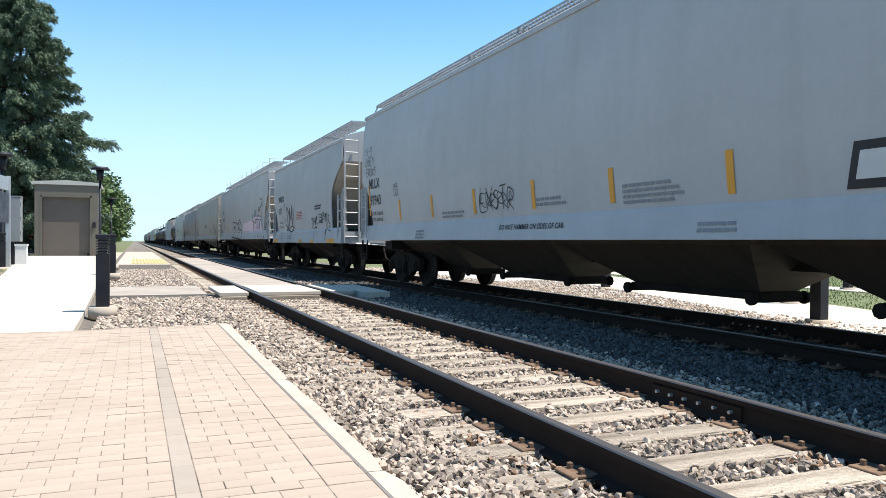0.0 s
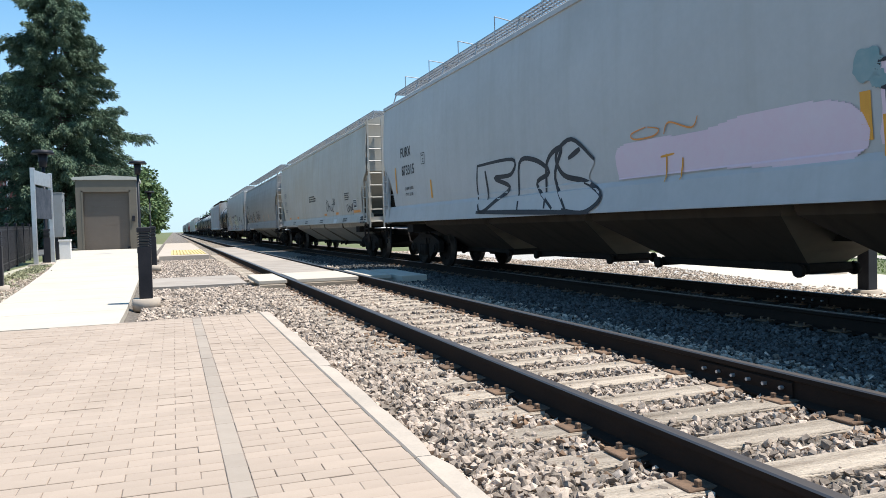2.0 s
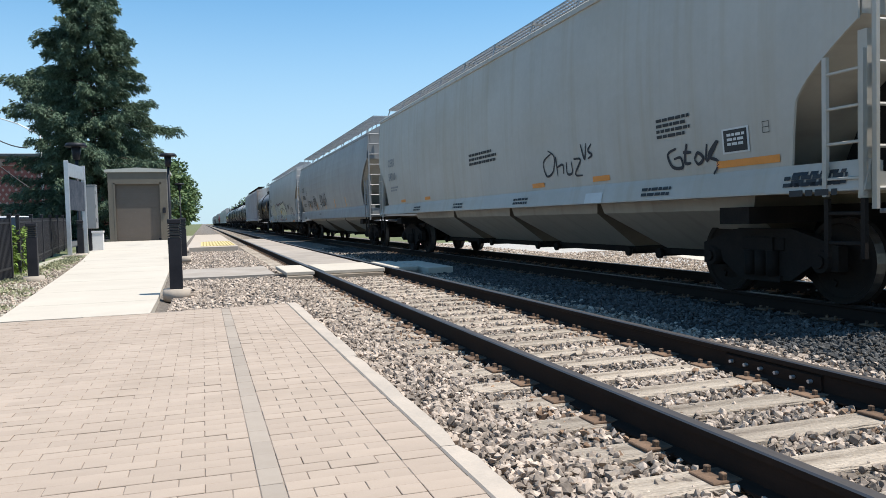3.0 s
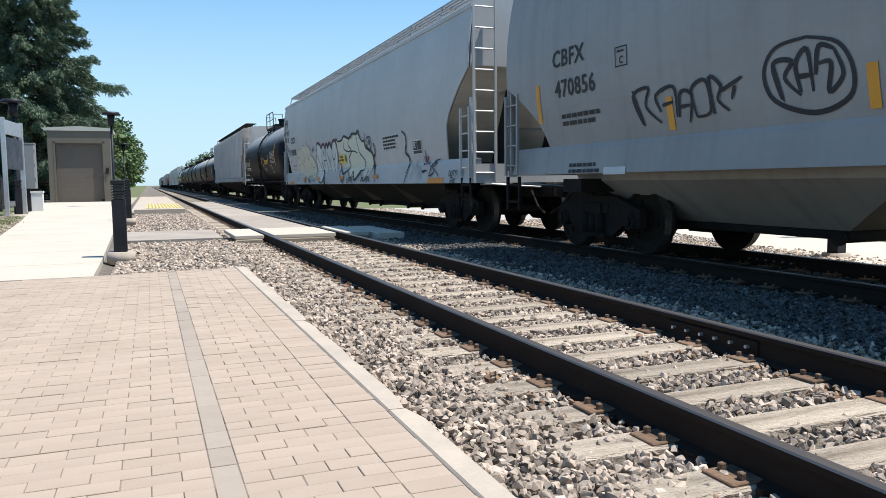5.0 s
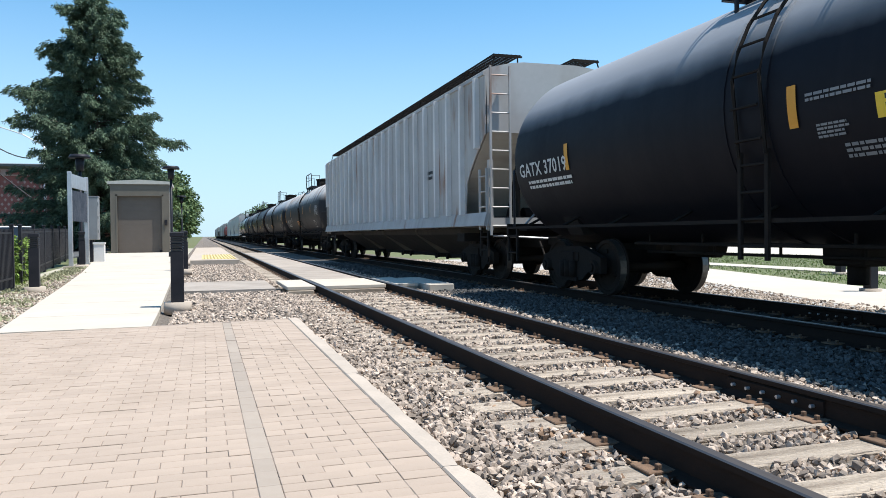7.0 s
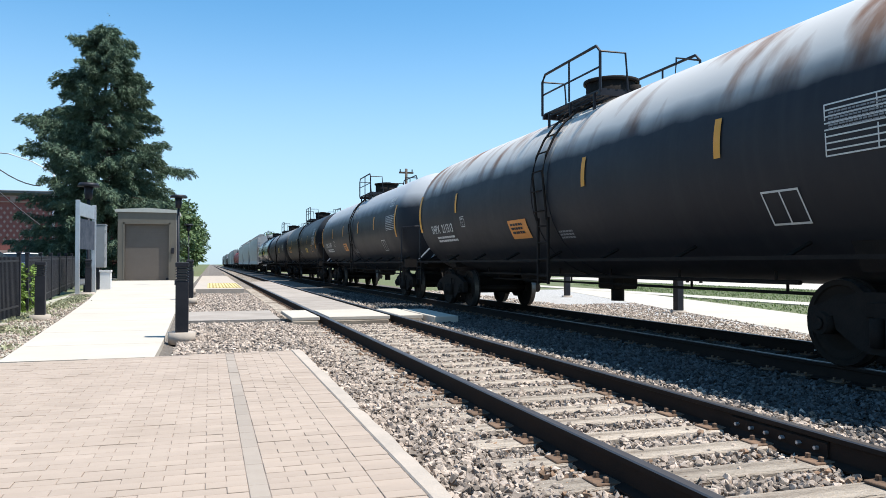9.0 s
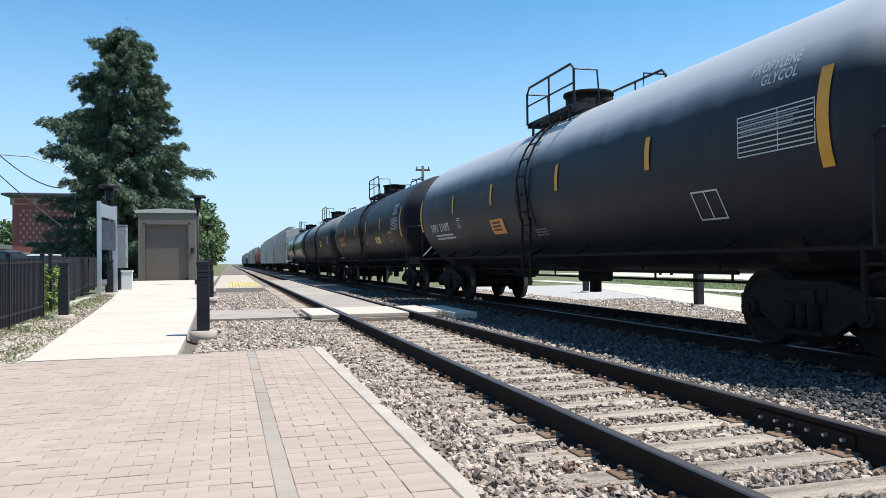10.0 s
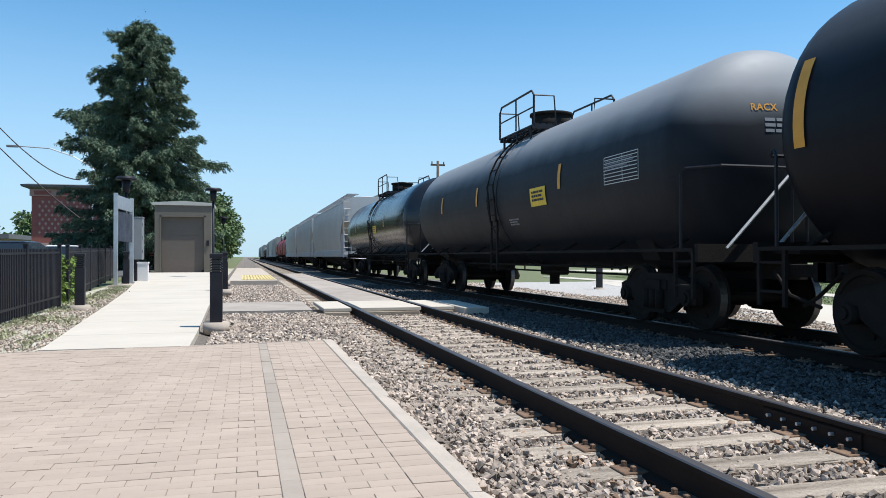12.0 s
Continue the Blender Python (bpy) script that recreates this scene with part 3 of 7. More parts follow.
def platform():
    rng = random.Random(21)
    base = thing("paved_platform", "tan brick paver platform with a grey band and a pale kerb", "platform", kind="structure")
    bm = bmesh.new()
    prism(bm, [(-9, -4), (-1.277, -4), (-1.277, edge_y(-1.277)), (-9, edge_y(-9))], 2, -0.3, -0.0045)
    part("joint_bed", bm, JOINT, base)
    y = -4.0
    k = 0
    while y < edge_y(-1.2):
        y2 = min(y + 2.4, edge_y(-1.2))
        bm = bmesh.new()
        # a worn kerb stone with a ragged outer arris
        steps = 14
        rows = []
        for q in range(steps + 1):
            yy = y + 0.004 + (y2 - y - 0.008) * q / steps
            chip = rng.uniform(0, 0.014) + (rng.uniform(0.0, 0.035) if q in (0, steps) else 0)
            outer = -1.148 + 0.008 * math.sin(k * 1.7) - chip
            rows.append([(-1.273, yy, -0.3), (-1.12, yy, -0.3), (outer + 0.012, yy, -0.03), (outer - 0.006, yy, 0.002), (-1.265, yy, 0.004), (-1.273, yy, -0.006)])
        loft(bm, rows)
        part("kerb", bm, KERB, base)
        y, k = y2, k + 1
    whole, header, band = brick_mesh("brick", 0.2, 0.1, PAVER), brick_mesh("brick", 0.196, 0.1, PAVER), brick_mesh("brick", 0.095, 0.2, PAVER_BAND)
    half = brick_mesh("brick", 0.1, 0.1, PAVER)
    spots = []
    for r in range(140):
        y = -4 + r * 0.1 + 0.05
        spots.append((header, -1.375, y))
        if r % 2 == 0:
            spots.append((band, -2.021, y + 0.05))
            spots += [(whole, -1.573, y), (whole, -1.773, y), (half, -1.923, y)]
            spots += [(whole, -2.169 - 0.2 * c, y) for c in range(32)]
        else:
            spots += [(half, -1.523, y), (whole, -1.673, y), (whole, -1.873, y), (half, -2.119, y)]
            spots += [(whole, -2.269 - 0.2 * c, y) for c in range(32)]
    near, far = [], []
    for s in spots:
        (near if -2.9 < s[1] and 2.45 < s[2] < 4.4 else far).append(s)
    near = near[:300]
    for me, x, y in near:
        o = new("brick", me)
        o.parent = base
        o.matrix_basis = pose(x, y, rng.uniform(-0.003, 0.002), rng.uniform(-0.5, 0.5), rng.uniform(-0.4, 0.4), rng.uniform(-0.4, 0.4))
    # the rest of the paving as one sheet of bricks
    data = {id(m): (np.array([v.co for v in m.vertices]), [tuple(p.vertices) for p in m.polygons]) for m in (whole, header, band, half)}
    v, f, mi = [], [], []
    taken = set((x, y) for _, x, y in near)
    for me, x, y in spots:
        if (x, y) in taken or y > edge_y(x) - 0.05 or x < -8 or y < -1:
            continue
        pts, faces = data[id(me)]
        n0 = len(v)
        dz = rng.uniform(-0.003, 0.002)
        v.extend((pts + np.array([x, y, dz])).tolist())
        f.extend([tuple(i + n0 for i in q) for q in faces])
        mi.extend([1 if me is band else 0] * len(faces))
    me = bpy.data.meshes.new("paving")
    me.from_pydata(v, [], f)
    me.shade_flat()
    me.materials.append(PAVER)
    me.materials.append(PAVER_BAND)
    me.polygons.foreach_set("material_index", mi)
    o = new("paving", me)
    o.parent = base
    tagged(o, kind="stuff")


def sheet(name, outline, mat, label, category, thick=0.12, lift=0.0, kind="structure", zf=level):
    """A slab over an outline of pairs (left x, right x, y), following the level."""
    bm = bmesh.new()
    rings = []
    for x0, x1, y in outline:
        z = zf(y) + lift
        rings.append([(x0, y, z - thick), (x1, y, z - thick), (x1, y, z), (x0, y, z)])
    loft(bm, rings)
    return solo(name, bm, mat, label, category, kind=kind)


def paths():
    rows = [(-4.47, -2.86, 9.34), (-4.6, -2.87, 11), (-4.75, -2.9, 13), (-5.0, -2.95, 17), (-5.35, -3.1, 22), (-5.9, -3.3, 28), (-6.5, -3.7, 36), (-7.2, -3.9, 43.2)]
    # pavement laid in bays with open joints
    k = 0
    dense = []
    for (a0, b0, y0), (a1, b1, y1) in zip(rows[:-1], rows[1:]):
        steps = max(1, round((y1 - y0) / 1.6))
        for s in range(steps):
            f0, f1 = s / steps, (s + 1) / steps
            dense.append([(a0 + (a1 - a0) * f, b0 + (b1 - b0) * f, y0 + (y1 - y0) * f) for f in (f0, f1)])
    base = thing("footpath", "sunlit pale concrete footpath leading to the shed", "footpath", kind="structure")
    for (a0, b0, y0), (a1, b1, y1) in dense:
        bm = bmesh.new()
        loft(bm, [[(a, y, level(y) - 0.14), (b, y, level(y) - 0.14), (b, y, level(y) + 0.004), (a, y, level(y) + 0.004)] for a, b, y in ((a0, b0, y0 + 0.006), (a1, b1, y1 - 0.006))])
        part("slab", bm, CONCRETE, base)


def crossing():
    flat = lambda y: 0.0
    sheet("crossing_approach", [(-2.75, -0.92, 15.2), (-2.75, -0.92, 18.1)], OLD_CONCRETE, "pale concrete approach to the track crossing", "walkway", 0.2, -0.004, zf=flat)
    base = thing("track_crossing", "weathered concrete and timber crossing panels between the rails", "crossing", kind="structure")
    y = 15.62
    k = 0
    while y < 47:
        y2 = y + (2.6 if k else 2.4)
        for x0, x1 in (((-0.66, -0.085), (0.10, 1.40), (1.60, 2.12)) if k == 0 else ((0.10, 1.40),)):
            bm = bmesh.new()
            box(bm, x0, x1, y, y2 - 0.012, -0.085, -0.008 - (0.02 if k else 0), 0.01)
            part("panel", bm, CONCRETE if k == 0 else OLD_CONCRETE, base)
            if k == 0:
                bm = bmesh.new()
                box(bm, x0 + 0.01, x1 - 0.03, y - 0.03, y + 0.2, -0.20, -0.09, 0.015)
                part("end_timber", bm, TIMBER, base)
        y, k = y2, k + 1
    base2 = thing("track_crossing", "cracked concrete crossing slab beside the shaded track", "crossing", kind="structure")
    for x0, x1 in ((2.2, 2.75),):
        bm = bmesh.new()
        box(bm, x0, x1, 15.1, 17.8, -0.2, -0.012, 0.012)
        part("panel", bm, CONCRETE, base2)
    bm = bmesh.new()
    box(bm, -2.85, -0.96, 30.3, 64, -0.3, 0.13, 0.01)
    solo("far_platform", bm, KERB, "raised concrete boarding platform edge beside the track", "platform", kind="structure")
    pad = thing("tactile_strip", "faded yellow tactile warning strip on the platform edge", "tactile strip")
    for k in range(12):
        bm = bmesh.new()
        y = 31.2 + k * 0.62
        box(bm, -2.35, -1.02, y, y + 0.61, 0.13, 0.142)
        for i in range(10):
            for j in range(4):
                box(bm, -2.28 + i * 0.13, -2.23 + i * 0.13, y + 0.06 + j * 0.14, y + 0.11 + j * 0.14, 0.142, 0.15)
        part("pad", bm, YELLOW_PAD, pad)


paths()
crossing()


# ---- rolling stock: x across, y along the track, z up from the rail ----
def wheelset_mesh():
    bm = bmesh.new()
    seg = 28
    for s in (-1, 1):
        prof = ((0.09, 0.055), (0.09, 0.11), (0.065, 0.15), (0.045, 0.30), (0.06, 0.385), (0.08, 0.40), (0.08, 0.457), (-0.03, 0.462), (-0.055, 0.485), (-0.065, 0.485), (-0.065, 0.40), (-0.02, 0.38), (0.005, 0.28), (-0.02, 0.15), (-0.06, 0.11), (-0.06, 0.07))
        rings = []
        for k in range(seg):
            a = 2 * math.pi * k / seg
            rings.append([bm.verts.new((s * (0.754 + px), r * math.cos(a), r * math.sin(a))) for px, r in prof])
        for k in range(seg):
            for j in range(len(prof) - 1):
                q = rings[k], rings[(k + 1) % seg]
                f = bm.faces.new((q[0][j], q[0][j + 1], q[1][j + 1], q[1][j]))
                f.material_index = 1 if j == 6 else 0
        # balance marks, so that the turning shows
        for a in (0.4, 2.5, 4.6):
            box(bm, s * 0.80, s * 0.826, 0.26 * math.cos(a) - 0.03, 0.26 * math.cos(a) + 0.03, 0.26 * math.sin(a) - 0.03, 0.26 * math.sin(a) + 0.03)
    tube(bm, [(-1.08, 0, 0), (1.08, 0, 0)], 0.075, 10)
    return finish(bm, "wheelset", [WHEEL, TREAD])


def sideframe_mesh():
    bm = bmesh.new()
    outer = [(-1.08, 0.36), (-1.08, 0.62), (-0.80, 0.70), (-0.42, 0.80), (0.42, 0.80), (0.80, 0.70), (1.08, 0.62), (1.08, 0.36), (0.98, 0.36), (0.96, 0.52), (0.76, 0.54), (0.72, 0.40), (0.42, 0.22), (-0.42, 0.22), (-0.72, 0.40), (-0.76, 0.54), (-0.96, 0.52), (-0.98, 0.36)]
    prism(bm, outer, 0, -0.06, 0.06)
    box(bm, -0.10, 0.10, -0.30, 0.30, 0.20, 0.27)
    for y in (-0.18, 0, 0.18):
        tube(bm, [(-0.09, y, 0.27), (-0.09, y, 0.55)], 0.075, 10)
        tube(bm, [(0.09, y, 0.27), (0.09, y, 0.55)], 0.075, 10)
    for y in (-0.89, 0.89):
        tube(bm, [(-0.1, y, 0.457), (0.12, y, 0.457)], 0.12, 12)
        tube(bm, [(0.12, y, 0.457), (0.15, y, 0.457)], 0.07, 8)
    box(bm, -0.08, 0.08, -0.34, 0.34, 0.55, 0.70, 0.01)
    return finish(bm, "side_frame", UNDER)


def bolster_mesh():
    bm = bmesh.new()
    prism(bm, [(-1.1, 0.55), (-0.5, 0.42), (0.5, 0.42), (1.1, 0.55), (1.1, 0.70), (0.4, 0.76), (-0.4, 0.76), (-1.1, 0.70)], 1, -0.2, 0.2)
    tube(bm, [(0, 0, 0.7), (0, 0, 0.85)], 0.2, 12)
    for y in (-0.45, 0.45):
        tube(bm, [(-1.0, y, 0.36), (1.0, y, 0.36)], 0.045, 6)
        for x in (-0.76, 0.76):
            box(bm, x - 0.05, x + 0.05, y - 0.06 + math.copysign(0.02, -y), y + 0.06, 0.25, 0.55)
    return finish(bm, "bolster", UNDER)


WHEELSET, SIDEFRAME, BOLSTER = wheelset_mesh(), sideframe_mesh(), bolster_mesh()
SPINNERS = []


def bogie(car, y):
    b = new("bogie")
    b.parent = car
    b.matrix_basis = pose(0, y, 0)
    part("bolster", BOLSTER, None, b)
    for s in (-1, 1):
        o = part("side_frame", SIDEFRAME, None, b)
        o.matrix_basis = pose(s * 0.99, 0, 0, 0, 0, 0 if s > 0 else 180)
    for yy in (-0.89, 0.89):
        w = part("wheelset", WHEELSET, None, b)
        w.matrix_basis = pose(0, yy, 0.457)
        SPINNERS.append((w, yy))


def coupler(car, y, s, reach):
    bm = bmesh.new()
    box(bm, -0.09, 0.09, min(y - s * 0.6, y + s * (reach - 0.1)), max(y - s * 0.6, y + s * (reach - 0.1)), 0.78, 0.95, 0.01)
    a = y + s * (reach - 0.25)
    box(bm, -0.16, 0.14, min(a, a + s * 0.28), max(a, a + s * 0.28), 0.72, 1.0, 0.03)
    box(bm, 0.05, 0.2, min(a + s * 0.2, a + s * 0.36), max(a + s * 0.2, a + s * 0.36), 0.74, 0.98, 0.03)
    part("coupler", bm, UNDER, car)
    bm = bmesh.new()
    tube(bm, [(-0.3, y - s * 0.05, 0.85), (-0.34, y + s * 0.3, 0.55), (-0.3, y + s * reach, 0.42)], 0.025, 6)
    part("air_hose", bm, UNDER, car)


def ladder(bm, x, y, z0, z1, width, axis, rungs, r=0.018, off=0.0):
    """Stiles and rungs; axis 1: along the car, 0: across it."""
    def at(u, z, o=0.0):
        return (x + o, y + u, z) if axis == 1 else (x + u, y + o, z)
    for u in (-width / 2, width / 2):
        a, b = at(u, z0), at(u, z1)
        box(bm, a[0] - 0.02, a[0] + 0.02, a[1] - 0.025, a[1] + 0.025, z0, z1)
    for k in range(rungs):
        z = z0 + (z1 - z0) * (k + 0.5) / rungs
        tube(bm, [at(-width / 2, z), at(width / 2, z)], r, 5)


def on_side(halfw, centre=None, radius=None, out=0.008):
    """Maps (u along the side to the reader's right, v up) on the side that faces the station."""
    def place(u, v):
        if radius is None:
            w = halfw(v) if callable(halfw) else halfw
            return (-w - out, -u, v)
        z = max(-0.999, min(0.999, (v - centre) / radius))
        return (-(radius + out) * math.sqrt(1 - z * z), -u, centre + (radius + out) * z)
    return place


def lettering(car, text, u, v, size, place, mat, wide=1.0, lean=0.0, name="lettering"):
    """A line of writing as an Empty that holds each character as a mesh of its own."""
    verts, faces = letters(text)
    root = list(range(len(verts)))

    def find(i):
        while root[i] != i:
            root[i] = root[root[i]]
            i = root[i]
        return i

    for f in faces:
        for i in f[1:]:
            root[find(i)] = find(f[0])
    groups = {}
    for f in faces:
        groups.setdefault(find(f[0]), []).append(f)
    line = new(name)
    line.parent = car
    for mine in groups.values():
        used = sorted(set(i for f in mine for i in f))
        at = {i: k for k, i in enumerate(used)}
        me = bpy.data.meshes.new("letter")
        me.from_pydata([place(u + (verts[i][0] * wide + lean * verts[i][1]) * size, v + verts[i][1] * size) for i in used], [], [[at[i] for i in f] for f in mine])
        me.materials.append(mat)
        o = new("letter", me)
        o.parent = line
    return line


def patch(car, name, u0, u1, v0, v1, place, mat, label="", rows=3, slant=0.0):
    """A painted or stuck-on rectangle."""
    bm = bmesh.new()
    g = [[bm.verts.new(place((u0 if i == 0 else u1) + slant * j / rows, v0 + (v1 - v0) * j / rows)) for i in (0, 1)] for j in range(rows + 1)]
    for j in range(rows):
        bm.faces.new((g[j][0], g[j][1], g[j + 1][1], g[j + 1][0]))
    me = bpy.data.meshes.new(name)
    bm.to_mesh(me)
    bm.free()
    me.materials.append(mat)
    o = new(name, me)
    o.parent = car
    return tagged(o, label)


def bars(car, u, v, width, lines, size, place, mat, seed=0):
    """Small print too fine to read: plain bars, one mesh a block."""
    rng = random.Random(seed + int(u * 31 + v * 17))
    bm = bmesh.new()
    for k in range(lines):
        uu, end = u, u + width * rng.uniform(0.75, 1.0)
        vv = v - k * size * 1.7
        while uu < end:
            w = size * rng.uniform(1.2, 4.0)
            q = [bm.verts.new(place(a, b)) for a, b in ((uu, vv), (min(uu + w, end), vv), (min(uu + w, end), vv + size), (uu, vv + size))]
            bm.faces.new(q)
            uu += w + size * 0.5
    me = bpy.data.meshes.new("small_print")
    bm.to_mesh(me)
    bm.free()
    me.materials.append(mat)
    o = new("small_print", me)
    o.parent = car
    return o


def frame_mark(car, u, v, w, h, place, mat, lines=0, inner=None, thick=0.06):
    bm = bmesh.new()
    t = min(w, h) * thick
    cells = [(u, u + w, v, v + t), (u, u + w, v + h - t, v + h), (u, u + t, v + t, v + h - t), (u + w - t, u + w, v + t, v + h - t)]
    for k in range(lines):
        z = v + h * (k + 1) / (lines + 1)
        cells.append((u + t, u + w - t, z - t / 2, z + t / 2))
    if inner:
        cells.append((u + w * inner - t / 2, u + w * inner + t / 2, v + t, v + h - t))
    for a, b, c, d in cells:
        bm.faces.new([bm.verts.new(place(*p)) for p in ((a, c), (b, c), (b, d), (a, d))])
    me = bpy.data.meshes.new("stencil_box")
    bm.to_mesh(me)
    bm.free()
    me.materials.append(mat)
    o = new("stencil_box", me)
    o.parent = car
    return tagged(o, kind="stuff")


def smooth(points, steps=5):
    """A soft line through the points."""
    out = []
    p = [points[0], *points, points[-1]]
    for i in range(1, len(p) - 2):
        for s in range(steps):
            t = s / steps
            out.append(tuple(0.5 * (2 * p[i][a] + (p[i + 1][a] - p[i - 1][a]) * t + (2 * p[i - 1][a] - 5 * p[i][a] + 4 * p[i + 1][a] - p[i + 2][a]) * t * t + (3 * p[i][a] - p[i - 1][a] - 3 * p[i + 1][a] + p[i + 2][a]) * t ** 3) for a in (0, 1)))
    out.append(tuple(points[-1]))
    return out


def spray(car, strokes, u, v, su, sv, width, place, mat, name="graffiti"):
    """Sprayed strokes, each a soft line in a unit square, laid at u, v and sized su by sv."""
    bm = bmesh.new()
    for pts in strokes:
        line = smooth([(u + a * su, v + b * sv) for a, b in pts])
        prev = None
        for i, p in enumerate(line):
            a, b = line[max(i - 1, 0)], line[min(i + 1, len(line) - 1)]
            dx, dy = b[0] - a[0], b[1] - a[1]
            n = math.hypot(dx, dy) or 1
            w = width * (0.55 + 0.45 * math.sin(math.pi * min(1, (i + 1) / len(line))))
            cur = [bm.verts.new(place(p[0] - dy / n * w / 2, p[1] + dx / n * w / 2)), bm.verts.new(place(p[0] + dy / n * w / 2, p[1] - dx / n * w / 2))]
            if prev:
                bm.faces.new((prev[0], prev[1], cur[1], cur[0]))
            prev = cur
    me = bpy.data.meshes.new(name)
    bm.to_mesh(me)
    bm.free()
    me.materials.append(mat)
    o = new(name, me)
    o.parent = car
    return o


def blob(car, u, v, su, sv, place, mat, seed, name="graffiti_fill", out=None):
    """An uneven sprayed fill."""
    rng = random.Random(seed)
    n = 26
    bm = bmesh.new()
    ring = []
    for k in range(n):
        a = 2 * math.pi * k / n
        r = 1 + rng.uniform(-0.16, 0.16)
        c, s = math.cos(a), math.sin(a)
        power = 0.6 if su > 0.5 else 1.0
        c, s = math.copysign(abs(c) ** power, c), math.copysign(abs(s) ** power, s)
        ring.append((u + c * r * su / 2, v + s * r * sv / 2))
    mid = bm.verts.new(place(u, v))
    rings = [[bm.verts.new(place(u + (a - u) * q / 8, v + (b - v) * q / 8)) for a, b in ring] for q in range(1, 9)]
    for k in range(n):
        bm.faces.new((mid, rings[0][k], rings[0][(k + 1) % n]))
        for q in range(7):
            bm.faces.new((rings[q][k], rings[q + 1][k], rings[q + 1][(k + 1) % n], rings[q][(k + 1) % n]))
    me = bpy.data.meshes.new(name)
    bm.to_mesh(me)
    bm.free()
    me.materials.append(mat)
    o = new(name, me)
    o.parent = car
    return o


def hopper(label, length, eave, paint, bulge=0.0, halfw=1.6, bays=3, ribs=0, roof_rise=0.28, reach=0.8, sill_top=1.47, slope=SLOPE_PAINT, roof_paint=None, hoops=False, sill_low=1.05, near=(1.4, 2.1, 3.2), far=(0.95, 1.9, 2.8), bay_run=None, bay_gap=0.05, bay_paint=None, walk_rise=0.16, walk_mat=HATCH, bay_shift=0.0, bay_low=0.36):
    car = thing("covered_hopper", label, "freight car", group="cars of the train")
    L = length / 2

    def w(z):
        k = (z - 0.5 * (sill_top + eave)) / (0.5 * (eave - sill_top))
        return halfw - bulge * k * k

    def low(y):
        # lower edge of the side sheet, cut away over the bogies
        cut, upright, apex = far if y > 0 else near
        a = L - abs(y)
        if a >= cut:
            return sill_top
        if a > cut - 0.10:
            return sill_top + (upright - sill_top) * (cut - a) / 0.10
        return upright + (apex - upright) * (1 - a / (cut - 0.10)) ** 0.72

    def floor_line(y):
        cut, upright, apex = far if y > 0 else near
        a = L - abs(y)
        if a < cut:
            return apex + 0.06 + (upright - apex) * a / cut
        return max(sill_low + 0.15, upright + 0.06 - (a - cut) * 0.8)

    def stations(f):
        left = [0.10, 0.2, 0.35, 0.5, 0.7, near[0] * 0.62, near[0] * 0.72, near[0] * 0.8, near[0] * 0.87, near[0] - 0.115, near[0] - 0.10, near[0] - 0.06, near[0], near[0] + 0.5, near[0] + 1.0, near[0] + 1.6]
        right = [0.10, 0.2, 0.35, 0.5, far[0] * 0.62, far[0] * 0.8, far[0] - 0.10, far[0], far[0] + 0.5, far[0] + 1.0, far[0] + 1.6]
        return [-L + a for a in sorted(set(left))] + [0.0] + [L - a for a in sorted(set(right), reverse=True)]

    nz = 9
    bm = bmesh.new()
    rings = []
    for y in stations(0):
        zb = floor_line(y)
        half = [(w(max(zb, sill_top)) - 0.05, zb), (w(0.5 * (zb + eave)) - 0.05, 0.5 * (zb + eave)), (w(eave) - 0.02, eave), (w(eave) - 0.10, eave + 0.10), (0.95, eave + roof_rise * 0.85), (0.62, eave + roof_rise)]
        rings.append([(x, y, z) for x, z in half] + [(-x, y, z) for x, z in reversed(half)])
    loft(bm, rings)
    bm.faces.ensure_lookup_table()
    for f in bm.faces:
        c = f.calc_center_median()
        if abs(c.x) < 0.3 and c.z < eave - 0.3 and len(f.verts) == 4:
            f.material_index = 1
        elif c.z > eave + 0.02 and abs(c.x) < 1.55:
            f.material_index = 2
    part("body", bm, [paint, slope, roof_paint or paint], car)
    for s in (-1, 1):
        bm = bmesh.new()
        rings = []
        for y in stations(0):
            zb = low(y)
            zs = [zb + (eave - zb) * k / nz for k in range(nz + 1)]
            rings.append([(s * w(z), y, z) for z in zs] + [(s * (w(z) - 0.025), y, z) for z in reversed(zs)])
        loft(bm, rings)
        for f in bm.faces:
            f.smooth = bulge > 0 and abs(f.normal.x) > 0.7
        part("side_sheet", bm, paint, car)
    # eave angle, side sill, sill cap
    for s in (-1, 1):
        bm = bmesh.new()
        prism(bm, [(s * (w(eave) + 0.0), eave - 0.07), (s * (w(eave) + 0.035), eave - 0.06), (s * (w(eave) + 0.03), eave + 0.02), (s * (w(eave) - 0.08), eave + 0.09)], 1, -L + 0.09, L - 0.09)
        part("eave_rail", bm, paint, car)
    for s in (-1, 1):
        bm = bmesh.new()
        o, i = s * (w(sill_top) + 0.045), s * (w(sill_top) - 0.12)
        prism(bm, [(i, sill_low), (o + s * 0.04, sill_low), (o + s * 0.04, sill_low + 0.02), (o - s * 0.012, sill_top - 0.05), (s * (w(sill_top) + 0.006), sill_top + 0.02), (i, sill_top)], 1, -L + 0.02, L - 0.02)
        part("side_sill", bm, paint, car)
    for s in (-1, 1):
        bm = bmesh.new()
        y0, y1 = sorted((s * (L - 0.12), s * L))
        box(bm, -w(sill_top), w(sill_top), y0, y1, sill_low, sill_top - 0.1)
        y0, y1 = sorted((s * (L - 2.6), s * (L - 0.1)))
        box(bm, -w(sill_top) + 0.1, w(sill_top) - 0.1, y0, y1, sill_low + 0.06, sill_low + 0.12)
        part("end_platform", bm, paint, car)
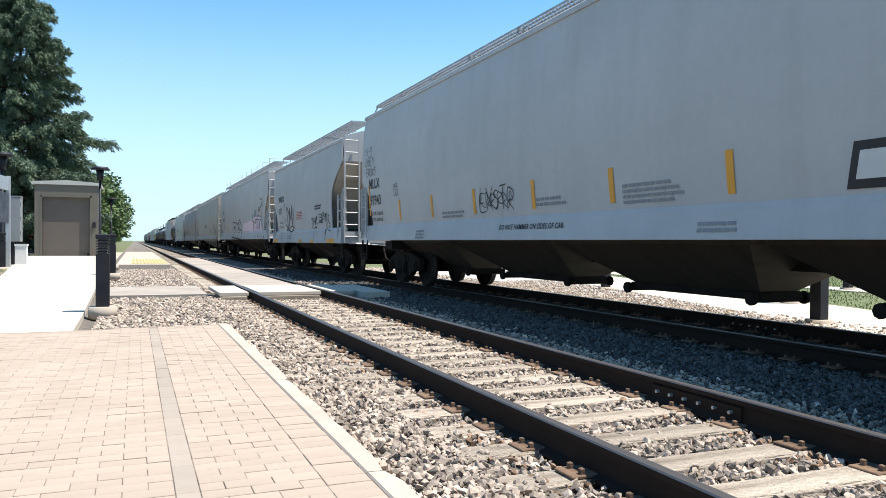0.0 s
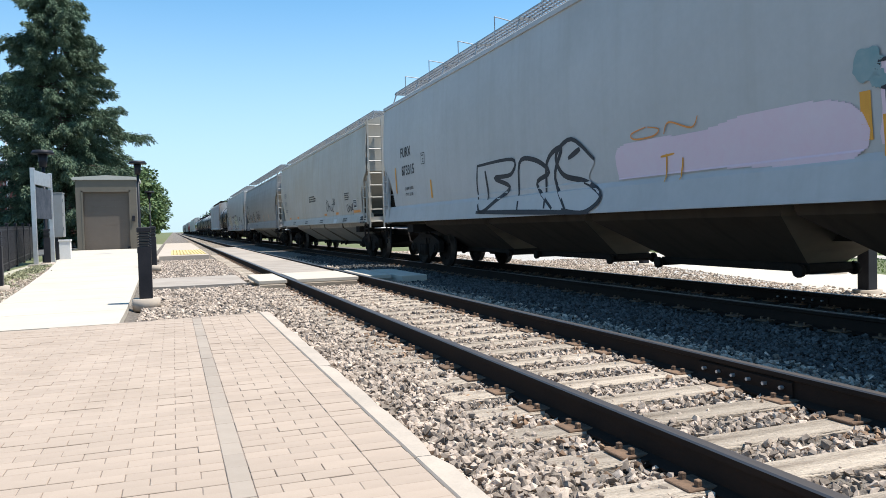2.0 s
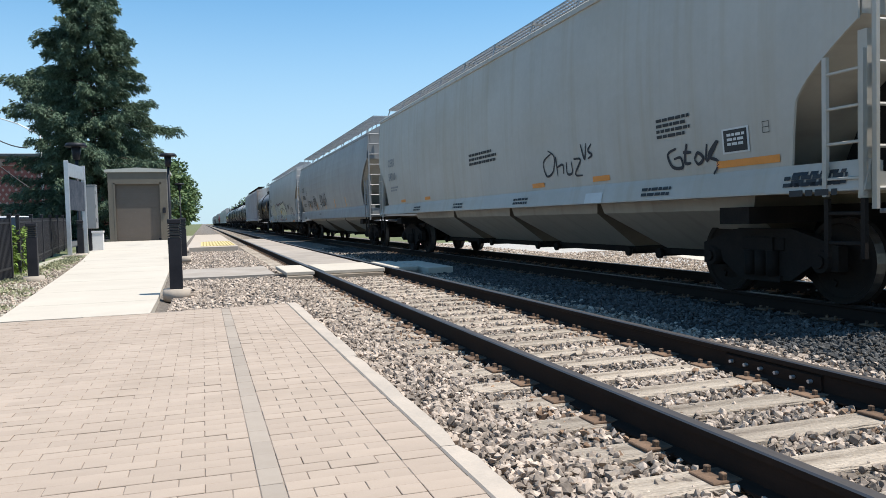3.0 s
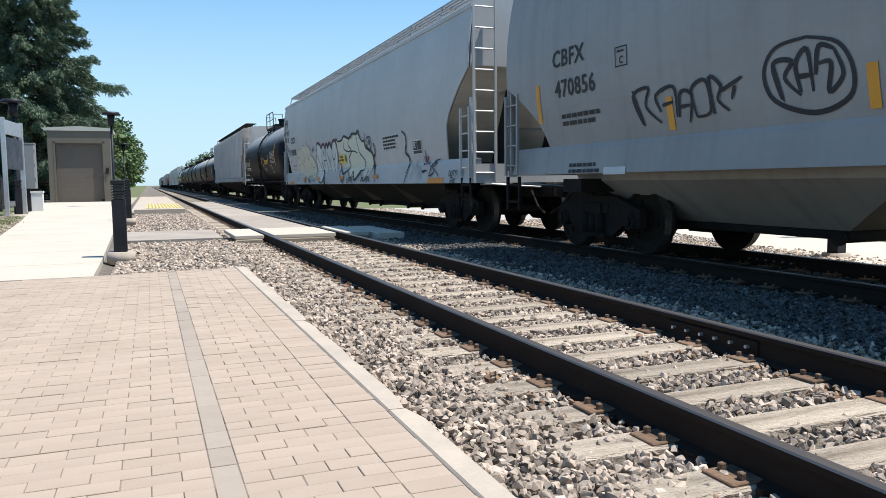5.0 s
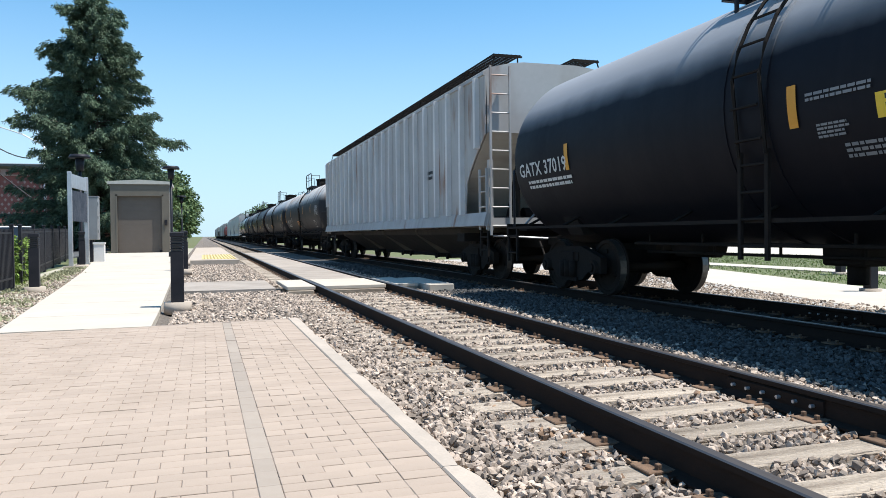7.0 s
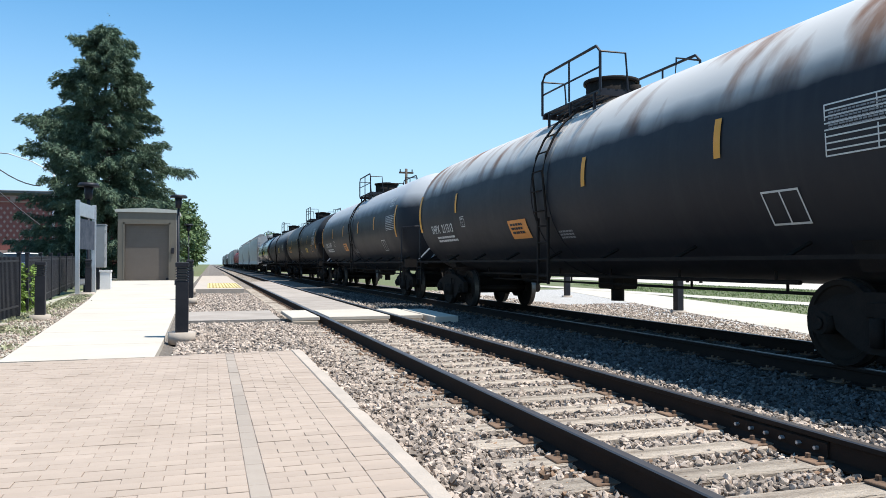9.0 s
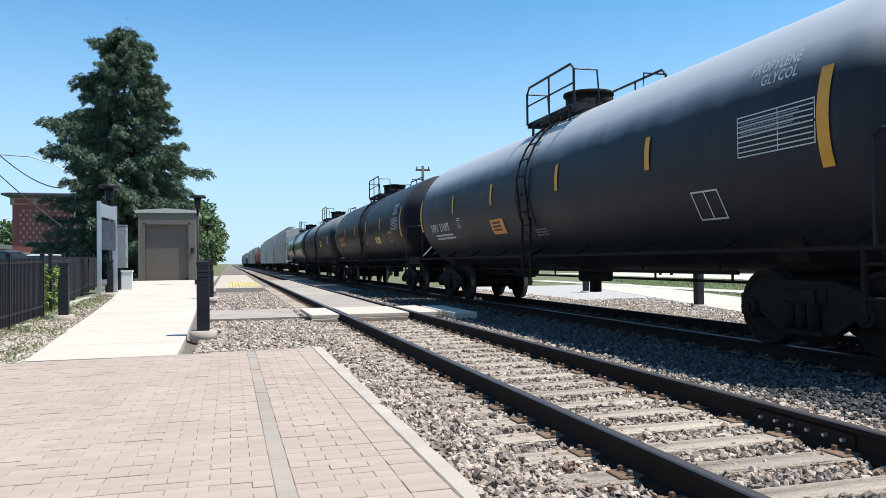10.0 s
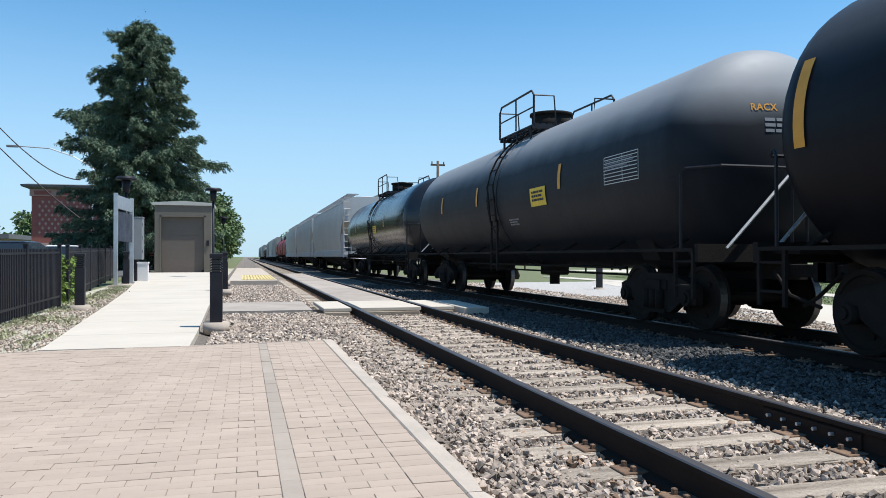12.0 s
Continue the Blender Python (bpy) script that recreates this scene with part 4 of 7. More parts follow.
    bm = bmesh.new()
    box(bm, -0.19, 0.19, -L + 0.1, L - 0.1, 0.72, 1.06)
    for s in (-1, 1):
        box(bm, -1.45, 1.45, s * (L - 1.95) - 0.25, s * (L - 1.95) + 0.25, 0.86, 1.05)
    part("centre_sill", bm, UNDER, car)
    # discharge bays
    total = bay_run or length - 5.6
    span = total / bays
    for k in range(bays):
        c = bay_shift - total / 2 + span * (k + 0.5)
        bm = bmesh.new()
        a, b = span / 2 - bay_gap, span * bay_low
        x1, x0 = w(sill_top) - 0.30, 0.26
        rings = [[(-x1, c - a, 1.18), (x1, c - a, 1.18), (x1, c + a, 1.18), (-x1, c + a, 1.18)], [(-x1 + 0.03, c - a + 0.06, 1.02), (x1 - 0.03, c - a + 0.06, 1.02), (x1 - 0.03, c + a - 0.06, 1.02), (-x1 + 0.03, c + a - 0.06, 1.02)], [(-x0, c - b, 0.44), (x0, c - b, 0.44), (x0, c + b, 0.44), (-x0, c + b, 0.44)]]
        loft(bm, rings)
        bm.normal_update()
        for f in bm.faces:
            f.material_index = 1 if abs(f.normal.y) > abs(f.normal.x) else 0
        o = part("hopper_bay", bm, [bay_paint or SHADED_BAY, BAY_END], car)
        bm = bmesh.new()
        box(bm, -0.33, 0.33, c - b - 0.08, c + b + 0.08, 0.36, 0.46, 0.015)
        part("outlet_gate", bm, UNDER, o)
        for s in (-1, 1):
            bm = bmesh.new()
            tube(bm, [(-0.42, c + s * (b + 0.02), 0.38), (0.42, c + s * (b + 0.02), 0.38)], 0.05, 8)
            for x in (-0.42, 0.42):
                tube(bm, [(x - 0.03, c + s * (b + 0.02), 0.38), (x + 0.03, c + s * (b + 0.02), 0.38)], 0.08, 8)
            part("gate_shaft", bm, UNDER, o)
    # side posts
    if ribs:
        for k in range(ribs):
            y = -(L - 0.5) + (2 * L - 1.0) * k / (ribs - 1)
            for s in (-1, 1):
                bm = bmesh.new()
                prism(bm, [(y - 0.06, low(y)), (y + 0.06, low(y)), (y + 0.06, eave - 0.06), (y - 0.06, eave - 0.06)], 0, *sorted((s * (halfw - 0.01), s * (halfw + 0.11))))
                part("side_post", bm, LIT_RIB_POST, car)
    # roof walkway and hatches
    z = eave + roof_rise
    bm = bmesh.new()
    box(bm, -0.34, 0.34, -L + 1.0, L - 1.0, z - 0.02, z + 0.10, 0.02)
    part("hatch_cover", bm, roof_paint or paint, car)
    wz = eave + roof_rise + walk_rise
    for s in (-1, 1):
        y0, y1 = -L + 0.25, L - 0.25
        bm = bmesh.new()
        for k in range(7):
            x = s * (0.64 + k * 0.10)
            box(bm, x - 0.009, x + 0.009, y0, y1, wz, wz + 0.03)
        n = int(length / 0.11)
        for k in range(n + 1):
            yy = y0 + (y1 - y0) * k / n
            box(bm, min(s * 0.63, s * 1.25), max(s * 0.63, s * 1.25), yy - 0.008, yy + 0.008, wz + 0.002, wz + 0.022)
        walkway = part("roof_walk", bm, walk_mat, car, "open steel grating walkway")
        n = int(length / 1.9)
        for k in range(n + 1):
            yy = y0 + (y1 - y0) * k / n
            bm = bmesh.new()
            box(bm, min(s * 0.6, s * 1.26), max(s * 0.6, s * 1.26), yy - 0.025, yy + 0.025, wz - 0.035, wz - 0.002)
            tube(bm, [(s * 1.22, yy, wz - 0.02), (s * 1.32, yy, eave + 0.10)], 0.018, 4)
            tube(bm, [(s * 0.7, yy, wz - 0.02), (s * 0.7, yy, eave + roof_rise * 0.9)], 0.018, 4)
            part("walk_bracket", bm, walk_mat, walkway)
    if hoops:
        n = int(length / 2.0)
        for k in range(n):
            yy = -L + 1.4 + (length - 2.8) * k / (n - 1)
            for s in (-1, 1):
                bm = bmesh.new()
                tube(bm, [(s * 1.3, yy, eave + 0.1), (s * 1.3, yy, z + 0.42), (s * 0.8, yy + 0.35, z + 0.46)], 0.014, 4)
                part("roof_hoop", bm, HATCH, car)
    # ends: ladders, posts, gussets, steps, brake gear
    for s in (-1, 1):
        for side in (-1, 1):
            if s == side:
                bm = bmesh.new()
                ladder(bm, side * (halfw - 0.30), s * (L + 0.015), 1.0, eave + 0.12, 0.44, 0, 9)
                part("ladder", bm, paint, car)
            else:
                bm = bmesh.new()
                ladder(bm, side * (halfw - 0.06), s * (L - 0.12), 1.2, 2.9, 0.1, 1, 1, 0.012)
                tube(bm, [(side * (halfw - 0.1), s * (L - 0.06), 2.5), (side * 0.5, s * (L - 0.06), 2.5)], 0.018, 5)
                tube(bm, [(side * (halfw - 0.1), s * (L - 0.06), 1.9), (side * 0.5, s * (L - 0.06), 1.9)], 0.018, 5)
                part("end_handrail", bm, paint, car)
            bm = bmesh.new()
            ladder(bm, side * (halfw - 0.01), s * (L - 0.27), 1.12, 2.42, 0.42, 1, 4, 0.016)
            part("side_ladder", bm, paint, car)
            bm = bmesh.new()
            ladder(bm, side * (halfw - 0.04), s * (L - 0.28), 0.55, 1.1, 0.42, 1, 2, 0.02)
            part("stirrup_step", bm, UNDER, car)
            bm = bmesh.new()
            box(bm, min(side * (halfw - 0.16), side * (halfw - 0.06)), max(side * (halfw - 0.16), side * (halfw - 0.06)), s * (L - 0.11) - 0.05, s * (L - 0.11) + 0.05, 1.1, 2.6)
            part("corner_post", bm, paint, car)
        bm = bmesh.new()
        y = s * (L - 0.55)
        for x in (-0.55, 0.55):
            prism(bm, [(y, 1.2), (s * (L - 1.4), 1.2), (s * (L - 0.55), 2.9)], 0, x - 0.02, x + 0.02)
        tube(bm, [(-0.3, s * (L - 0.95), 1.45), (0.7, s * (L - 0.95), 1.45)], 0.17, 12)
        tube(bm, [(-1.2, s * (L - 0.7), 1.32), (-0.2, s * (L - 0.9), 1.34)], 0.09, 8)
        box(bm, 0.75, 1.0, s * (L - 1.2) - 0.15, s * (L - 1.2) + 0.15, 1.2, 1.55, 0.02)
        part("brake_gear", bm, UNDER, car)
        bogie(car, s * (L - 1.95))
        coupler(car, s * L, s, reach)
    for s in (-1, 1):
        bm = bmesh.new()
        tube(bm, [(-1.35, s * (L - 0.1), 0.98), (-1.2, s * (L + 0.1), 0.98), (-0.2, s * (L + 0.15), 0.92)], 0.022, 5)
        part("uncoupling_lever", bm, HATCH, car)
    def skin(z):
        return w(sill_top) + 0.037 + 0.048 * max(0, min(1, (sill_top - 0.05 - z) / (sill_top - 0.07 - sill_low))) if z < sill_top - 0.03 else w(max(z, sill_top)) + (0.012 if z < sill_top + 0.06 else 0)

    return car, on_side(skin), skin


def tank(label, length, paint, radius=1.6, centre=2.43, reach=0.8, dome=1, railing=BLACK_METAL, tread=True):
    car = thing("tank_car", label, "tank car", group="cars of the train")
    L = length / 2
    body = L - 0.12
    bm = bmesh.new()
    seg = 48
    head = 0.72
    prof = []
    for k in range(9):
        a = math.pi / 2 * k / 8
        prof.append((-body + 0.62 - head * math.cos(a), max(0.02, radius * math.sin(a))))
    mids = [(-body + 0.62 + (2 * body - 1.24) * k / 12, radius) for k in range(1, 12)]
    prof = prof + mids + [(-y, r) for y, r in reversed(prof)]
    rings = [[(r * math.cos(2 * math.pi * j / seg), y, centre + r * math.sin(2 * math.pi * j / seg)) for j in range(seg)] for y, r in prof]
    loft(bm, rings)
    for f in bm.faces:
        f.smooth = True
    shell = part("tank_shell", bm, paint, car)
    # weld seams and bands
    for y in (-0.34, 0.34):
        bm = bmesh.new()
        rr = [[((radius + t) * math.cos(2 * math.pi * j / seg), y + d, centre + (radius + t) * math.sin(2 * math.pi * j / seg)) for j in range(seg)] for t, d in ((-0.01, -0.035), (0.012, -0.03), (0.012, 0.03), (-0.01, 0.035))]
        vs = [[bm.verts.new(p) for p in r] for r in rr]
        for i in range(3):
            for j in range(seg):
                bm.faces.new((vs[i][j], vs[i][(j + 1) % seg], vs[i + 1][(j + 1) % seg], vs[i + 1][j]))
        part("band", bm, paint, shell)
    # sill, saddles, running board
    for s in (-1, 1):
        bm = bmesh.new()
        y0, y1 = sorted((s * (L - 3.2), s * (L - 0.02)))
        box(bm, -0.2, 0.2, y0, y1, 0.74, 1.12)
        c = s * (L - 2.0)
        prism(bm, [(-1.25, 1.55), (-1.0, 1.0), (1.0, 1.0), (1.25, 1.55), (0.9, 1.2), (-0.9, 1.2)], 1, c - 0.25, c + 0.25)
        box(bm, -1.5, 1.5, min(s * (L - 0.08), s * L), max(s * (L - 0.08), s * L), 0.98, 1.22)
        part("stub_sill", bm, UNDER, car)
    for s in (-1, 1):
        bm = bmesh.new()
        x = s * 1.53
        box(bm, min(x, x - s * 0.1), max(x, x - s * 0.1), -L + 0.1, L - 0.1, 1.12, 1.165)
        n = 9
        for k in range(n):
            y = -L + 0.8 + (2 * L - 1.6) * k / (n - 1)
            tube(bm, [(x - s * 0.05, y, 1.14), (s * 0.95, y, 1.4)], 0.025, 5)
        part("running_board", bm, UNDER, car)
        bm = bmesh.new()
        ladder(bm, s * 1.56, -0.12, 0.72, 1.9, 0.42, 1, 4)
        ang = [0.15 + 0.2 * k for k in range(7)]
        for y in (-0.33, 0.09):
            tube(bm, [(s * (radius + 0.09) * math.cos(a), y, centre + (radius + 0.09) * math.sin(a)) for a in [-0.35] + ang], 0.022, 5)
        for a in [-0.25 + 0.21 * k for k in range(8)]:
            tube(bm, [(s * (radius + 0.09) * math.cos(a), -0.33, centre + (radius + 0.09) * math.sin(a)), (s * (radius + 0.09) * math.cos(a), 0.09, centre + (radius + 0.09) * math.sin(a))], 0.016, 5)
        part("ladder", bm, UNDER, car)
    # bottom outlet and piping
    bm = bmesh.new()
    box(bm, -0.25, 0.25, -0.3, 0.3, 0.62, 1.1, 0.03)
    tube(bm, [(0, 0, 0.4), (0, 0, 0.7)], 0.12, 10)
    tube(bm, [(-0.7, -L + 3.4, 0.86), (-0.7, L - 3.4, 0.86)], 0.028, 5)
    tube(bm, [(-0.35, -L + 3.2, 0.72), (-0.35, L - 3.2, 0.72)], 0.022, 5)
    for k in range(6):
        y = -L + 3.8 + (2 * L - 7.6) * k / 5
        tube(bm, [(-0.7, y, 0.86), (-0.7, y, 1.3)], 0.02, 5)
        tube(bm, [(-0.35, y + 0.2, 0.72), (-0.35, y + 0.2, 1.2)], 0.02, 5)
    tube(bm, [(-0.2, L * 0.32, 0.82), (-0.2, L * 0.32 + 0.9, 0.82)], 0.17, 10)
    part("underside_piping", bm, UNDER, car)
    # top platform
    top = centre + radius
    for s in (-1, 1):
        bm = bmesh.new()
        for k in range(4):
            x = s * (0.45 + k * 0.15)
            box(bm, x - 0.05, x + 0.05, -1.15, 1.15, top - 0.03, top + 0.0)
        box(bm, min(s * 0.4, s * 0.98), max(s * 0.4, s * 0.98), -1.15, -1.08, top - 0.12, top - 0.03)
        box(bm, min(s * 0.4, s * 0.98), max(s * 0.4, s * 0.98), 1.08, 1.15, top - 0.12, top - 0.03)
        for y in (-0.9, 0, 0.9):
            tube(bm, [(s * 0.95, y, top - 0.03), (s * 0.95, y, top - 0.32)], 0.03, 5)
        part("top_platform", bm, railing, car)
    for s in (-1, 1):
        bm = bmesh.new()
        x = s * 0.98
        tube(bm, [(x, -1.15, top - 0.05), (x, -1.15, top + 0.62), (x, -1.02, top + 0.74), (x, 1.02, top + 0.74), (x, 1.15, top + 0.62), (x, 1.15, top - 0.05)], 0.025, 6)
        tube(bm, [(x, -1.15, top + 0.36), (x, 1.15, top + 0.36)], 0.018, 5)
        tube(bm, [(x, 0, top), (x, 0, top + 0.74)], 0.02, 5)
        part("railing", bm, railing, car)
    for y in (-1.15, 1.15):
        for s in (-1, 1):
            bm = bmesh.new()
            tube(bm, [(s * 0.98, y, top + 0.62), (s * 0.5, y, top + 0.62), (s * 0.45, y, top - 0.02)], 0.02, 5)
            part("end_railing", bm, railing, car)
    bm = bmesh.new()
    tube(bm, [(0, 0.2, top - 0.08), (0, 0.2, top + 0.42)], 0.47, 20)
    tube(bm, [(0, 0.2, top + 0.42), (0, 0.2, top + 0.48)], 0.52, 20)
    tube(bm, [(0, 0.2, top + 0.48), (0, 0.2, top + 0.53)], 0.2, 12)
    tube(bm, [(0.0, -0.65, top - 0.05), (0, -0.65, top + 0.22)], 0.1, 10)
    part("manway", bm, UNDER, car)
    # ends
    for s in (-1, 1):
        for side in (-1, 1):
            bm = bmesh.new()
            x, y = side * 1.5, s * (L + 0.07)
            tube(bm, [(x, s * (L - 0.4), 1.15), (x, s * (L - 0.4), 2.16), (x - side * 0.03, s * (L - 0.33), 2.24), (side * 1.2, y, 2.24), (side * 0.2, y, 2.24), (side * 0.12, y, 2.16), (side * 0.12, y, 1.15)], 0.022, 6)
            part("end_handrail", bm, railing, car)
            bm = bmesh.new()
            tube(bm, [(side * 1.12, y, 1.16), (side * 0.16, y, 2.14)], 0.024, 5)
            part("end_strut", bm, HATCH, car, "worn grey diagonal strut")
            bm = bmesh.new()
            ladder(bm, side * 1.5, s * (L - 0.32), 0.5, 1.15, 0.42, 1, 2, 0.02)
            part("stirrup_step", bm, UNDER, car)
        bm = bmesh.new()
        box(bm, -1.3, 1.3, s * (L - 0.3) - 0.22, s * (L - 0.3) + 0.22, 1.08, 1.13)
        tube(bm, [(0.3, s * (L - 0.35), 1.1), (0.3, s * (L - 0.35), 1.9)], 0.06, 8)
        tube(bm, [(0.3, s * (L - 0.28), 1.9), (0.3, s * (L - 0.22), 1.9)], 0.28, 14)
        part("end_deck", bm, UNDER, car)
        bogie(car, s * (L - 1.82))
        coupler(car, s * L, s, reach)
    return car, on_side(None, centre, radius, 0.014), None


# ---- the train ----
SPEED = 17.3
SKIN = [None]  # half width by height of the car being lettered
TRAIN = []  # thing, its middle along the track at the start


def run(made, near, far):
    TRAIN.append((made[0], (near + far) / 2))
    SKIN[0] = made[2]
    return made[0], made[1]


def reflectors(car, place, us, v0=1.54, v1=1.99, w=0.11, mat=YELLOW_MARK):
    for u in us:
        patch(car, "reflective_strip", u, u + w, v0, v1, place, mat, "yellow reflective strip")


def plate_c(car, u, v, place, w=0.27, h=0.27, mat=BLACK_MARK):
    frame_mark(car, u, v, w, h, place, mat)
    lettering(car, "C", u + w * 0.33, v + h * 0.15, h * 0.38, place, mat)
    bars(car, u + w * 0.18, v + h * 0.72, w * 0.7, 1, h * 0.1, place, mat)


GLYPHS = {
    "A": "0,0 .45,1 .6,.95 1,0|.2,.4 .85,.42", "B": ".05,0 .1,1 .7,.95 .8,.7 .2,.52 .9,.4 .85,.1 .05,0", "C": ".95,.8 .5,1 .05,.55 .4,0 1,.15", "D": ".05,0 .1,1 .8,.8 .95,.3 .05,0",
    "E": ".95,1 .1,.95 .05,0 1,.05|.1,.5 .75,.52", "F": ".1,0 .1,1 1,.95|.1,.55 .8,.55", "G": ".95,.8 .45,1 .05,.5 .4,0 .95,.1 .95,.45 .6,.45", "H": ".1,1 .1,0|.9,1 .9,0|.1,.5 .9,.52",
    "I": ".5,1 .5,0", "L": ".15,1 .1,.05 .95,0", "J": ".2,1 .9,1|.6,1 .6,.2 .3,0 .05,.25", "K": ".1,1 .1,0|.9,1 .15,.5 .95,0", "M": "0,0 .15,1 .5,.4 .85,1 1,0", "N": ".05,0 .1,1 .85,.05 .95,1", "O": ".5,1 .05,.6 .2,.05 .8,.05 .95,.6 .5,1",
    "P": ".1,0 .1,1 .85,.85 .8,.5 .1,.45", "R": ".05,0 .1,1 .85,.85 .75,.5 .15,.45 .95,0", "S": ".95,.85 .45,1 .1,.75 .85,.4 .6,0 .05,.1", "T": "0,.95 1,1|.5,1 .5,0", "U": ".05,1 .1,.15 .5,0 .9,.15 .95,1",
    "V": ".05,1 .5,0 .95,1", "W": "0,1 .25,0 .5,.7 .75,0 1,1", "X": "0,0 1,1|0,1 1,0", "Y": ".05,1 .5,.5 .95,1|.5,.5 .4,0", "Z": ".1,1 .95,.95 .1,.05 1,0", "2": ".05,.75 .5,1 .9,.7 .1,.0 1,.05", "-": ".2,.5 .8,.5",
}


def glyph(c):
    return [[tuple(float(q) for q in p.split(",")) for p in s.split()] for s in GLYPHS[c].split("|")]


def sketch(text):
    """Strokes in a unit square, written as x,y pairs with | between strokes."""
    return [[tuple(float(q) for q in p.split(",")) for p in stroke.split()] for stroke in text.split("|")]


def filled(car, text, u, v, su, sv, place, mat, name="graffiti_fill"):
    """A sprayed flat fill inside a closed outline of a unit square."""
    bm = bmesh.new()
    line = smooth([(u + a * su, v + b * sv) for a, b in sketch(text)[0]], 4)
    pairs = list(zip(line, line[1:] + line[:1]))

    def spans(z):
        cuts = sorted(a[0] + (b[0] - a[0]) * (z - a[1]) / (b[1] - a[1]) for a, b in pairs if (a[1] > z) != (b[1] > z))
        return list(zip(cuts[::2], cuts[1::2]))

    step = 0.02
    for k in range(int((max(p[1] for p in line) - v) / step) + 1):
        z = v + k * step
        for a, b in spans(z + step / 2):
            bm.faces.new([bm.verts.new(place(*p)) for p in ((a, z), (b, z), (b, z + step), (a, z + step))])
    return tagged(part(name, bm, mat, car), kind="stuff")


def handstyle(word, seed, pitch=1.12, lean=0.15):
    """The strokes of a tag, letter by letter, in a unit square."""
    rng = random.Random(seed)
    out = []
    n = len(word) * pitch
    for k, c in enumerate(word):
        if c == " ":
            continue
        dy, tall = rng.uniform(-0.08, 0.08), rng.uniform(0.85, 1.12)
        for s in glyph(c):
            out.append([((k * pitch + x + lean * y + rng.uniform(-0.05, 0.05)) / n, y * tall + dy + rng.uniform(-0.04, 0.04)) for x, y in s])
    return out


def wild(seed, count):
    """One nervous looping line and a few spikes across a unit square."""
    rng = random.Random(seed)
    line = []
    spikes = []
    for k in range(count):
        a = k / count
        s = 1 / count
        line += [(a + s * rng.uniform(-0.1, 0.2), rng.uniform(0.0, 0.25)), (a + s * rng.uniform(0.1, 0.5), rng.uniform(0.7, 1.0)), (a + s * rng.uniform(0.5, 1.1), rng.uniform(0.4, 0.7)), (a + s * rng.uniform(0.0, 0.4), rng.uniform(0.25, 0.5))]
        if rng.random() < 0.6:
            spikes.append([(a, rng.uniform(-0.15, 0.3)), (a + s * rng.uniform(0.2, 0.9), rng.uniform(0.8, 1.25))])
    return [line] + spikes


# car with large plain sides
car, side = run(hopper("light grey covered hopper with a plain curved side and tags", 20.4, 4.3, GREY_PAINT, 0.10, bays=4, roof_rise=0.32, reach=1.0, sill_low=1.07, sill_top=1.43, far=(0.85, 2.1, 2.65), bay_run=16.4, bay_shift=0.85, bay_low=0.29, walk_rise=0.0), -0.9, 19.5)
lettering(car, "MLLX", -9.45, 2.38, 0.25, side, BLACK_MARK)
lettering(car, "97943", -9.38, 1.96, 0.25, side, BLACK_MARK)
lettering(car, "LD LMT 222300 LB", -9.38, 1.70, 0.085, side, BLACK_MARK)
lettering(car, "LT WT  63700 LB", -9.38, 1.55, 0.085, side, BLACK_MARK)
lettering(car, "DO NOT HAMMER ON SIDES OF CAR", -2.0, 1.24, 0.085, side, BLACK_MARK)
plate_c(car, -7.49, 2.11, side)
reflectors(car, side, (-7.2, -5.18, -3.1, -0.93, 1.12, 3.2, 5.3))
patch(car, "reflective_strip", -9.5, -9.42, 1.7, 2.48, side, YELLOW_MARK)
spray(car, handstyle("EXSTR", 4), -2.83, 1.58, 1.33, 0.36, 0.022, side, SPRAY)
spray(car, wild(6, 6), -2.83, 1.6, 1.33, 0.33, 0.018, side, SPRAY)
for k, (word, wide) in enumerate((("IS-M", 0.8), ("OBEY", 0.95), ("EROKS", 1.0))):
    spray(car, handstyle(word, 9 + k), -9.9 + 0.1 * k, 3.25 - 0.27 * k, wide * 0.85, 0.2, 0.02, side, SPRAY)
bars(car, -4.6, 1.58, 1.1, 2, 0.045, side, GREY_MARK)
bars(car, -0.8, 1.66, 0.9, 2, 0.045, side, GREY_MARK)
bars(car, 1.4, 1.72, 1.2, 4, 0.04, side, GREY_MARK)
bars(car, -6.0, 1.24, 0.6, 3, 0.04, side, GREY_MARK)
bars(car, 2.8, 1.22, 0.7, 2, 0.04, side, GREY_MARK)
patch(car, "stencil_panel", 4.6, 5.9, 1.5, 1.9, side, BLACK_MARK, slant=0.1)
patch(car, "stencil_panel", 4.7, 5.1, 1.58, 1.82, on_side(SKIN[0], out=0.014), WHITE_MARK, slant=0.06)
patch(car, "sill_patch", -9.9, -9.6, 1.0, 1.3, side, WHITE_MARK)

# short two-bay car
car, side = run(hopper("short pale grey two-bay covered hopper with black lettering and tags", 11.7, 4.05, PALE_PAINT, 0.06, bays=2, roof_rise=0.30, reach=0.8, sill_low=0.98, sill_top=1.43, near=(1.4, 2.5, 3.4), bay_run=7.2, bay_low=0.33, walk_rise=0.24), 21.5, 33.2)
lettering(car, "WWUX", -4.55, 2.62, 0.25, side, BLACK_MARK, 0.95)
lettering(car, "1171", -4.5, 2.14, 0.25, side, BLACK_MARK)
lettering(car, "LD LMT 232300", -4.41, 1.75, 0.075, side, BLACK_MARK, 1.1)
lettering(car, "LT WT  53700", -4.38, 1.58, 0.075, side, BLACK_MARK, 1.1)
plate_c(car, -3.4, 2.27, side, 0.26, 0.25)
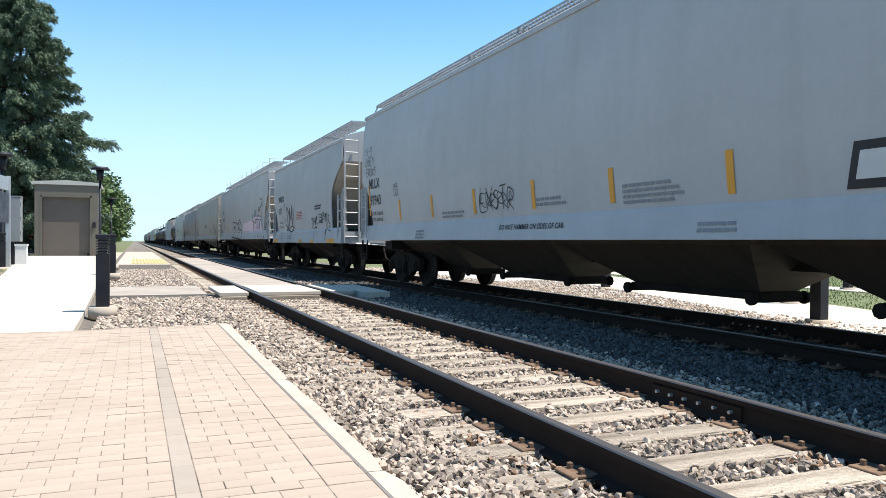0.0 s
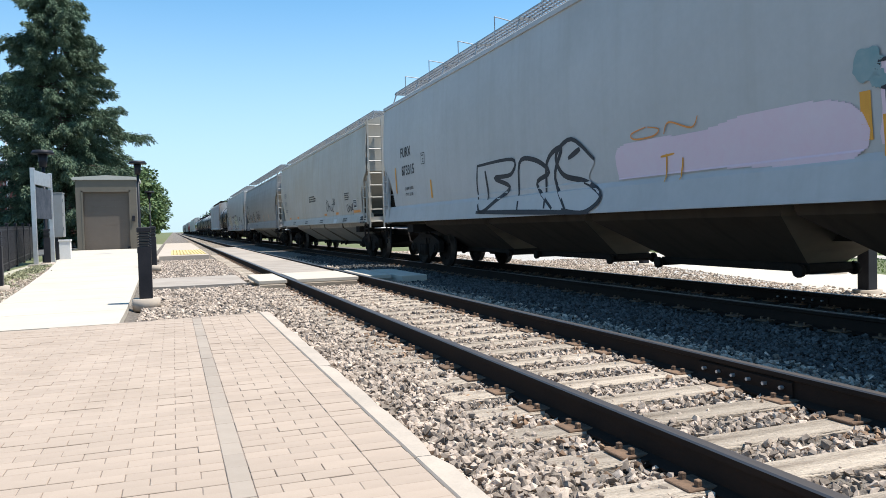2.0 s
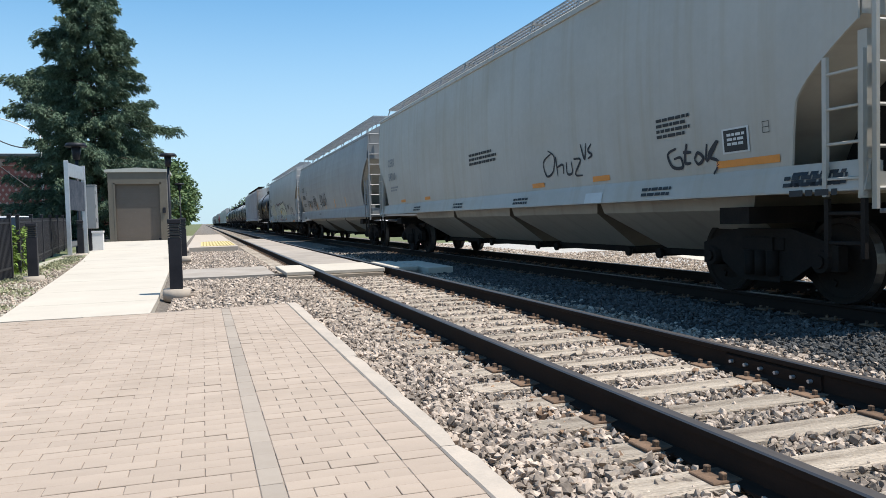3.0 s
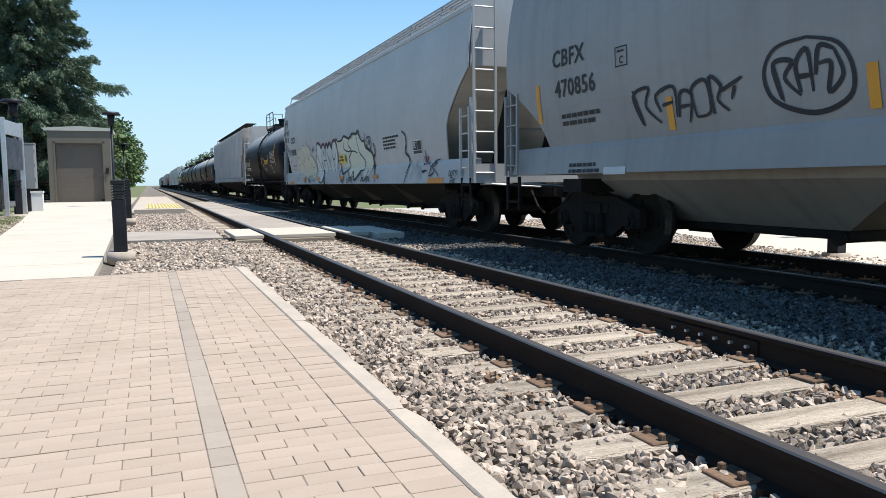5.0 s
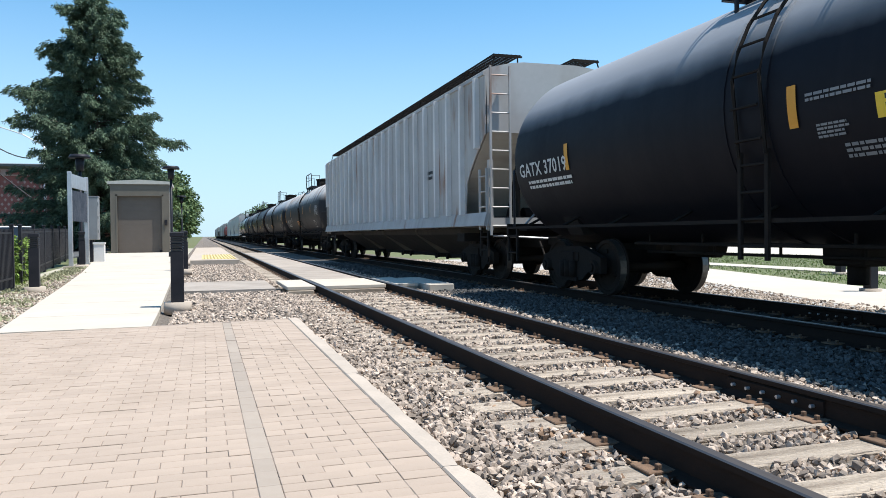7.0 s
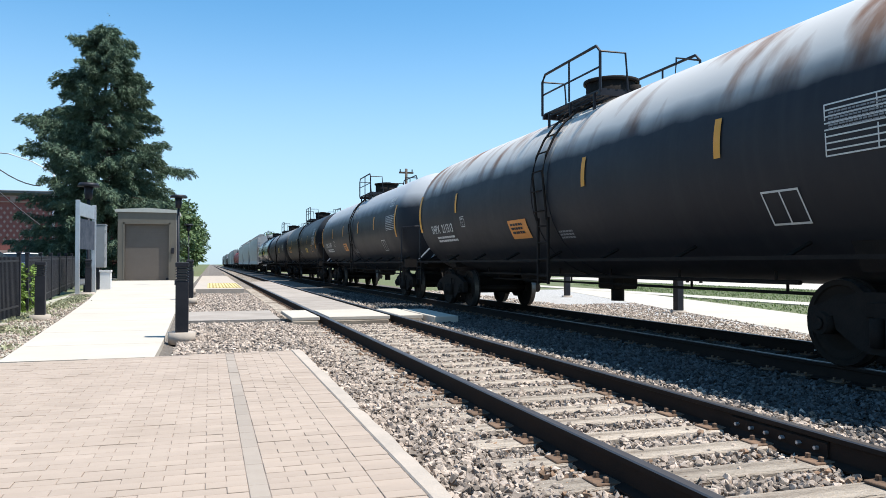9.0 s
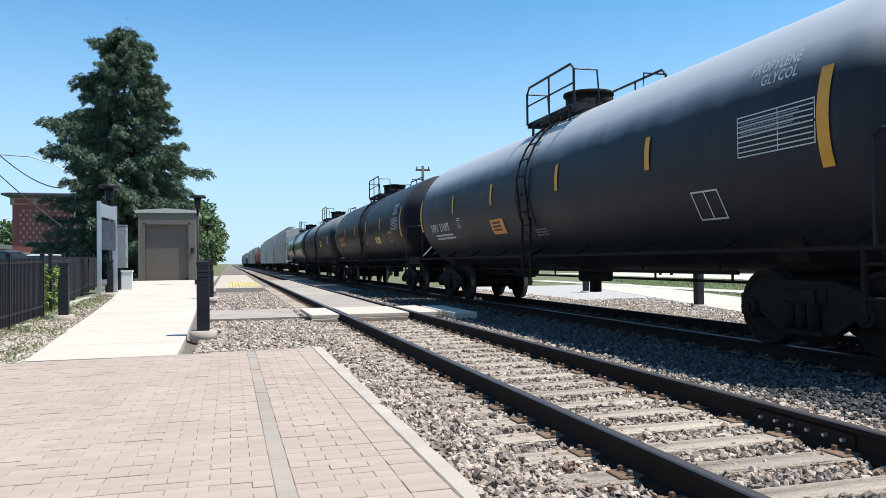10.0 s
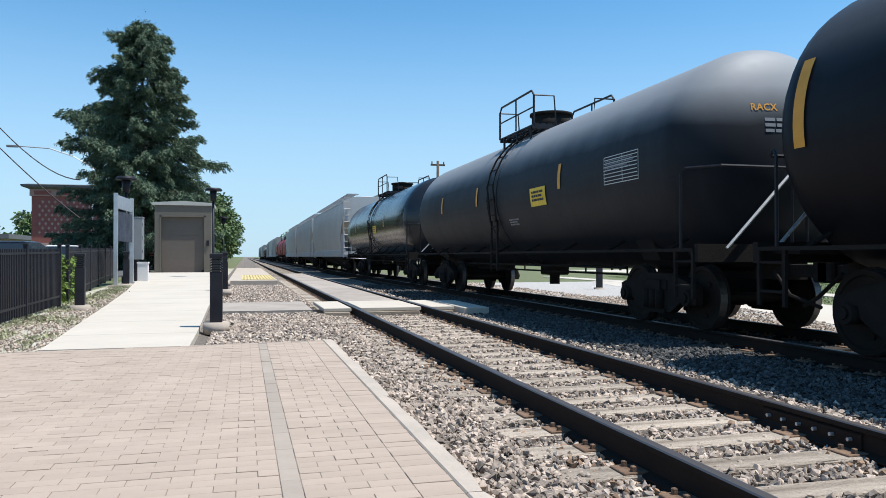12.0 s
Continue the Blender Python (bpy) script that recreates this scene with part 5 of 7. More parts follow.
spray(car, sketch("0,.61 .15,.3 .29,.04 .39,.14 .26,.96 .51,.65 .5,.22 .6,.92 .69,.42 .85,1 .81,.28 .94,.54 .98,.88 1,.1|.15,.3 .62,0 .97,.07 .81,.21 .51,.11"), -3.30, 1.41, 1.84, 1.0, 0.06, side, SPRAY)
spray(car, sketch("0,.88 .23,.91 .16,.52 .07,.43|.3,.47 .36,.94 .47,.68 .58,.97 .56,.59 .67,.84 .78,1 .76,.67 1,.62|.26,.43 .73,.47 .48,.43 .46,0"), 1.59, 1.18, 1.14, 0.69, 0.042, side, SPRAY)
spray(car, sketch("0,.92 .08,1 .15,.92 .05,.84 .02,.73 .19,.78|.21,.96 .25,.83 .37,.95 .32,.72 .23,.67|.41,.82 .46,.92 .53,.84 .44,.72 .56,.71|.76,.88 .65,.81 .68,.66 .83,.56 .72,.46 .78,.36 1,.36|.42,.62 .37,.41 .49,.41 .57,.56 .48,.67|.37,.41 .35,.26 .43,.31 .39,0"), 3.32, 1.02, 1.15, 0.96, 0.042, side, SPRAY)
patch(car, "stencil_panel", 2.78, 3.27, 1.63, 1.93, side, BLACK_MARK)
bars(car, 2.85, 1.87, 0.35, 4, 0.03, on_side(SKIN[0], out=0.012), WHITE_MARK)
bars(car, 2.2, 2.18, 1.05, 2, 0.05, side, BLACK_MARK)
bars(car, -0.92, 2.08, 1.1, 5, 0.035, side, plain("faded red lettering", (0.45, 0.16, 0.14)))
for u in (-5.63, 4.09):
    patch(car, "sill_patch", u, u + 0.95, 0.985, 1.12, side, YELLOW_MARK, "yellow reflective patch")
patch(car, "sill_patch", 1.75, 2.15, 0.99, 1.10, side, YELLOW_MARK)
patch(car, "sill_patch", -0.3, 0.2, 0.99, 1.10, side, YELLOW_MARK)
bars(car, -2.6, 1.2, 0.9, 2, 0.05, side, GREY_MARK)
frame_mark(car, -4.0, 1.12, 0.3, 0.2, side, BLACK_MARK, 1, 0.5)

# long pale car with pink and outlined sprayed letters
car, side = run(hopper("long pale grey covered hopper with pink and outlined sprayed letters", 20.4, 4.27, GREY_PAINT, 0.07, bays=4, roof_rise=0.26, reach=0.95, hoops=True, sill_low=1.13, sill_top=1.52, near=(1.35, 1.75, 3.2), bay_run=16.0, bay_shift=-0.2, bay_low=0.33), 34.8, 55.2)
lettering(car, "FURX", -8.44, 2.77, 0.25, side, BLACK_MARK)
lettering(car, "873315", -8.38, 2.31, 0.25, side, BLACK_MARK)
lettering(car, "LD LMT 220900", -8.2, 1.93, 0.075, side, BLACK_MARK)
lettering(car, "LT WT  65100", -8.2, 1.78, 0.075, side, BLACK_MARK)
plate_c(car, -6.75, 2.47, side)
reflectors(car, side, (-6.2, 5.4), 1.65, 2.07)
patch(car, "reflective_strip", -9.0, -8.9, 1.88, 2.55, side, YELLOW_MARK)
filled(car, "0,.1 0,.75 .2,.85 .45,.8 .7,.95 1,.8 1,0 .5,.1 0,.1", 1.6, 1.5, 3.7, 0.62, side, PINK_PAINT)
front = on_side(SKIN[0], out=0.016)
filled(car, "0,1 .93,.9 .95,.65 1,0 .5,.04 .03,.05 0,.5 0,1", 5.62, 1.5, 2.76, 0.8, on_side(SKIN[0], out=0.012), PINK_PAINT)
spray(car, sketch("0,1 .93,.9 .93,.69 .82,.7 .82,.49 .72,.48 .73,.71 .28,.75 .28,.54 0,.73 0,1|.03,.05 .02,.72|.34,.7 .39,.1|.41,.7 .53,.03|.53,.69 .6,.04|.61,.69 .64,.27 .72,.25 .69,.48|.72,.5 .74,.02|.95,.65 1,0"), 5.62, 1.5, 2.76, 0.8, 0.06, front, SPRAY)
filled(car, "0,.1 .02,.91 .37,.9 .56,.86 .76,.91 .83,1 .96,.7 .92,.45 1,.2 .91,0 .52,.05 0,.1", -3.36, 1.14, 4.56, 1.1, on_side(SKIN[0], out=0.012), WHITE_PAINT)
spray(car, sketch(".02,.91 .37,.9 .35,.67 .19,.65 .33,.47 .2,.27 .04,.1 0,.52 .02,.91|.41,.08 .43,.81 .56,.82 .66,.61 .56,.46 .69,.08|.63,.09 .65,.75 .76,.91 .7,.51 .79,.03|.96,.68 .83,1 .72,.83 .76,.54 .9,.41 1,.2 .91,.01 .76,.06|0,.1 .52,.05 .94,0|.1,.8 .12,.3|.88,.85 .8,.75"), -3.36, 1.14, 4.56, 1.1, 0.085, front, SPRAY)
spray(car, sketch("0,1 .5,.8 .92,.9|.47,.79 .44,.37 .29,0 .18,.23 .23,.55|.55,.63 .61,.21 .64,.52 .72,.1 .98,.16 1,.45 .87,.63"), 7.76, 2.64, 1.17, 0.48, 0.05, side, SPRAY)
patch(car, "reflective_strip", 5.62, 5.75, 1.5, 1.85, on_side(SKIN[0], out=0.014), YELLOW_MARK)
patch(car, "reflective_strip", 8.22, 8.36, 2.15, 2.5, side, YELLOW_MARK)
patch(car, "reflective_strip", 8.32, 8.44, 1.5, 1.75, side, YELLOW_MARK)
for u, v, size in ((5.5, 2.28, 0.3), (8.28, 2.05, 0.32), (8.34, 1.82, 0.28)):
    blob(car, u, v, size, size, front, TEAL_PAINT, int(u * 10))
frame_mark(car, 7.74, 1.14, 0.22, 0.22, side, BLACK_MARK, 1)
for k in range(8):
    blob(car, 5.6 + 0.42 * (k % 4) + 0.1 * k, 2.15 + 0.13 * (k % 3), 0.16, 0.16, front, TEAL_PAINT, 40 + k)
blob(car, 6.4, 2.44, 0.7, 0.28, front, TEAL_PAINT, 60)
spray(car, handstyle("ON", 66), 1.9, 2.05, 1.4, 0.14, 0.022, front, ORANGE_MARK)
spray(car, handstyle("TI", 67), 2.5, 1.5, 0.6, 0.3, 0.028, front, YELLOW_MARK)
bars(car, 7.3, 2.62, 0.9, 3, 0.045, side, BLACK_MARK)
bars(car, 9.0, 1.2, 0.3, 1, 0.07, side, BLACK_MARK)
patch(car, "sill_patch", 7.1, 7.36, 1.23, 1.30, side, BLACK_MARK)
spray(car, sketch("0,.2 .4,.9 1,.8"), 6.2, 1.2, 0.3, 0.06, 0.04, side, SPRAY)

# weathered tan-grey car
car, side = run(hopper("weathered warm grey covered hopper with small tags", 19.25, 4.2, TAN_PAINT, 0.08, bays=4, roof_rise=0.28, reach=0.95, sill_low=1.17, sill_top=1.43, near=(0.98, 2.05, 2.75), bay_run=14.4, bay_shift=-0.6, bay_low=0.37, bay_paint=SLOPE_PAINT, walk_rise=0.1), 57.15, 76.4)
lettering(car, "CEFX", -8.3, 2.62, 0.24, side, GREY_MARK)
lettering(car, "54310", -8.3, 2.2, 0.24, side, GREY_MARK)
bars(car, -8.1, 1.95, 0.9, 2, 0.05, side, GREY_MARK)
bars(car, -0.8, 2.32, 1.75, 3, 0.055, side, BLACK_MARK)
spray(car, [[(0.18, 0.9), (0.0, 0.7), (0.05, 0.3), (0.2, 0.4), (0.25, 0.8), (0.12, 1.0)], [(0.28, 0.8), (0.3, 0.25)], [(0.3, 0.5), (0.42, 0.55), (0.42, 0.3)], [(0.5, 0.6), (0.5, 0.3), (0.6, 0.3), (0.6, 0.6)], [(0.65, 0.65), (0.78, 0.6), (0.66, 0.25), (0.8, 0.2)], [(0.8, 1.0), (0.86, 0.6), (0.9, 1.0)], [(1.0, 0.95), (0.93, 0.8), (1.0, 0.68), (0.92, 0.6)]], 2.94, 1.5, 1.7, 0.6, 0.04, side, SPRAY)
spray(car, sketch(".2,.9 .02,.75 .1,.35 .3,.3 .28,.6 .14,.58|.42,1 .36,.45 .48,.4|.34,.75 .5,.72|.55,.5 .62,.68 .72,.5 .62,.34 .55,.5|.8,.9 .78,.4 1,.95 .82,.55 .98,.35 .9,0"), 6.55, 1.44, 1.0, 0.40, 0.045, side, SPRAY)
patch(car, "stencil_border", 7.63, 8.07, 1.65, 1.93, side, WHITE_MARK)
patch(car, "stencil_panel", 7.66, 8.04, 1.67, 1.91, on_side(SKIN[0], out=0.011), BLACK_MARK)
bars(car, 7.72, 1.84, 0.3, 3, 0.03, on_side(SKIN[0], out=0.015), WHITE_MARK)
frame_mark(car, 8.28, 1.82, 0.1, 0.12, side, BLACK_MARK, 1)
bars(car, 6.36, 2.16, 0.75, 4, 0.04, side, BLACK_MARK)
patch(car, "sill_patch", 7.5, 8.5, 1.5, 1.58, side, ORANGE_MARK, "faded orange patch")
for u in (2.4, 4.6, -4.5, -7.0):
    patch(car, "sill_patch", u, u + 0.5, 1.5, 1.58, side, ORANGE_MARK, "faded orange patch")
patch(car, "sill_patch", 4.44, 4.96, 1.18, 1.33, side, WHITE_MARK)
for u in (-5.5, -2.0, 1.6, 6.0, 8.6):
    bars(car, u, 1.3, 0.8, 2, 0.04, side, BLACK_MARK)
bars(car, 8.7, 1.34, 0.7, 3, 0.06, side, BLACK_MARK)

# darker car with two round tags
car, side = run(hopper("dull grey covered hopper with two black tags and a deep sill", 19.76, 4.1, DARK_PAINT, 0.16, bays=3, roof_rise=0.36, reach=0.75, sill_low=1.12, sill_top=1.52, far=(1.3, 1.75, 2.6), bay_run=16.8, bay_low=0.24, bay_paint=SLOPE_PAINT, walk_rise=0.24), 78.3, 98.06)
lettering(car, "CBFX", -8.25, 2.66, 0.25, side, BLACK_MARK)
lettering(car, "470856", -8.2, 2.23, 0.25, side, BLACK_MARK)
bars(car, -8.08, 1.92, 1.0, 2, 0.06, side, BLACK_MARK)
plate_c(car, -6.65, 2.45, side, 0.26, 0.25)
spray(car, sketch("0,1 .09,.05 0,.85 .17,1 .13,.53 .27,.07|.28,.34 .24,.77 .42,.91 .43,.16|.45,.16 .48,.75 .58,.64 .54,0|.61,.11 .58,.77 .71,.92 .73,.21 .61,.11|.76,.13 .74,.97 .83,.74 .8,.44 .88,.16|.83,.62 1,.86|.94,.7 .91,.4|.3,.5 .4,.55|.46,.4 .56,.42"), -6.32, 1.66, 1.85, 0.46, 0.044, on_side(SKIN[0], out=0.014), SPRAY)
spray(car, sketch(".53,1 .16,.94 0,.62 .11,.22 .56,0 .94,.15 1,.5 .86,.85 .53,1|.12,.76 .21,.21 .12,.72 .35,.72 .25,.51 .43,.25|.43,.29 .39,.67 .53,.84 .57,.28|.61,.49 .66,.85 .82,.78|.65,.63 .78,.61 .74,.25 .9,.45 .82,.78|.4,.5 .56,.5"), -4.18, 1.62, 1.0, 0.68, 0.05, side, SPRAY)
spray(car, sketch("0,.81 .02,.44 .17,0 .03,.65 .06,.96 .16,.88 .13,.54 .26,.04|.26,.35 .37,.44 .31,.86 .24,.77 .34,.05 .29,.54|.37,.94 .42,.74 .42,.18 .49,.13 .5,.45 .56,.64|.53,.69 .5,.25 .57,.07 .64,.26 .56,.42|.65,.97 .6,.65 .66,.31 .75,.15 .76,.51|.74,.28 .72,.78 .8,1 .86,.9 .86,.64 .76,.54 .88,.1|.94,.79 .97,.3 1,.11|.9,.47 1,.56"), -1.73, 1.68, 1.95, 0.62, 0.05, on_side(SKIN[0], out=0.014), SPRAY)
patch(car, "stencil_panel", -1.95, -1.70, 1.69, 1.78, side, WHITE_MARK)
bars(car, -1.98, 1.82, 0.3, 1, 0.03, side, BLACK_MARK)
bars(car, -2.47, 1.36, 0.67, 2, 0.025, side, BLACK_MARK)
reflectors(car, side, (-5.7, -3.05, -0.4, 2.3, 5.0), 1.6, 1.98)
patch(car, "reflective_strip", -8.77, -8.66, 1.9, 2.47, side, YELLOW_MARK)
bars(car, -7.9, 1.22, 0.9, 2, 0.05, side, BLACK_MARK)
patch(car, "sill_patch", -7.0, -6.5, 1.1, 1.2, side, WHITE_MARK)

# rounded pale car with the big cream letters
car, side = run(hopper("rounded pale grey covered hopper with large cream outlined letters", 20.6, 4.3, WHITE_PAINT, 0.12, bays=4, roof_rise=0.34, reach=0.5, sill_low=1.0, sill_top=1.46, far=(1.2, 1.95, 3.0), bay_run=15.6, bay_shift=0.15, bay_low=0.34, walk_rise=0.06), 99.5, 120.1)
lettering(car, "CPCX", -8.5, 2.66, 0.25, side, BLACK_MARK)
lettering(car, "805086", -8.5, 2.18, 0.25, side, BLACK_MARK)
lettering(car, "LD LMT 220200", -8.4, 1.72, 0.075, side, BLACK_MARK)
lettering(car, "LT WT  65800", -8.4, 1.56, 0.075, side, BLACK_MARK)
for k, (words, uu, vv, wide, tall, fall) in enumerate((("GROUND", -10.0, 3.52, 0.8, 0.2, 0.0), ("LOSE MY", -10.0, 3.3, 0.75, 0.2, 0.0), ("WATER TECHNICE", -10.05, 3.06, 1.25, 0.17, 0.0), ("CANNOT BE", -10.0, 2.80, 1.1, 0.2, 0.06), ("BEATEN", -9.8, 2.62, 0.95, 0.24, 0.5))):
    spray(car, [[(x, y - fall / tall * x) for x, y in stroke] for stroke in handstyle(words, 60 + k)], uu, vv, wide, tall, 0.03, side, SPRAY)
spray(car, [[(0.3, 1.0), (0.1, 0.1)], [(0.0, -0.3), (0.3, -0.7)], [(0.3, -0.3), (0.0, -0.7)]], -8.78, 2.1, 0.3, 0.35, 0.03, side, SPRAY)
front = on_side(SKIN[0], out=0.02)
fill = on_side(SKIN[0], out=0.012)
filled(car, ".05,.7 .06,.94 .12,1 .22,.94 .27,.85 .38,.93 .44,.8 .51,.92 .57,.85 .66,.91 .71,.8 .81,.97 .92,.83 .9,.5 .84,.3 .55,.28 .32,.26 .29,.12 .21,.01 .11,.05 .01,.3 0,.5 .05,.7", -3.65, 1.03, 3.54, 1.38, fill, CHALK_PAINT)
JEM = ".05,.76 .06,.94 .12,1 .22,.94 .27,.85 .32,.92 .38,.93 .43,.85 .44,.8 .47,.9 .51,.92 .55,.84 .57,.85 .61,.93 .66,.91 .71,.8 .73,.9 .81,.97 .87,.95 .92,.83 .92,.65 .9,.5"
spray(car, sketch(JEM), -3.65, 1.075, 3.56, 1.38, 0.08, on_side(SKIN[0], out=0.016), MAROON)
spray(car, sketch(JEM + "|.06,.73 .01,.68 0,.45 .04,.18 .11,.05 .21,.01 .29,.12 .32,.26 .25,.48 .26,.79"), -3.65, 1.03, 3.54, 1.38, 0.055, front, SPRAY)
spray(car, sketch(".07,.72 .1,.62 .22,.3|.44,.79 .44,.57 .5,.29|.34,.81 .38,.68|.38,.8 .34,.66|.38,.38 .33,.49 .35,.56 .45,.54|.51,.75 .53,.65 .58,.49 .63,.71|.58,.49 .6,.29|.71,.8 .71,.65 .74,.56 .79,.57 .85,.7|.72,.62 .76,.29|.92,.65 .9,.52 .84,.32"), -3.65, 1.03, 3.54, 1.38, 0.036, front, SPRAY)
spray(car, sketch(".5,1 .75,1 1,.6 .8,.35 .85,0|0,.12 .05,.0"), -0.7, 1.17, 0.6, 0.55, 0.07, front, MAROON)
spray(car, sketch("0,1 .6,.1 1,0 .3,.05"), -2.55, 1.03, 0.25, 0.24, 0.11, front, SPRAY)
filled(car, "0,.73 .01,.94 .19,.89 .26,.96 .4,.89 .59,.95 .67,.89 .78,.79 .8,.66 .93,.54 .92,.24 .77,.07 .65,.23 .5,.06 .37,.12 .31,.27 .1,.34 .2,.5 0,.73", -0.49, 1.08, 4.29, 1.4, fill, CREAM_PAINT)
spray(car, sketch("0,.73 .01,.94 .08,.88 .19,.89 .26,.96 .4,.89 .48,.97 .59,.95 .64,1 .67,.89 .72,.8 .78,.79 .81,.92|.78,.79 .8,.66 .93,.54 .95,.38 .92,.24|.99,.72 1,.52 .95,.44 .98,.22 .99,0|.09,.34 .16,.18 .31,.27|.45,.23 .5,.04 .65,.23"), -0.49, 1.05, 4.29, 1.45, 0.07, front, SPRAY)
spray(car, sketch(".26,.85 .23,.71 .32,.64 .44,.63 .53,.61 .6,.57|.4,.9 .36,.77 .44,.63 .34,.49 .37,.36 .31,.24 .37,.09 .45,.23|.59,.94 .62,.7 .65,.56 .75,.41 .73,.24 .65,.21 .71,.03 .77,.07 .84,.23|.89,.85 .84,.81 .83,.69 .88,.6 .94,.68 .93,.8 .89,.85|.86,.68 .89,.79 .9,.69 .91,.77"), -0.49, 1.05, 4.29, 1.45, 0.045, front, SPRAY)
filled(car, ".09,.60 .10,.73 .14,.79 .18,.75 .24,.74 .34,.76 .39,.82 .47,.82 .53,.78 .55,.87 .58,.88 .63,.79 .68,.75 .72,.76 .74,.76 .74,.70 .78,.64 .75,.58 .84,.55 .91,.47 .95,.40 .96,.30 .96,.23 .92,.11 .82,.08 .76,.19 .71,.12 .66,.18 .54,.09 .47,.17 .40,.12 .32,.22 .09,.28 .05,.37 .05,.52 .09,.60", -7.4, 1.0, 3.7, 1.8, fill, CREAM_FAINT)
spray(car, sketch(".09,.59 .10,.73 .14,.79 .18,.71 .19,.59|.05,.48 .09,.57 .16,.59 .21,.54 .25,.47 .35,.40 .39,.35 .39,.30|.05,.48 .04,.37 .08,.30 .09,.23 .14,.18|.21,.69 .22,.74 .25,.63|.35,.66 .39,.67 .34,.72 .36,.78 .41,.82 .48,.81 .53,.78 .56,.70 .58,.60 .61,.61|.53,.78 .55,.87 .58,.88 .63,.79 .68,.75 .71,.75|.77,.82 .74,.76 .74,.70 .78,.64 .75,.58 .84,.55 .91,.47 .95,.40 .96,.29|.35,.62 .41,.62 .44,.57 .43,.52 .48,.56 .53,.54 .56,.47|.62,.61 .65,.51 .66,.59 .61,.53|.61,.52 .69,.48 .73,.39 .74,.30|.33,.42 .35,.50 .40,.53 .43,.49 .39,.48 .34,.41"), -7.4, 1.0, 3.7, 1.8, 0.014, front, SPRAY)
spray(car, sketch(".32,.23 .37,.11 .46,.18|.48,.22 .54,.09 .63,.16|.66,.22 .71,.12 .77,.19 .82,.07 .90,.21|.11,.44 .18,.44|.15,.43 .15,.37|.81,.34 .89,.35|.84,.34 .86,.27"), -7.4, 1.0, 3.7, 1.8, 0.018, front, SPRAY)
spray(car, sketch(".84,.70 .85,.71 .87,.67 .85,.66 .84,.69|.87,.68 .86,.63|.87,.71 .89,.72 .90,.68 .88,.68 .87,.71|.90,.70 .89,.64|.90,.73 .93,.76 .90,.66|.90,.70 .92,.71"), -7.4, 1.0, 3.7, 1.8, 0.028, front, SPRAY)
spray(car, sketch("-.06,.07 -.01,.16 .03,.07 .08,.15 .11,.13 .14,.06|.60,.05 .63,.11 .61,.08 .66,.06|.66,.10 .67,.06 .69,.09 .70,.05|.71,.10 .74,.06 .71,.08|.77,.06 .79,.06|.87,.05 .88,.11 .90,.05 .87,.09 .90,.09|.33,.10 .35,.06 .37,.10|.39,.10 .40,.06 .42,.11"), -7.4, 1.0, 3.7, 1.8, 0.018, front, SPRAY)
spray(car, sketch("0,1 .6,.91 .66,.74 .32,.59 .81,.5 1,.36 .63,.19 .28,0"), 6.19, 1.02, 0.39, 1.21, 0.06, front, SPRAY)
spray(car, sketch("0,.09 .09,.58 .47,.18 .52,1 .62,.11 .98,.56 1,.14 .47,0 0,.09"), 7.53, 1.41, 0.30, 0.32, 0.03, front, MAROON)
spray(car, sketch(".4,.9 .55,.5 .45,.04 .7,.26 .62,.75 .83,.83 .71,.5 .99,0|.48,.16 .58,.64 .77,.96 1,1|0,.35 .32,.38|.04,.22 .21,.43"), 7.45, 1.15, 1.1, 0.34, 0.035, front, SPRAY)
spray(car, sketch("0,0 .1,1|.2,0 .3,.9|.5,.2 .6,1 .7,.1|.8,0 .9,.7 1,.1"), 6.7, 1.1, 0.7, 0.42, 0.022, front, GREY_MARK)
spray(car, handstyle("DOTS", 99), 9.1, 1.14, 0.45, 0.12, 0.022, front, SPRAY)
spray(car, handstyle("RK", 97), 9.2, 0.99, 0.3, 0.12, 0.022, front, SPRAY)
for k, (word, uu, wide, tall) in enumerate((("MEX", -0.1, 0.45, 0.13), ("YO", 0.62, 0.22, 0.15), ("BAKE", 0.9, 0.55, 0.14), ("VT", 2.3, 0.3, 0.12), ("HEN", 2.8, 0.45, 0.14), ("KR", -5.9, 0.22, 0.1), ("SAX", -5.2, 0.4, 0.1))):
    spray(car, handstyle(word, 100 + k), uu, 1.05, wide, tall, 0.03, front, SPRAY)
patch(car, "notice", -0.05, 0.68, 1.64, 1.88, on_side(SKIN[0], out=0.06), NOTICE_YELLOW, "yellow safety notice")
bars(car, 0.02, 1.8, 0.6, 2, 0.055, on_side(SKIN[0], out=0.066), BLACK_MARK)
patch(car, "stencil_border", 6.86, 7.47, 1.65, 1.98, side, WHITE_MARK)
patch(car, "stencil_panel", 6.89, 7.17, 1.75, 1.95, on_side(SKIN[0], out=0.012), BLACK_MARK)
patch(car, "stencil_panel", 7.19, 7.44, 1.75, 1.95, on_side(SKIN[0], out=0.012), BLACK_MARK)
patch(car, "stencil_panel", 6.89, 7.44, 1.67, 1.735, on_side(SKIN[0], out=0.012), BLACK_MARK)
bars(car, 6.92, 1.90, 0.2, 3, 0.03, on_side(SKIN[0], out=0.016), WHITE_MARK)
bars(car, 4.6, 2.12, 1.3, 4, 0.05, side, BLACK_MARK)
for u in (-9.1, 7.88):
    patch(car, "sill_patch", u, u + 0.93, 1.0, 1.12, side, ORANGE_MARK, "orange reflective patch")
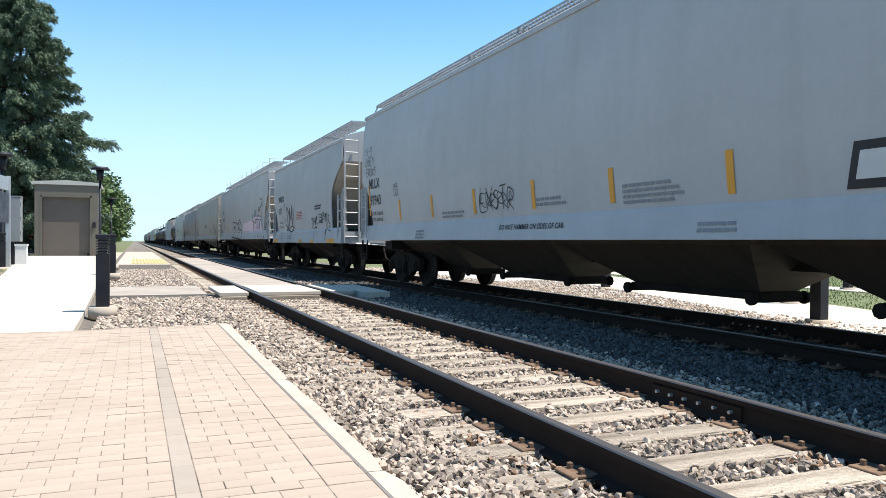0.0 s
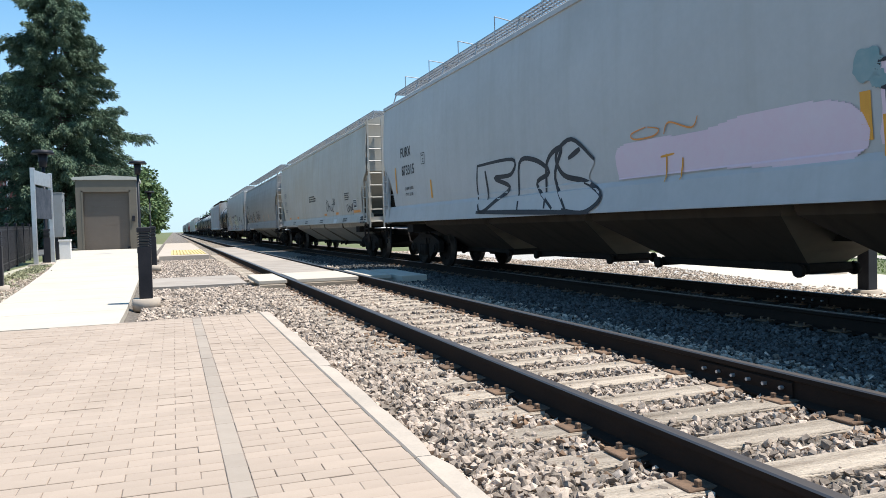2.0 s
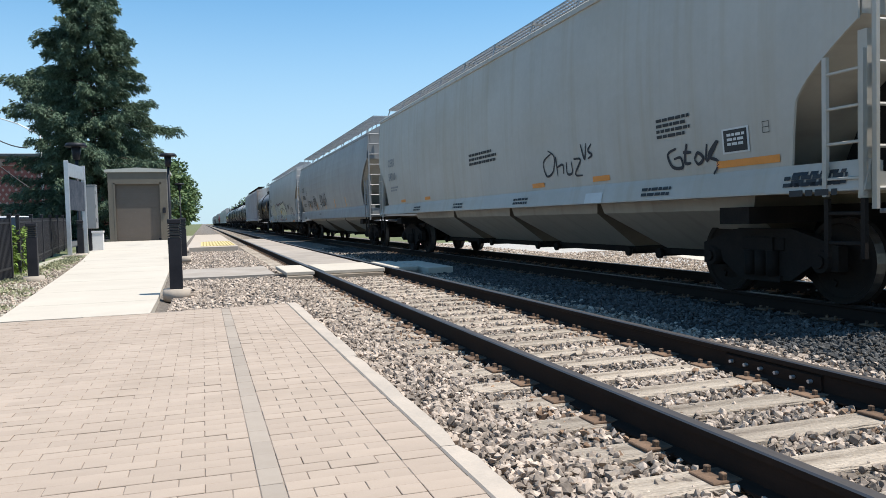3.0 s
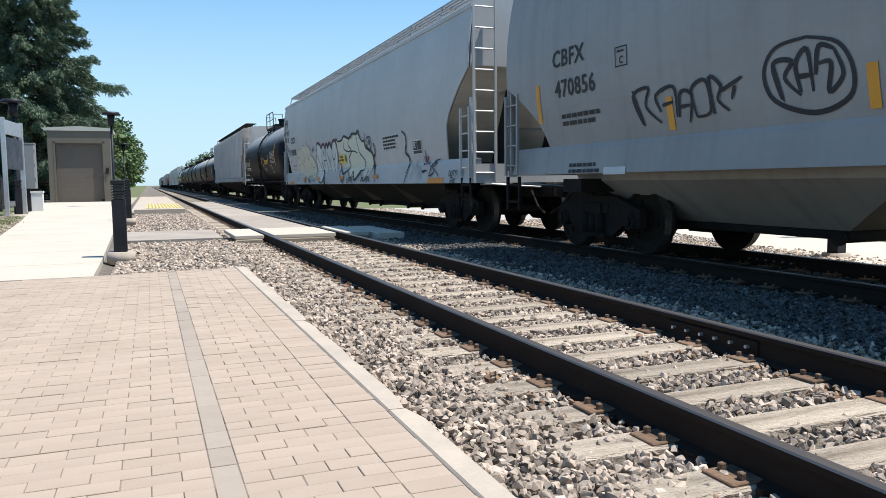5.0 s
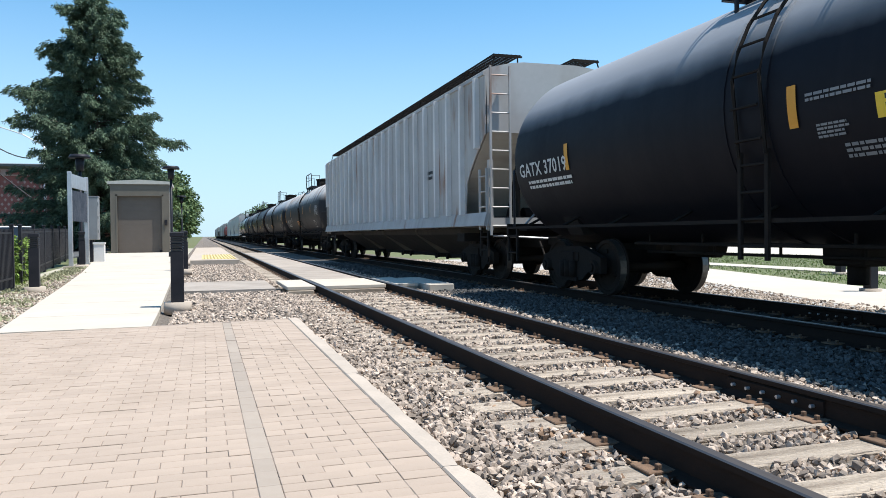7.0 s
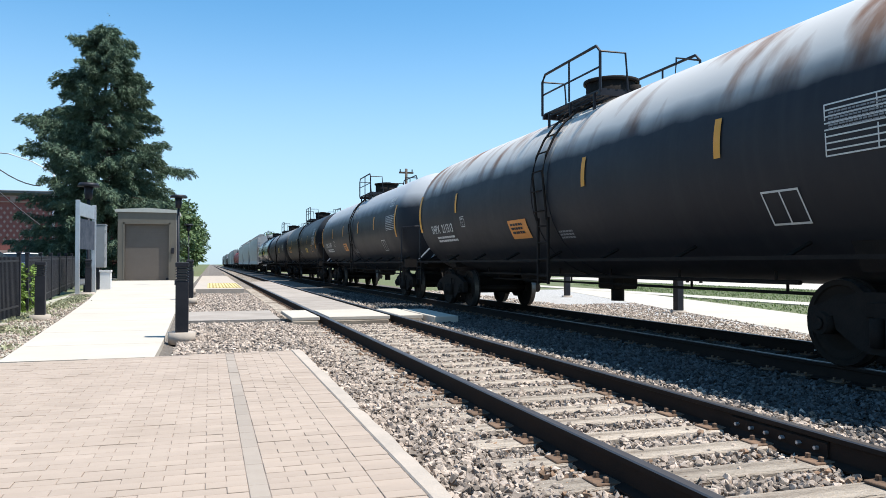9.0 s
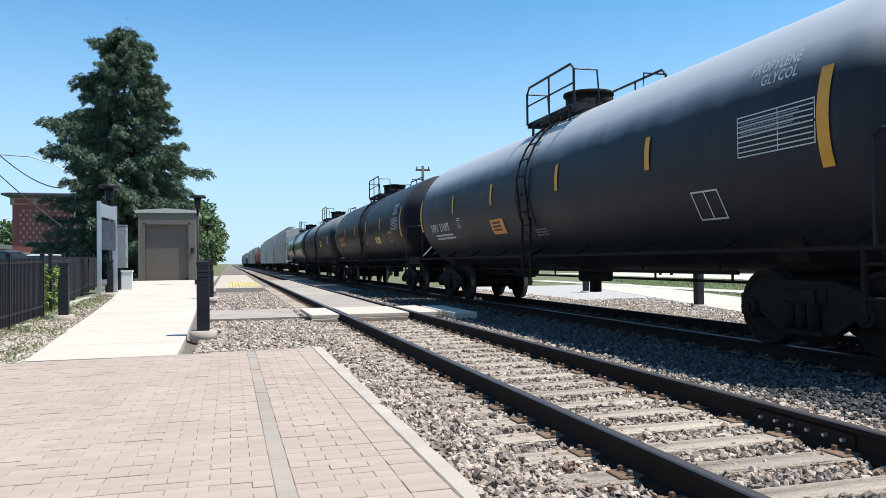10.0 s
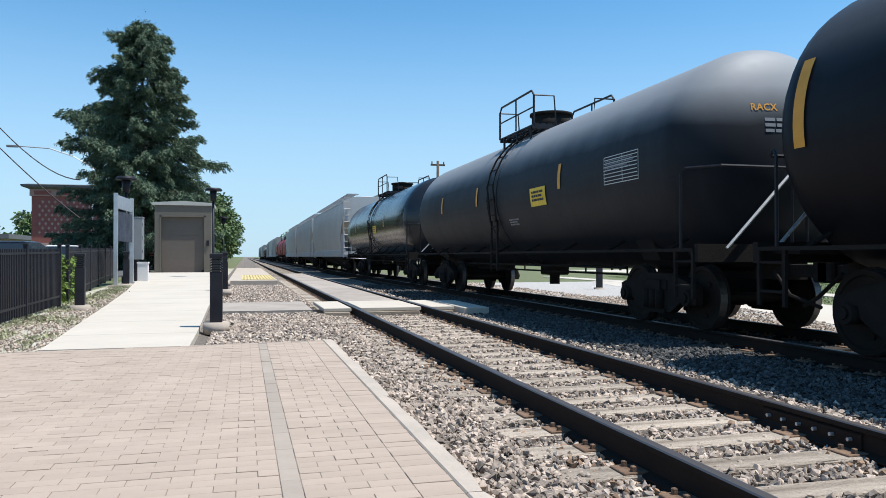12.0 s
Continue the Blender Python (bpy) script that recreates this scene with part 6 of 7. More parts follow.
for u in (-0.12, -3.6, 3.6, -6.2):
    patch(car, "sill_patch", u, u + 0.46, 1.14, 1.24, on_side(SKIN[0], out=0.03), ORANGE_MARK, "orange reflective patch")


def table_mark(car, u, v, w, h, side, mat=WHITE_MARK):
    frame_mark(car, u, v, w, h, side, mat, 7, 0.55, 0.03)
    bars(car, u + w * 0.06, v + h * 0.86, w * 0.85, 7, h * 0.035, side, GREY_MARK)


def tank_marks(car, side, name, u, v, size, mat, orange=None, bars_at=(), table=None, end=None, notice=None, strip=(2.3, 2.76), box_at=None):
    if name:
        lettering(car, name, u, v, size, side, mat)
        bars(car, u + 0.3, v - 0.14, 1.9, 2, 0.05, side, mat)
    for b in bars_at:
        patch(car, "reflective_strip", b, b + 0.12, strip[0], strip[1], side, YELLOW_MARK, "yellow reflective strip", 5)
    if table:
        table_mark(car, *table, side, mat)
    if end is not None:
        patch(car, "reflective_strip", end, end + 0.16, 1.95, 2.95, side, YELLOW_MARK, "yellow reflective strip", 8)
    if notice:
        patch(car, "notice", notice[0], notice[0] + notice[2], notice[1], notice[1] + notice[3], side, notice[4], "stuck-on warning notice", 4)
        bars(car, notice[0] + 0.1, notice[1] + notice[3] * 0.7, notice[2] - 0.2, 3, 0.045, on_side(None, 2.43, 1.6, 0.02), BLACK_MARK)
    if box_at:
        frame_mark(car, box_at[0], box_at[1], 0.55, 0.36, side, mat, 0, 0.5)
    bars(car, u + 7.4, v - 0.25, 0.6, 3, 0.03, side, GREY_MARK)


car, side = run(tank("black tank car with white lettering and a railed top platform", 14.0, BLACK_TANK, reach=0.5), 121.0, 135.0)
bars(car, 0.9, 2.34, 1.0, 2, 0.028, side, GREY_MARK)
bars(car, 1.0, 2.04, 0.42, 4, 0.022, side, GREY_MARK)
tank_marks(car, side, "GATX 37019", -6.12, 2.07, 0.24, WHITE_MARK, bars_at=(-4.28, 0.66, 2.9), table=(3.7, 2.05, 1.2, 0.52), end=5.0, notice=(1.7, 2.02, 0.9, 0.22, NOTICE_YELLOW), strip=(2.06, 2.48), box_at=(3.4, 1.6))
hop = hopper("ribbed pale grey covered hopper with rust streaks, dark roof edge", 21.7, 4.45, RIB_PAINT, 0.0, 1.52, bays=4, ribs=22, roof_rise=0.25, reach=0.9, roof_paint=DARK_PAINT, sill_low=1.2, bay_run=16.5, walk_mat=UNDER)
car, side = run(hop, 136.0, 157.7)
bars(car, 6.0, 2.6, 1.0, 2, 0.08, side, BLACK_MARK)
car, side = run(tank("grey-black tank car with a rust-stained top paled by dust and painted sunlight", 17.4, RUST_TANK, reach=0.8), 159.4, 176.8)
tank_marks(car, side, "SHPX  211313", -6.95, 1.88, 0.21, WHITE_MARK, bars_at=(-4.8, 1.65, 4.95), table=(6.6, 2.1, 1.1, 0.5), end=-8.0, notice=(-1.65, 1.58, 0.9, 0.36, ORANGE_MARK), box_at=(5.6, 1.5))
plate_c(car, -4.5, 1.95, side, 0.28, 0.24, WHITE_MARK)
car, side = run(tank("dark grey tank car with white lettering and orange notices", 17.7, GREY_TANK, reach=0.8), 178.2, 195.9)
tank_marks(car, side, "SHPX  211075", -7.16, 1.9, 0.21, WHITE_MARK, bars_at=(-4.87, -1.9, 1.6, 4.65), table=(6.65, 2.2, 1.2, 0.46), end=7.88, notice=(-2.1, 1.66, 0.82, 0.32, ORANGE_MARK), box_at=(5.6, 1.55))
patch(car, "reflective_strip", -8.25, -8.1, 1.95, 2.9, side, YELLOW_MARK, "", 8)
lettering(car, "PROPYLENE", 6.72, 3.12, 0.13, side, WHITE_MARK, 0.8)
lettering(car, "GLYCOL", 6.95, 2.96, 0.13, side, WHITE_MARK, 0.8)
plate_c(car, -4.6, 1.92, side, 0.28, 0.24, WHITE_MARK)
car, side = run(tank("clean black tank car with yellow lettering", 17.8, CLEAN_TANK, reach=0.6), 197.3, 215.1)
tank_marks(car, side, "UTLX 670454", -6.75, 2.15, 0.21, YELLOW_MARK, bars_at=(-4.9, -1.7, 1.2, 4.3), end=7.9, notice=(3.25, 1.8, 0.9, 0.24, NOTICE_YELLOW), box_at=(5.9, 1.8))
patch(car, "reflective_strip", -8.1, -7.94, 2.19, 3.12, side, YELLOW_MARK, "", 8)
table_mark(car, 6.5, 2.2, 1.1, 0.42, side)
lettering(car, "DI-PROPYLENE", 6.6, 3.0, 0.11, side, WHITE_MARK, 0.8)
lettering(car, "GLYCOL", 6.8, 2.86, 0.11, side, WHITE_MARK, 0.8)
lettering(car, "LOW ODOR", 6.7, 2.72, 0.11, side, WHITE_MARK, 0.8)
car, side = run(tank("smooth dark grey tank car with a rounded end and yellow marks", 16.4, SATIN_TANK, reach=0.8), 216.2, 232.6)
tank_marks(car, side, None, -6.4, 2.1, 0.22, YELLOW_MARK, bars_at=(-4.6, -1.2, 3.9), notice=(2.5, 2.06, 0.8, 0.36, NOTICE_YELLOW))
table_mark(car, 5.75, 2.2, 1.1, 0.44, side)


def on_head(y0, depth, centre=2.43, radius=1.6):
    """Maps (u across, v up) on the domed end that faces the station's near side."""
    def place(u, v):
        r = min(0.999, math.hypot(u, v - centre) / radius)
        return (u, y0 - (depth + 0.004) * math.sqrt(1 - r * r), v)
    return place


dome = on_head(-(8.2 - 0.12 - 0.62), 0.72)
lettering(car, "RACX", -0.60, 3.03, 0.10, dome, YELLOW_MARK)
bars(car, 0.0, 3.03, 0.45, 1, 0.10, dome, YELLOW_MARK)
bars(car, -0.42, 2.88, 0.8, 3, 0.045, dome, GREY_MARK)
car, side = run(tank("glossy black tank car that mirrors the sunlit ballast", 16.6, GLOSS_TANK, reach=0.8), 234.0, 250.6)
tank_marks(car, side, None, -6.4, 2.1, 0.22, WHITE_MARK, bars_at=(-4.6, 3.6), notice=(1.0, 2.1, 0.8, 0.32, NOTICE_YELLOW))

# the long tail of the train, far down the line
ends = 252.3
white_hop = hopper("white covered hopper near the tail of the train", 20.2, 4.35, WHITE_PAINT, 0.1, bays=3, reach=0.8)[0]
tail_tank = tank("dark tank car near the tail of the train", 15.6, GREY_TANK, reach=0.8)[0]
red_tank = tank("red tank car near the tail of the train", 15.6, RED_PAINT, reach=0.8)[0]
grey_hop = hopper("grey covered hopper near the tail of the train", 18.6, 4.3, DARK_PAINT, 0.08, bays=3, reach=0.8)[0]
first = dict()
for kind, length in ((white_hop, 20.2), (white_hop, 20.2), (white_hop, 20.2), (red_tank, 15.6), (red_tank, 15.6), (grey_hop, 18.6), (white_hop, 20.2), (grey_hop, 18.6), (tail_tank, 15.6), (tail_tank, 15.6), (grey_hop, 18.6), (white_hop, 20.2), (tail_tank, 15.6), (grey_hop, 18.6)):
    if kind in first:
        o = copy_thing(kind, pose(T2, ends + length / 2, 0))
        for b in o.children:
            if b.name.startswith("bogie"):
                SPINNERS.extend((w, w.matrix_basis.translation.y) for w in b.children if w.name.startswith("wheelset"))
    else:
        o = kind
        first[kind] = 1
    TRAIN.append((o, ends + length / 2))
    ends += length + 1.7


def motions():
    times = [k * 0.5 for k in range(25)]
    for o, s in TRAIN:
        walk(o, [(t, pose(T2, s - SPEED * t, 0)) for t in times])
    turn = math.degrees(SPEED / 30 / 0.457)
    rows = {}
    for w, y in SPINNERS:
        if y not in rows:
            rows[y] = [(k / 30, pose(0, y, 0.457, k * turn, 0, 0)) for k in range(361)]
        walk(w, rows[y])


# ---- station side: bollards, fence, shed, lamps ----
def bollard_at():
    b = thing("bollard", "square black louvred light bollard on a concrete foot", "bollard", group="path bollards")
    bm = bmesh.new()
    tube(bm, [(0, 0, -0.12), (0, 0, 0.05)], 0.19, 16)
    part("foot", bm, KERB, b, "concrete foot")
    bm = bmesh.new()
    box(bm, -0.09, 0.09, -0.09, 0.09, 0.05, 0.80, 0.008)
    part("post", bm, BLACK_METAL, b)
    for k in range(5):
        bm = bmesh.new()
        z = 0.815 + k * 0.038
        loft(bm, [[(-a, -a, zz), (a, -a, zz), (a, a, zz), (-a, a, zz)] for a, zz in ((0.09, z), (0.095, z + 0.006), (0.07, z + 0.022))])
        part("louvre", bm, BLACK_METAL, b)
    bm = bmesh.new()
    box(bm, -0.06, 0.06, -0.06, 0.06, 0.79, 1.0)
    part("lens", bm, GLASS, b)
    bm = bmesh.new()
    box(bm, -0.094, 0.094, -0.094, 0.094, 1.0, 1.075, 0.012)
    part("cap", bm, BLACK_METAL, b)
    return b


first_bollard = bollard_at()
first_bollard.matrix_basis = pose(-2.64, 11.74, 0.03)
for x, y, z, r in ((-5.38, 16.25, 0.05, 4), (-2.77, 21.7, level(21.7), -2), (-5.86, 25.7, level(25.7), 3), (-2.9, 27.0, level(27), 0), (6.95, 8.05, -0.1, 3), (9.5, 10.95, -0.1, 0), (8.62, 15.85, -0.1, 2), (9.95, 24.5, -0.1, 0), (13.5, 15.6, -0.1, 4), (6.6, 5.6, -0.1, 0), (14.6, 13.9, -0.1, 0)):
    copy_thing(first_bollard, pose(x, y, z, 0, 0, r))


def fence(y0, y1, x0, x1, panels):
    f = thing("metal_fence", "black metal picket fence along the footpath", "fence", group="fences")
    n = panels
    for k in range(n + 1):
        t = k / n
        x, y = x0 + (x1 - x0) * t, y0 + (y1 - y0) * t
        bm = bmesh.new()
        g = level(y) - 0.05
        box(bm, x - 0.035, x + 0.035, y - 0.035, y + 0.035, g, g + 1.28, 0.004)
        box(bm, x - 0.045, x + 0.045, y - 0.045, y + 0.045, g + 1.28, g + 1.32, 0.01)
        part("post", bm, BLACK_METAL, f)
        if k == n:
            break
        xa, ya = x0 + (x1 - x0) * (k + 1) / n, y0 + (y1 - y0) * (k + 1) / n
        for h in (0.22, 1.12):
            bm = bmesh.new()
            loft(bm, [[(xx - 0.018, yy, level(yy) + h - 0.05), (xx + 0.018, yy, level(yy) + h - 0.05), (xx + 0.018, yy, level(yy) + h - 0.01), (xx - 0.018, yy, level(yy) + h - 0.01)] for xx, yy in ((x, y + 0.03), (xa, ya - 0.03))])
            part("rail", bm, BLACK_METAL, f)
        count = max(2, int((ya - y) / 0.095))
        for j in range(1, count):
            s = j / count
            xx, yy = x + (xa - x) * s, y + (ya - y) * s
            g = level(yy) - 0.05
            o = new("picket", PICKET)
            o.parent = f
            o.matrix_basis = pose(xx, yy, g)
    return f


pk = bmesh.new()
box(pk, -0.017, 0.017, -0.017, 0.017, 0.06, 1.22, 0.002)
PICKET = finish(pk, "picket", BLACK_METAL)
fence(4.6, 17.0, -5.9, -5.92, 5)
fence(18.6, 33.5, -6.1, -7.4, 6)


def shed():
    s = thing("utility_shed", "small olive taupe shed with a closed roller door", "shed", pose(-5.47, 43.28, 0.2))
    W, H, D = 1.46, 3.65, 3.4
    bm = bmesh.new()
    t = 0.12
    deep = 0.24
    box(bm, -W, -1.13, 0, deep, -0.3, H)
    box(bm, 1.10, W, 0, deep, -0.3, H)
    box(bm, -1.13, 1.10, 0, deep, 3.02, H)
    box(bm, -W, -W + t, deep, D, -0.3, H)
    box(bm, W - t, W, deep, D, -0.3, H)
    box(bm, -W + t, W - t, D - t, D, -0.3, H)
    part("wall", bm, SHED_WALL, s)
    bm = bmesh.new()
    prism(bm, [(-W - 0.14, H), (W + 0.14, H), (W + 0.14, H + 0.14), (0, H + 0.24), (-W - 0.14, H + 0.14)], 1, -0.06, D + 0.15)
    part("roof", bm, SHED_ROOF, s, "pale overhanging roof edge")
    d = new("roller_door")
    d.parent = s
    for k in range(12):
        bm = bmesh.new()
        z = 0.0 + k * 0.252
        box(bm, -1.12, 1.09, 0.19, 0.23, z + 0.0008, z + 0.2512, 0.002)
        part("slat", bm, SHED_DOOR, d)
    for x0, x1 in ((-1.2, -1.12), (1.09, 1.17)):
        bm = bmesh.new()
        box(bm, x0, x1, -0.015, 0.05, 0, 3.1)
        part("door_trim", bm, SHED_WALL, s)
    bm = bmesh.new()
    box(bm, -1.2, 1.17, -0.015, 0.05, 3.02, 3.1)
    part("door_trim", bm, SHED_WALL, s)
    bm = bmesh.new()
    box(bm, 1.22, 1.36, -0.09, 0, 1.45, 1.75, 0.01)
    part("switch_box", bm, BLACK_METAL, s)
    bm = bmesh.new()
    box(bm, 0.95, 1.09, 0.12, 0.19, 0.0, 0.12, 0.01)
    part("door_stop", bm, BLACK_METAL, s)


shed()


def lamp_post(x, y, h, lean=0):
    l = thing("lamp_post", "slim black lamp post with a flat-topped lantern", "lamp post", pose(x, y, level(y)), group="lamp posts")
    bm = bmesh.new()
    tube(bm, [(0, 0, 0), (0, 0, 0.15), (0, 0, h - 0.55)], 0.065, 10, True, 0.05)
    part("pole", bm, BLACK_METAL, l)
    bm = bmesh.new()
    tube(bm, [(0, 0, -0.05), (0, 0, 0.2)], 0.14, 10)
    part("base", bm, BLACK_METAL, l)
    bm = bmesh.new()
    tube(bm, [(0, 0, h - 0.55), (0, 0, h - 0.12)], 0.11, 10, True, 0.15)
    part("lantern", bm, BLACK_METAL, l)
    bm = bmesh.new()
    tube(bm, [(0, 0, h - 0.12), (0, 0, h - 0.05), (0, 0, h)], 0.36, 14, True, 0.30)
    part("cap", bm, BLACK_METAL, l)


lamp_post(-3.53, 33.6, 3.78)
lamp_post(-6.2, 28.0, 3.65)
lamp_post(-3.75, 58.0, 3.8)


def sign_frame():
    s = thing("platform_sign", "aluminium two-post sign frame with a dark panel", "sign")
    a, b = (-6.13, 25.4), (-5.98, 27.7)
    for x, y in (a, b):
        bm = bmesh.new()
        box(bm, x - 0.06, x + 0.06, y - 0.06, y + 0.06, level(y) - 0.1, 3.05, 0.008)
        part("post", bm, ALU, s)
    bm = bmesh.new()
    prism(bm, [(a[0] - 0.03, a[1] + 0.06), (a[0] + 0.03, a[1] + 0.06), (b[0] + 0.03, b[1] - 0.06), (b[0] - 0.03, b[1] - 0.06)], 2, 2.58, 3.0)
    part("header_panel", bm, ALU, s, "pale blank header panel")
    bm = bmesh.new()
    prism(bm, [(a[0] - 0.02, a[1] + 0.06), (a[0] + 0.02, a[1] + 0.06), (b[0] + 0.02, b[1] - 0.06), (b[0] - 0.02, b[1] - 0.06)], 2, 1.55, 2.5)
    part("map_panel", bm, PANEL, s, "dark glazed panel")
    bm = bmesh.new()
    box(bm, a[0] - 0.2, b[0] + 0.2, a[1] - 0.2, a[1] + 0.2, level(a[1]) - 0.1, level(a[1]) + 0.02)
    part("footing", bm, KERB, s)


sign_frame()
bm = bmesh.new()
box(bm, -0.24, 0.24, -0.3, 0.3, 0.75, 2.3, 0.02)
box(bm, -0.25, 0.25, -0.31, 0.31, 2.3, 2.34)
for h in (1.0, 1.5, 2.0):
    tube(bm, [(0.25, -0.28, h), (0.25, -0.28, h + 0.12)], 0.02, 6)
cab = thing("electric_cabinet", "grey electrical cabinet on a frame beside the path", "cabinet", pose(-6.15, 30.2, level(30.2)))
part("body", bm, CABINET, cab)
bm = bmesh.new()
for y in (-0.2, 0.2):
    box(bm, -0.05, 0.05, y - 0.04, y + 0.04, -0.1, 0.75)
part("stand", bm, BLACK_METAL, cab)
bm = bmesh.new()
prism(bm, [(-0.17, -0.17), (0.17, -0.17), (0.17, 0.17), (-0.17, 0.17)], 2, -0.1, 0.62)
prism(bm, [(-0.19, -0.19), (0.19, -0.19), (0.19, 0.19), (-0.19, 0.19)], 2, 0.62, 0.68)
solo("utility_pedestal", bm, WHITE_WALL, "small white utility pedestal beside the cabinet", "pedestal", m=pose(-5.75, 28.9, level(29)))


# ---- plants ----
def leaf_mesh(name, pos, way, size, width, mat, rng, droop=0.3):
    """Many small pointed leaves, each two triangles, from arrays of places and directions."""
    n = len(pos)
    way = way / np.maximum(np.linalg.norm(way, axis=1)[:, None], 1e-6)
    side = np.cross(way, rng.normal(size=(n, 3)))
    side /= np.maximum(np.linalg.norm(side, axis=1)[:, None], 1e-6)
    L = (size * rng.uniform(0.6, 1.35, n))[:, None]
    wd = L * width
    p1, p2, p3 = pos + way * L * 0.45 + side * wd / 2, pos + way * L, pos + way * L * 0.45 - side * wd / 2
    p2 = p2 - np.array([0, 0, 1]) * L * droop
    v = np.stack([pos, p1, p2, p3], 1).reshape(-1, 3)
    f = (np.arange(n)[:, None] * 4 + np.array([0, 1, 2, 3])).reshape(-1)
    me = bpy.data.meshes.new(name)
    me.vertices.add(len(v))
    me.vertices.foreach_set("co", v.astype(np.float32).ravel())
    me.loops.add(len(f))
    me.loops.foreach_set("vertex_index", f.astype(np.int32))
    me.polygons.add(n)
    me.polygons.foreach_set("loop_start", np.arange(0, 4 * n, 4, dtype=np.int32))
    me.update()
    me.shade_flat()
    me.materials.append(mat)
    return me


def spruce(x, y, height, spread, seed):
    t = thing("spruce_tree", "tall dark green spruce with drooping layered branches", "tree", pose(x, y, 0.15))
    gen, rng = np.random.default_rng(seed), random.Random(seed)
    bm = bmesh.new()
    tube(bm, [(0, 0, -0.2), (0.05, 0, height * 0.3), (-0.04, 0.05, height * 0.65), (0, 0, height * 0.97)], 0.30, 10, True, 0.03)
    part("trunk", bm, BARK, t)
    P, D = [], []
    limbs = bmesh.new()
    count = 250
    for k in range(count):
        h = ((k + 0.5) / count) ** 1.08
        z = 0.6 + (height - 0.75) * h
        az = k * 2.39996 + rng.uniform(-0.5, 0.5)
        dx, dy = math.cos(az), math.sin(az)
        lobes = 0.94 + 0.20 * math.sin(2 * az + z * 0.7 + 1.2) + 0.18 * math.sin(5 * az - z * 1.7)
        taper = (1 - h) ** 0.47 * (1 - 0.16 * (1 - h) ** 3)
        r = spread * (taper + 0.035) * lobes * rng.choice((0.6, 0.78, 0.9, 1.0, 1.14)) * (1.0 + 0.10 * math.cos(az - 2.6))
        sag = rng.uniform(0.30, 0.48)
        pts = []
        for q in (0, 0.2, 0.4, 0.6, 0.8, 1.0):
            pts.append((dx * r * q, dy * r * q, z + r * (0.16 * q - sag * q * q + 0.22 * q ** 4)))
        tube(limbs, pts, 0.055 * (1 - h) + 0.012, 4, False, 0.006)
        arr = np.array(pts)
        # branchlets hang from the limb in separate fingers, each thick with needles
        fingers = int(7 + 15 * r / spread)
        for j in range(fingers):
            q = 0.22 + 0.78 * (j + rng.random()) / fingers
            i = min(int(q * 5), 4)
            f = q * 5 - i
            at = arr[i] * (1 - f) + arr[min(i + 1, 5)] * f
            turn = rng.choice((-1, 1)) * rng.uniform(0.15, 1.1) * (1.1 - 0.7 * q)
            way = np.array([dx * math.cos(turn) - dy * math.sin(turn), dx * math.sin(turn) + dy * math.cos(turn), rng.uniform(-0.75, -0.1)])
            long = (0.28 + 0.20 * r * (1.1 - q)) * rng.uniform(0.7, 1.3)
            n = int(52 + 66 * long)
            along = gen.random((n, 1)) ** 0.8
            thick = 0.15 * (1 - 0.55 * along) + 0.02
            pos = at + way * long * along + np.array([0, 0, -0.25]) * long * along ** 2 + gen.normal(0, 1, (n, 3)) * thick * np.array([0.75, 0.75, 0.6])
            P.append(pos)
            D.append(way + gen.normal(0, 0.55, (n, 3)))
    # the leader
    P.append(np.array([[0, 0, height - 0.5]]) + gen.normal(0, 1, (160, 3)) * np.array([0.10, 0.10, 0.35]))
    D.append(gen.normal(0, 0.5, (160, 3)) + np.array([0, 0, 0.8]))
    me = finish(limbs, "limb_work", BARK)
    part("limb_work", me, None, t, kind="stuff")
    part("crown", leaf_mesh("crown", np.concatenate(P), np.concatenate(D), 0.20, 0.30, NEEDLE, gen, 0.15), None, t)


spruce(-8.75, 53.0, 16.4, 5.35, 7)


def broadleaf(x, y, height, spread, seed, leaves=5200, mat=LEAF, size=0.34, name="broadleaf_tree", label="leafy green deciduous tree beyond the shed", z0=0.1):
    t = thing(name, label, "tree", pose(x, y, z0), group="deciduous trees")
    gen, rng = np.random.default_rng(seed), random.Random(seed)
    bm = bmesh.new()
    tube(bm, [(0, 0, -0.3), (0.05, 0, height * 0.25), (0, 0.08, height * 0.6)], 0.22, 8, True, 0.08)
    for k in range(6):
        a = k * 1.05 + rng.uniform(-0.2, 0.2)
        tube(bm, [(0, 0, height * (0.25 + 0.04 * k)), (math.cos(a) * spread * 0.35, math.sin(a) * spread * 0.35, height * (0.45 + 0.05 * k)), (math.cos(a) * spread * 0.6, math.sin(a) * spread * 0.6, height * (0.6 + 0.05 * k))], 0.09, 5, True, 0.02)
    part("trunk", bm, BARK, t)
    P, D = [], []
    clumps = 34
    for k in range(clumps):
        a, h = rng.uniform(0, 6.283), rng.uniform(0.25, 0.95)
        r = spread * math.sqrt(max(0.05, 1 - ((h - 0.55) / 0.48) ** 2)) * rng.uniform(0.35, 0.9)
        c = np.array([math.cos(a) * r, math.sin(a) * r, height * h])
        n = leaves // clumps
        d = gen.normal(size=(n, 3))
        d /= np.linalg.norm(d, axis=1)[:, None]
        rad = spread * rng.uniform(0.22, 0.36)
        P.append(c + d * rad * gen.uniform(0.55, 1.05, (n, 1)) * np.array([1, 1, 0.75]))
        D.append(d + gen.normal(0, 0.6, (n, 3)))
    part("crown", leaf_mesh("crown", np.concatenate(P), np.concatenate(D), size, 0.6, mat, gen, 0.15), None, t)


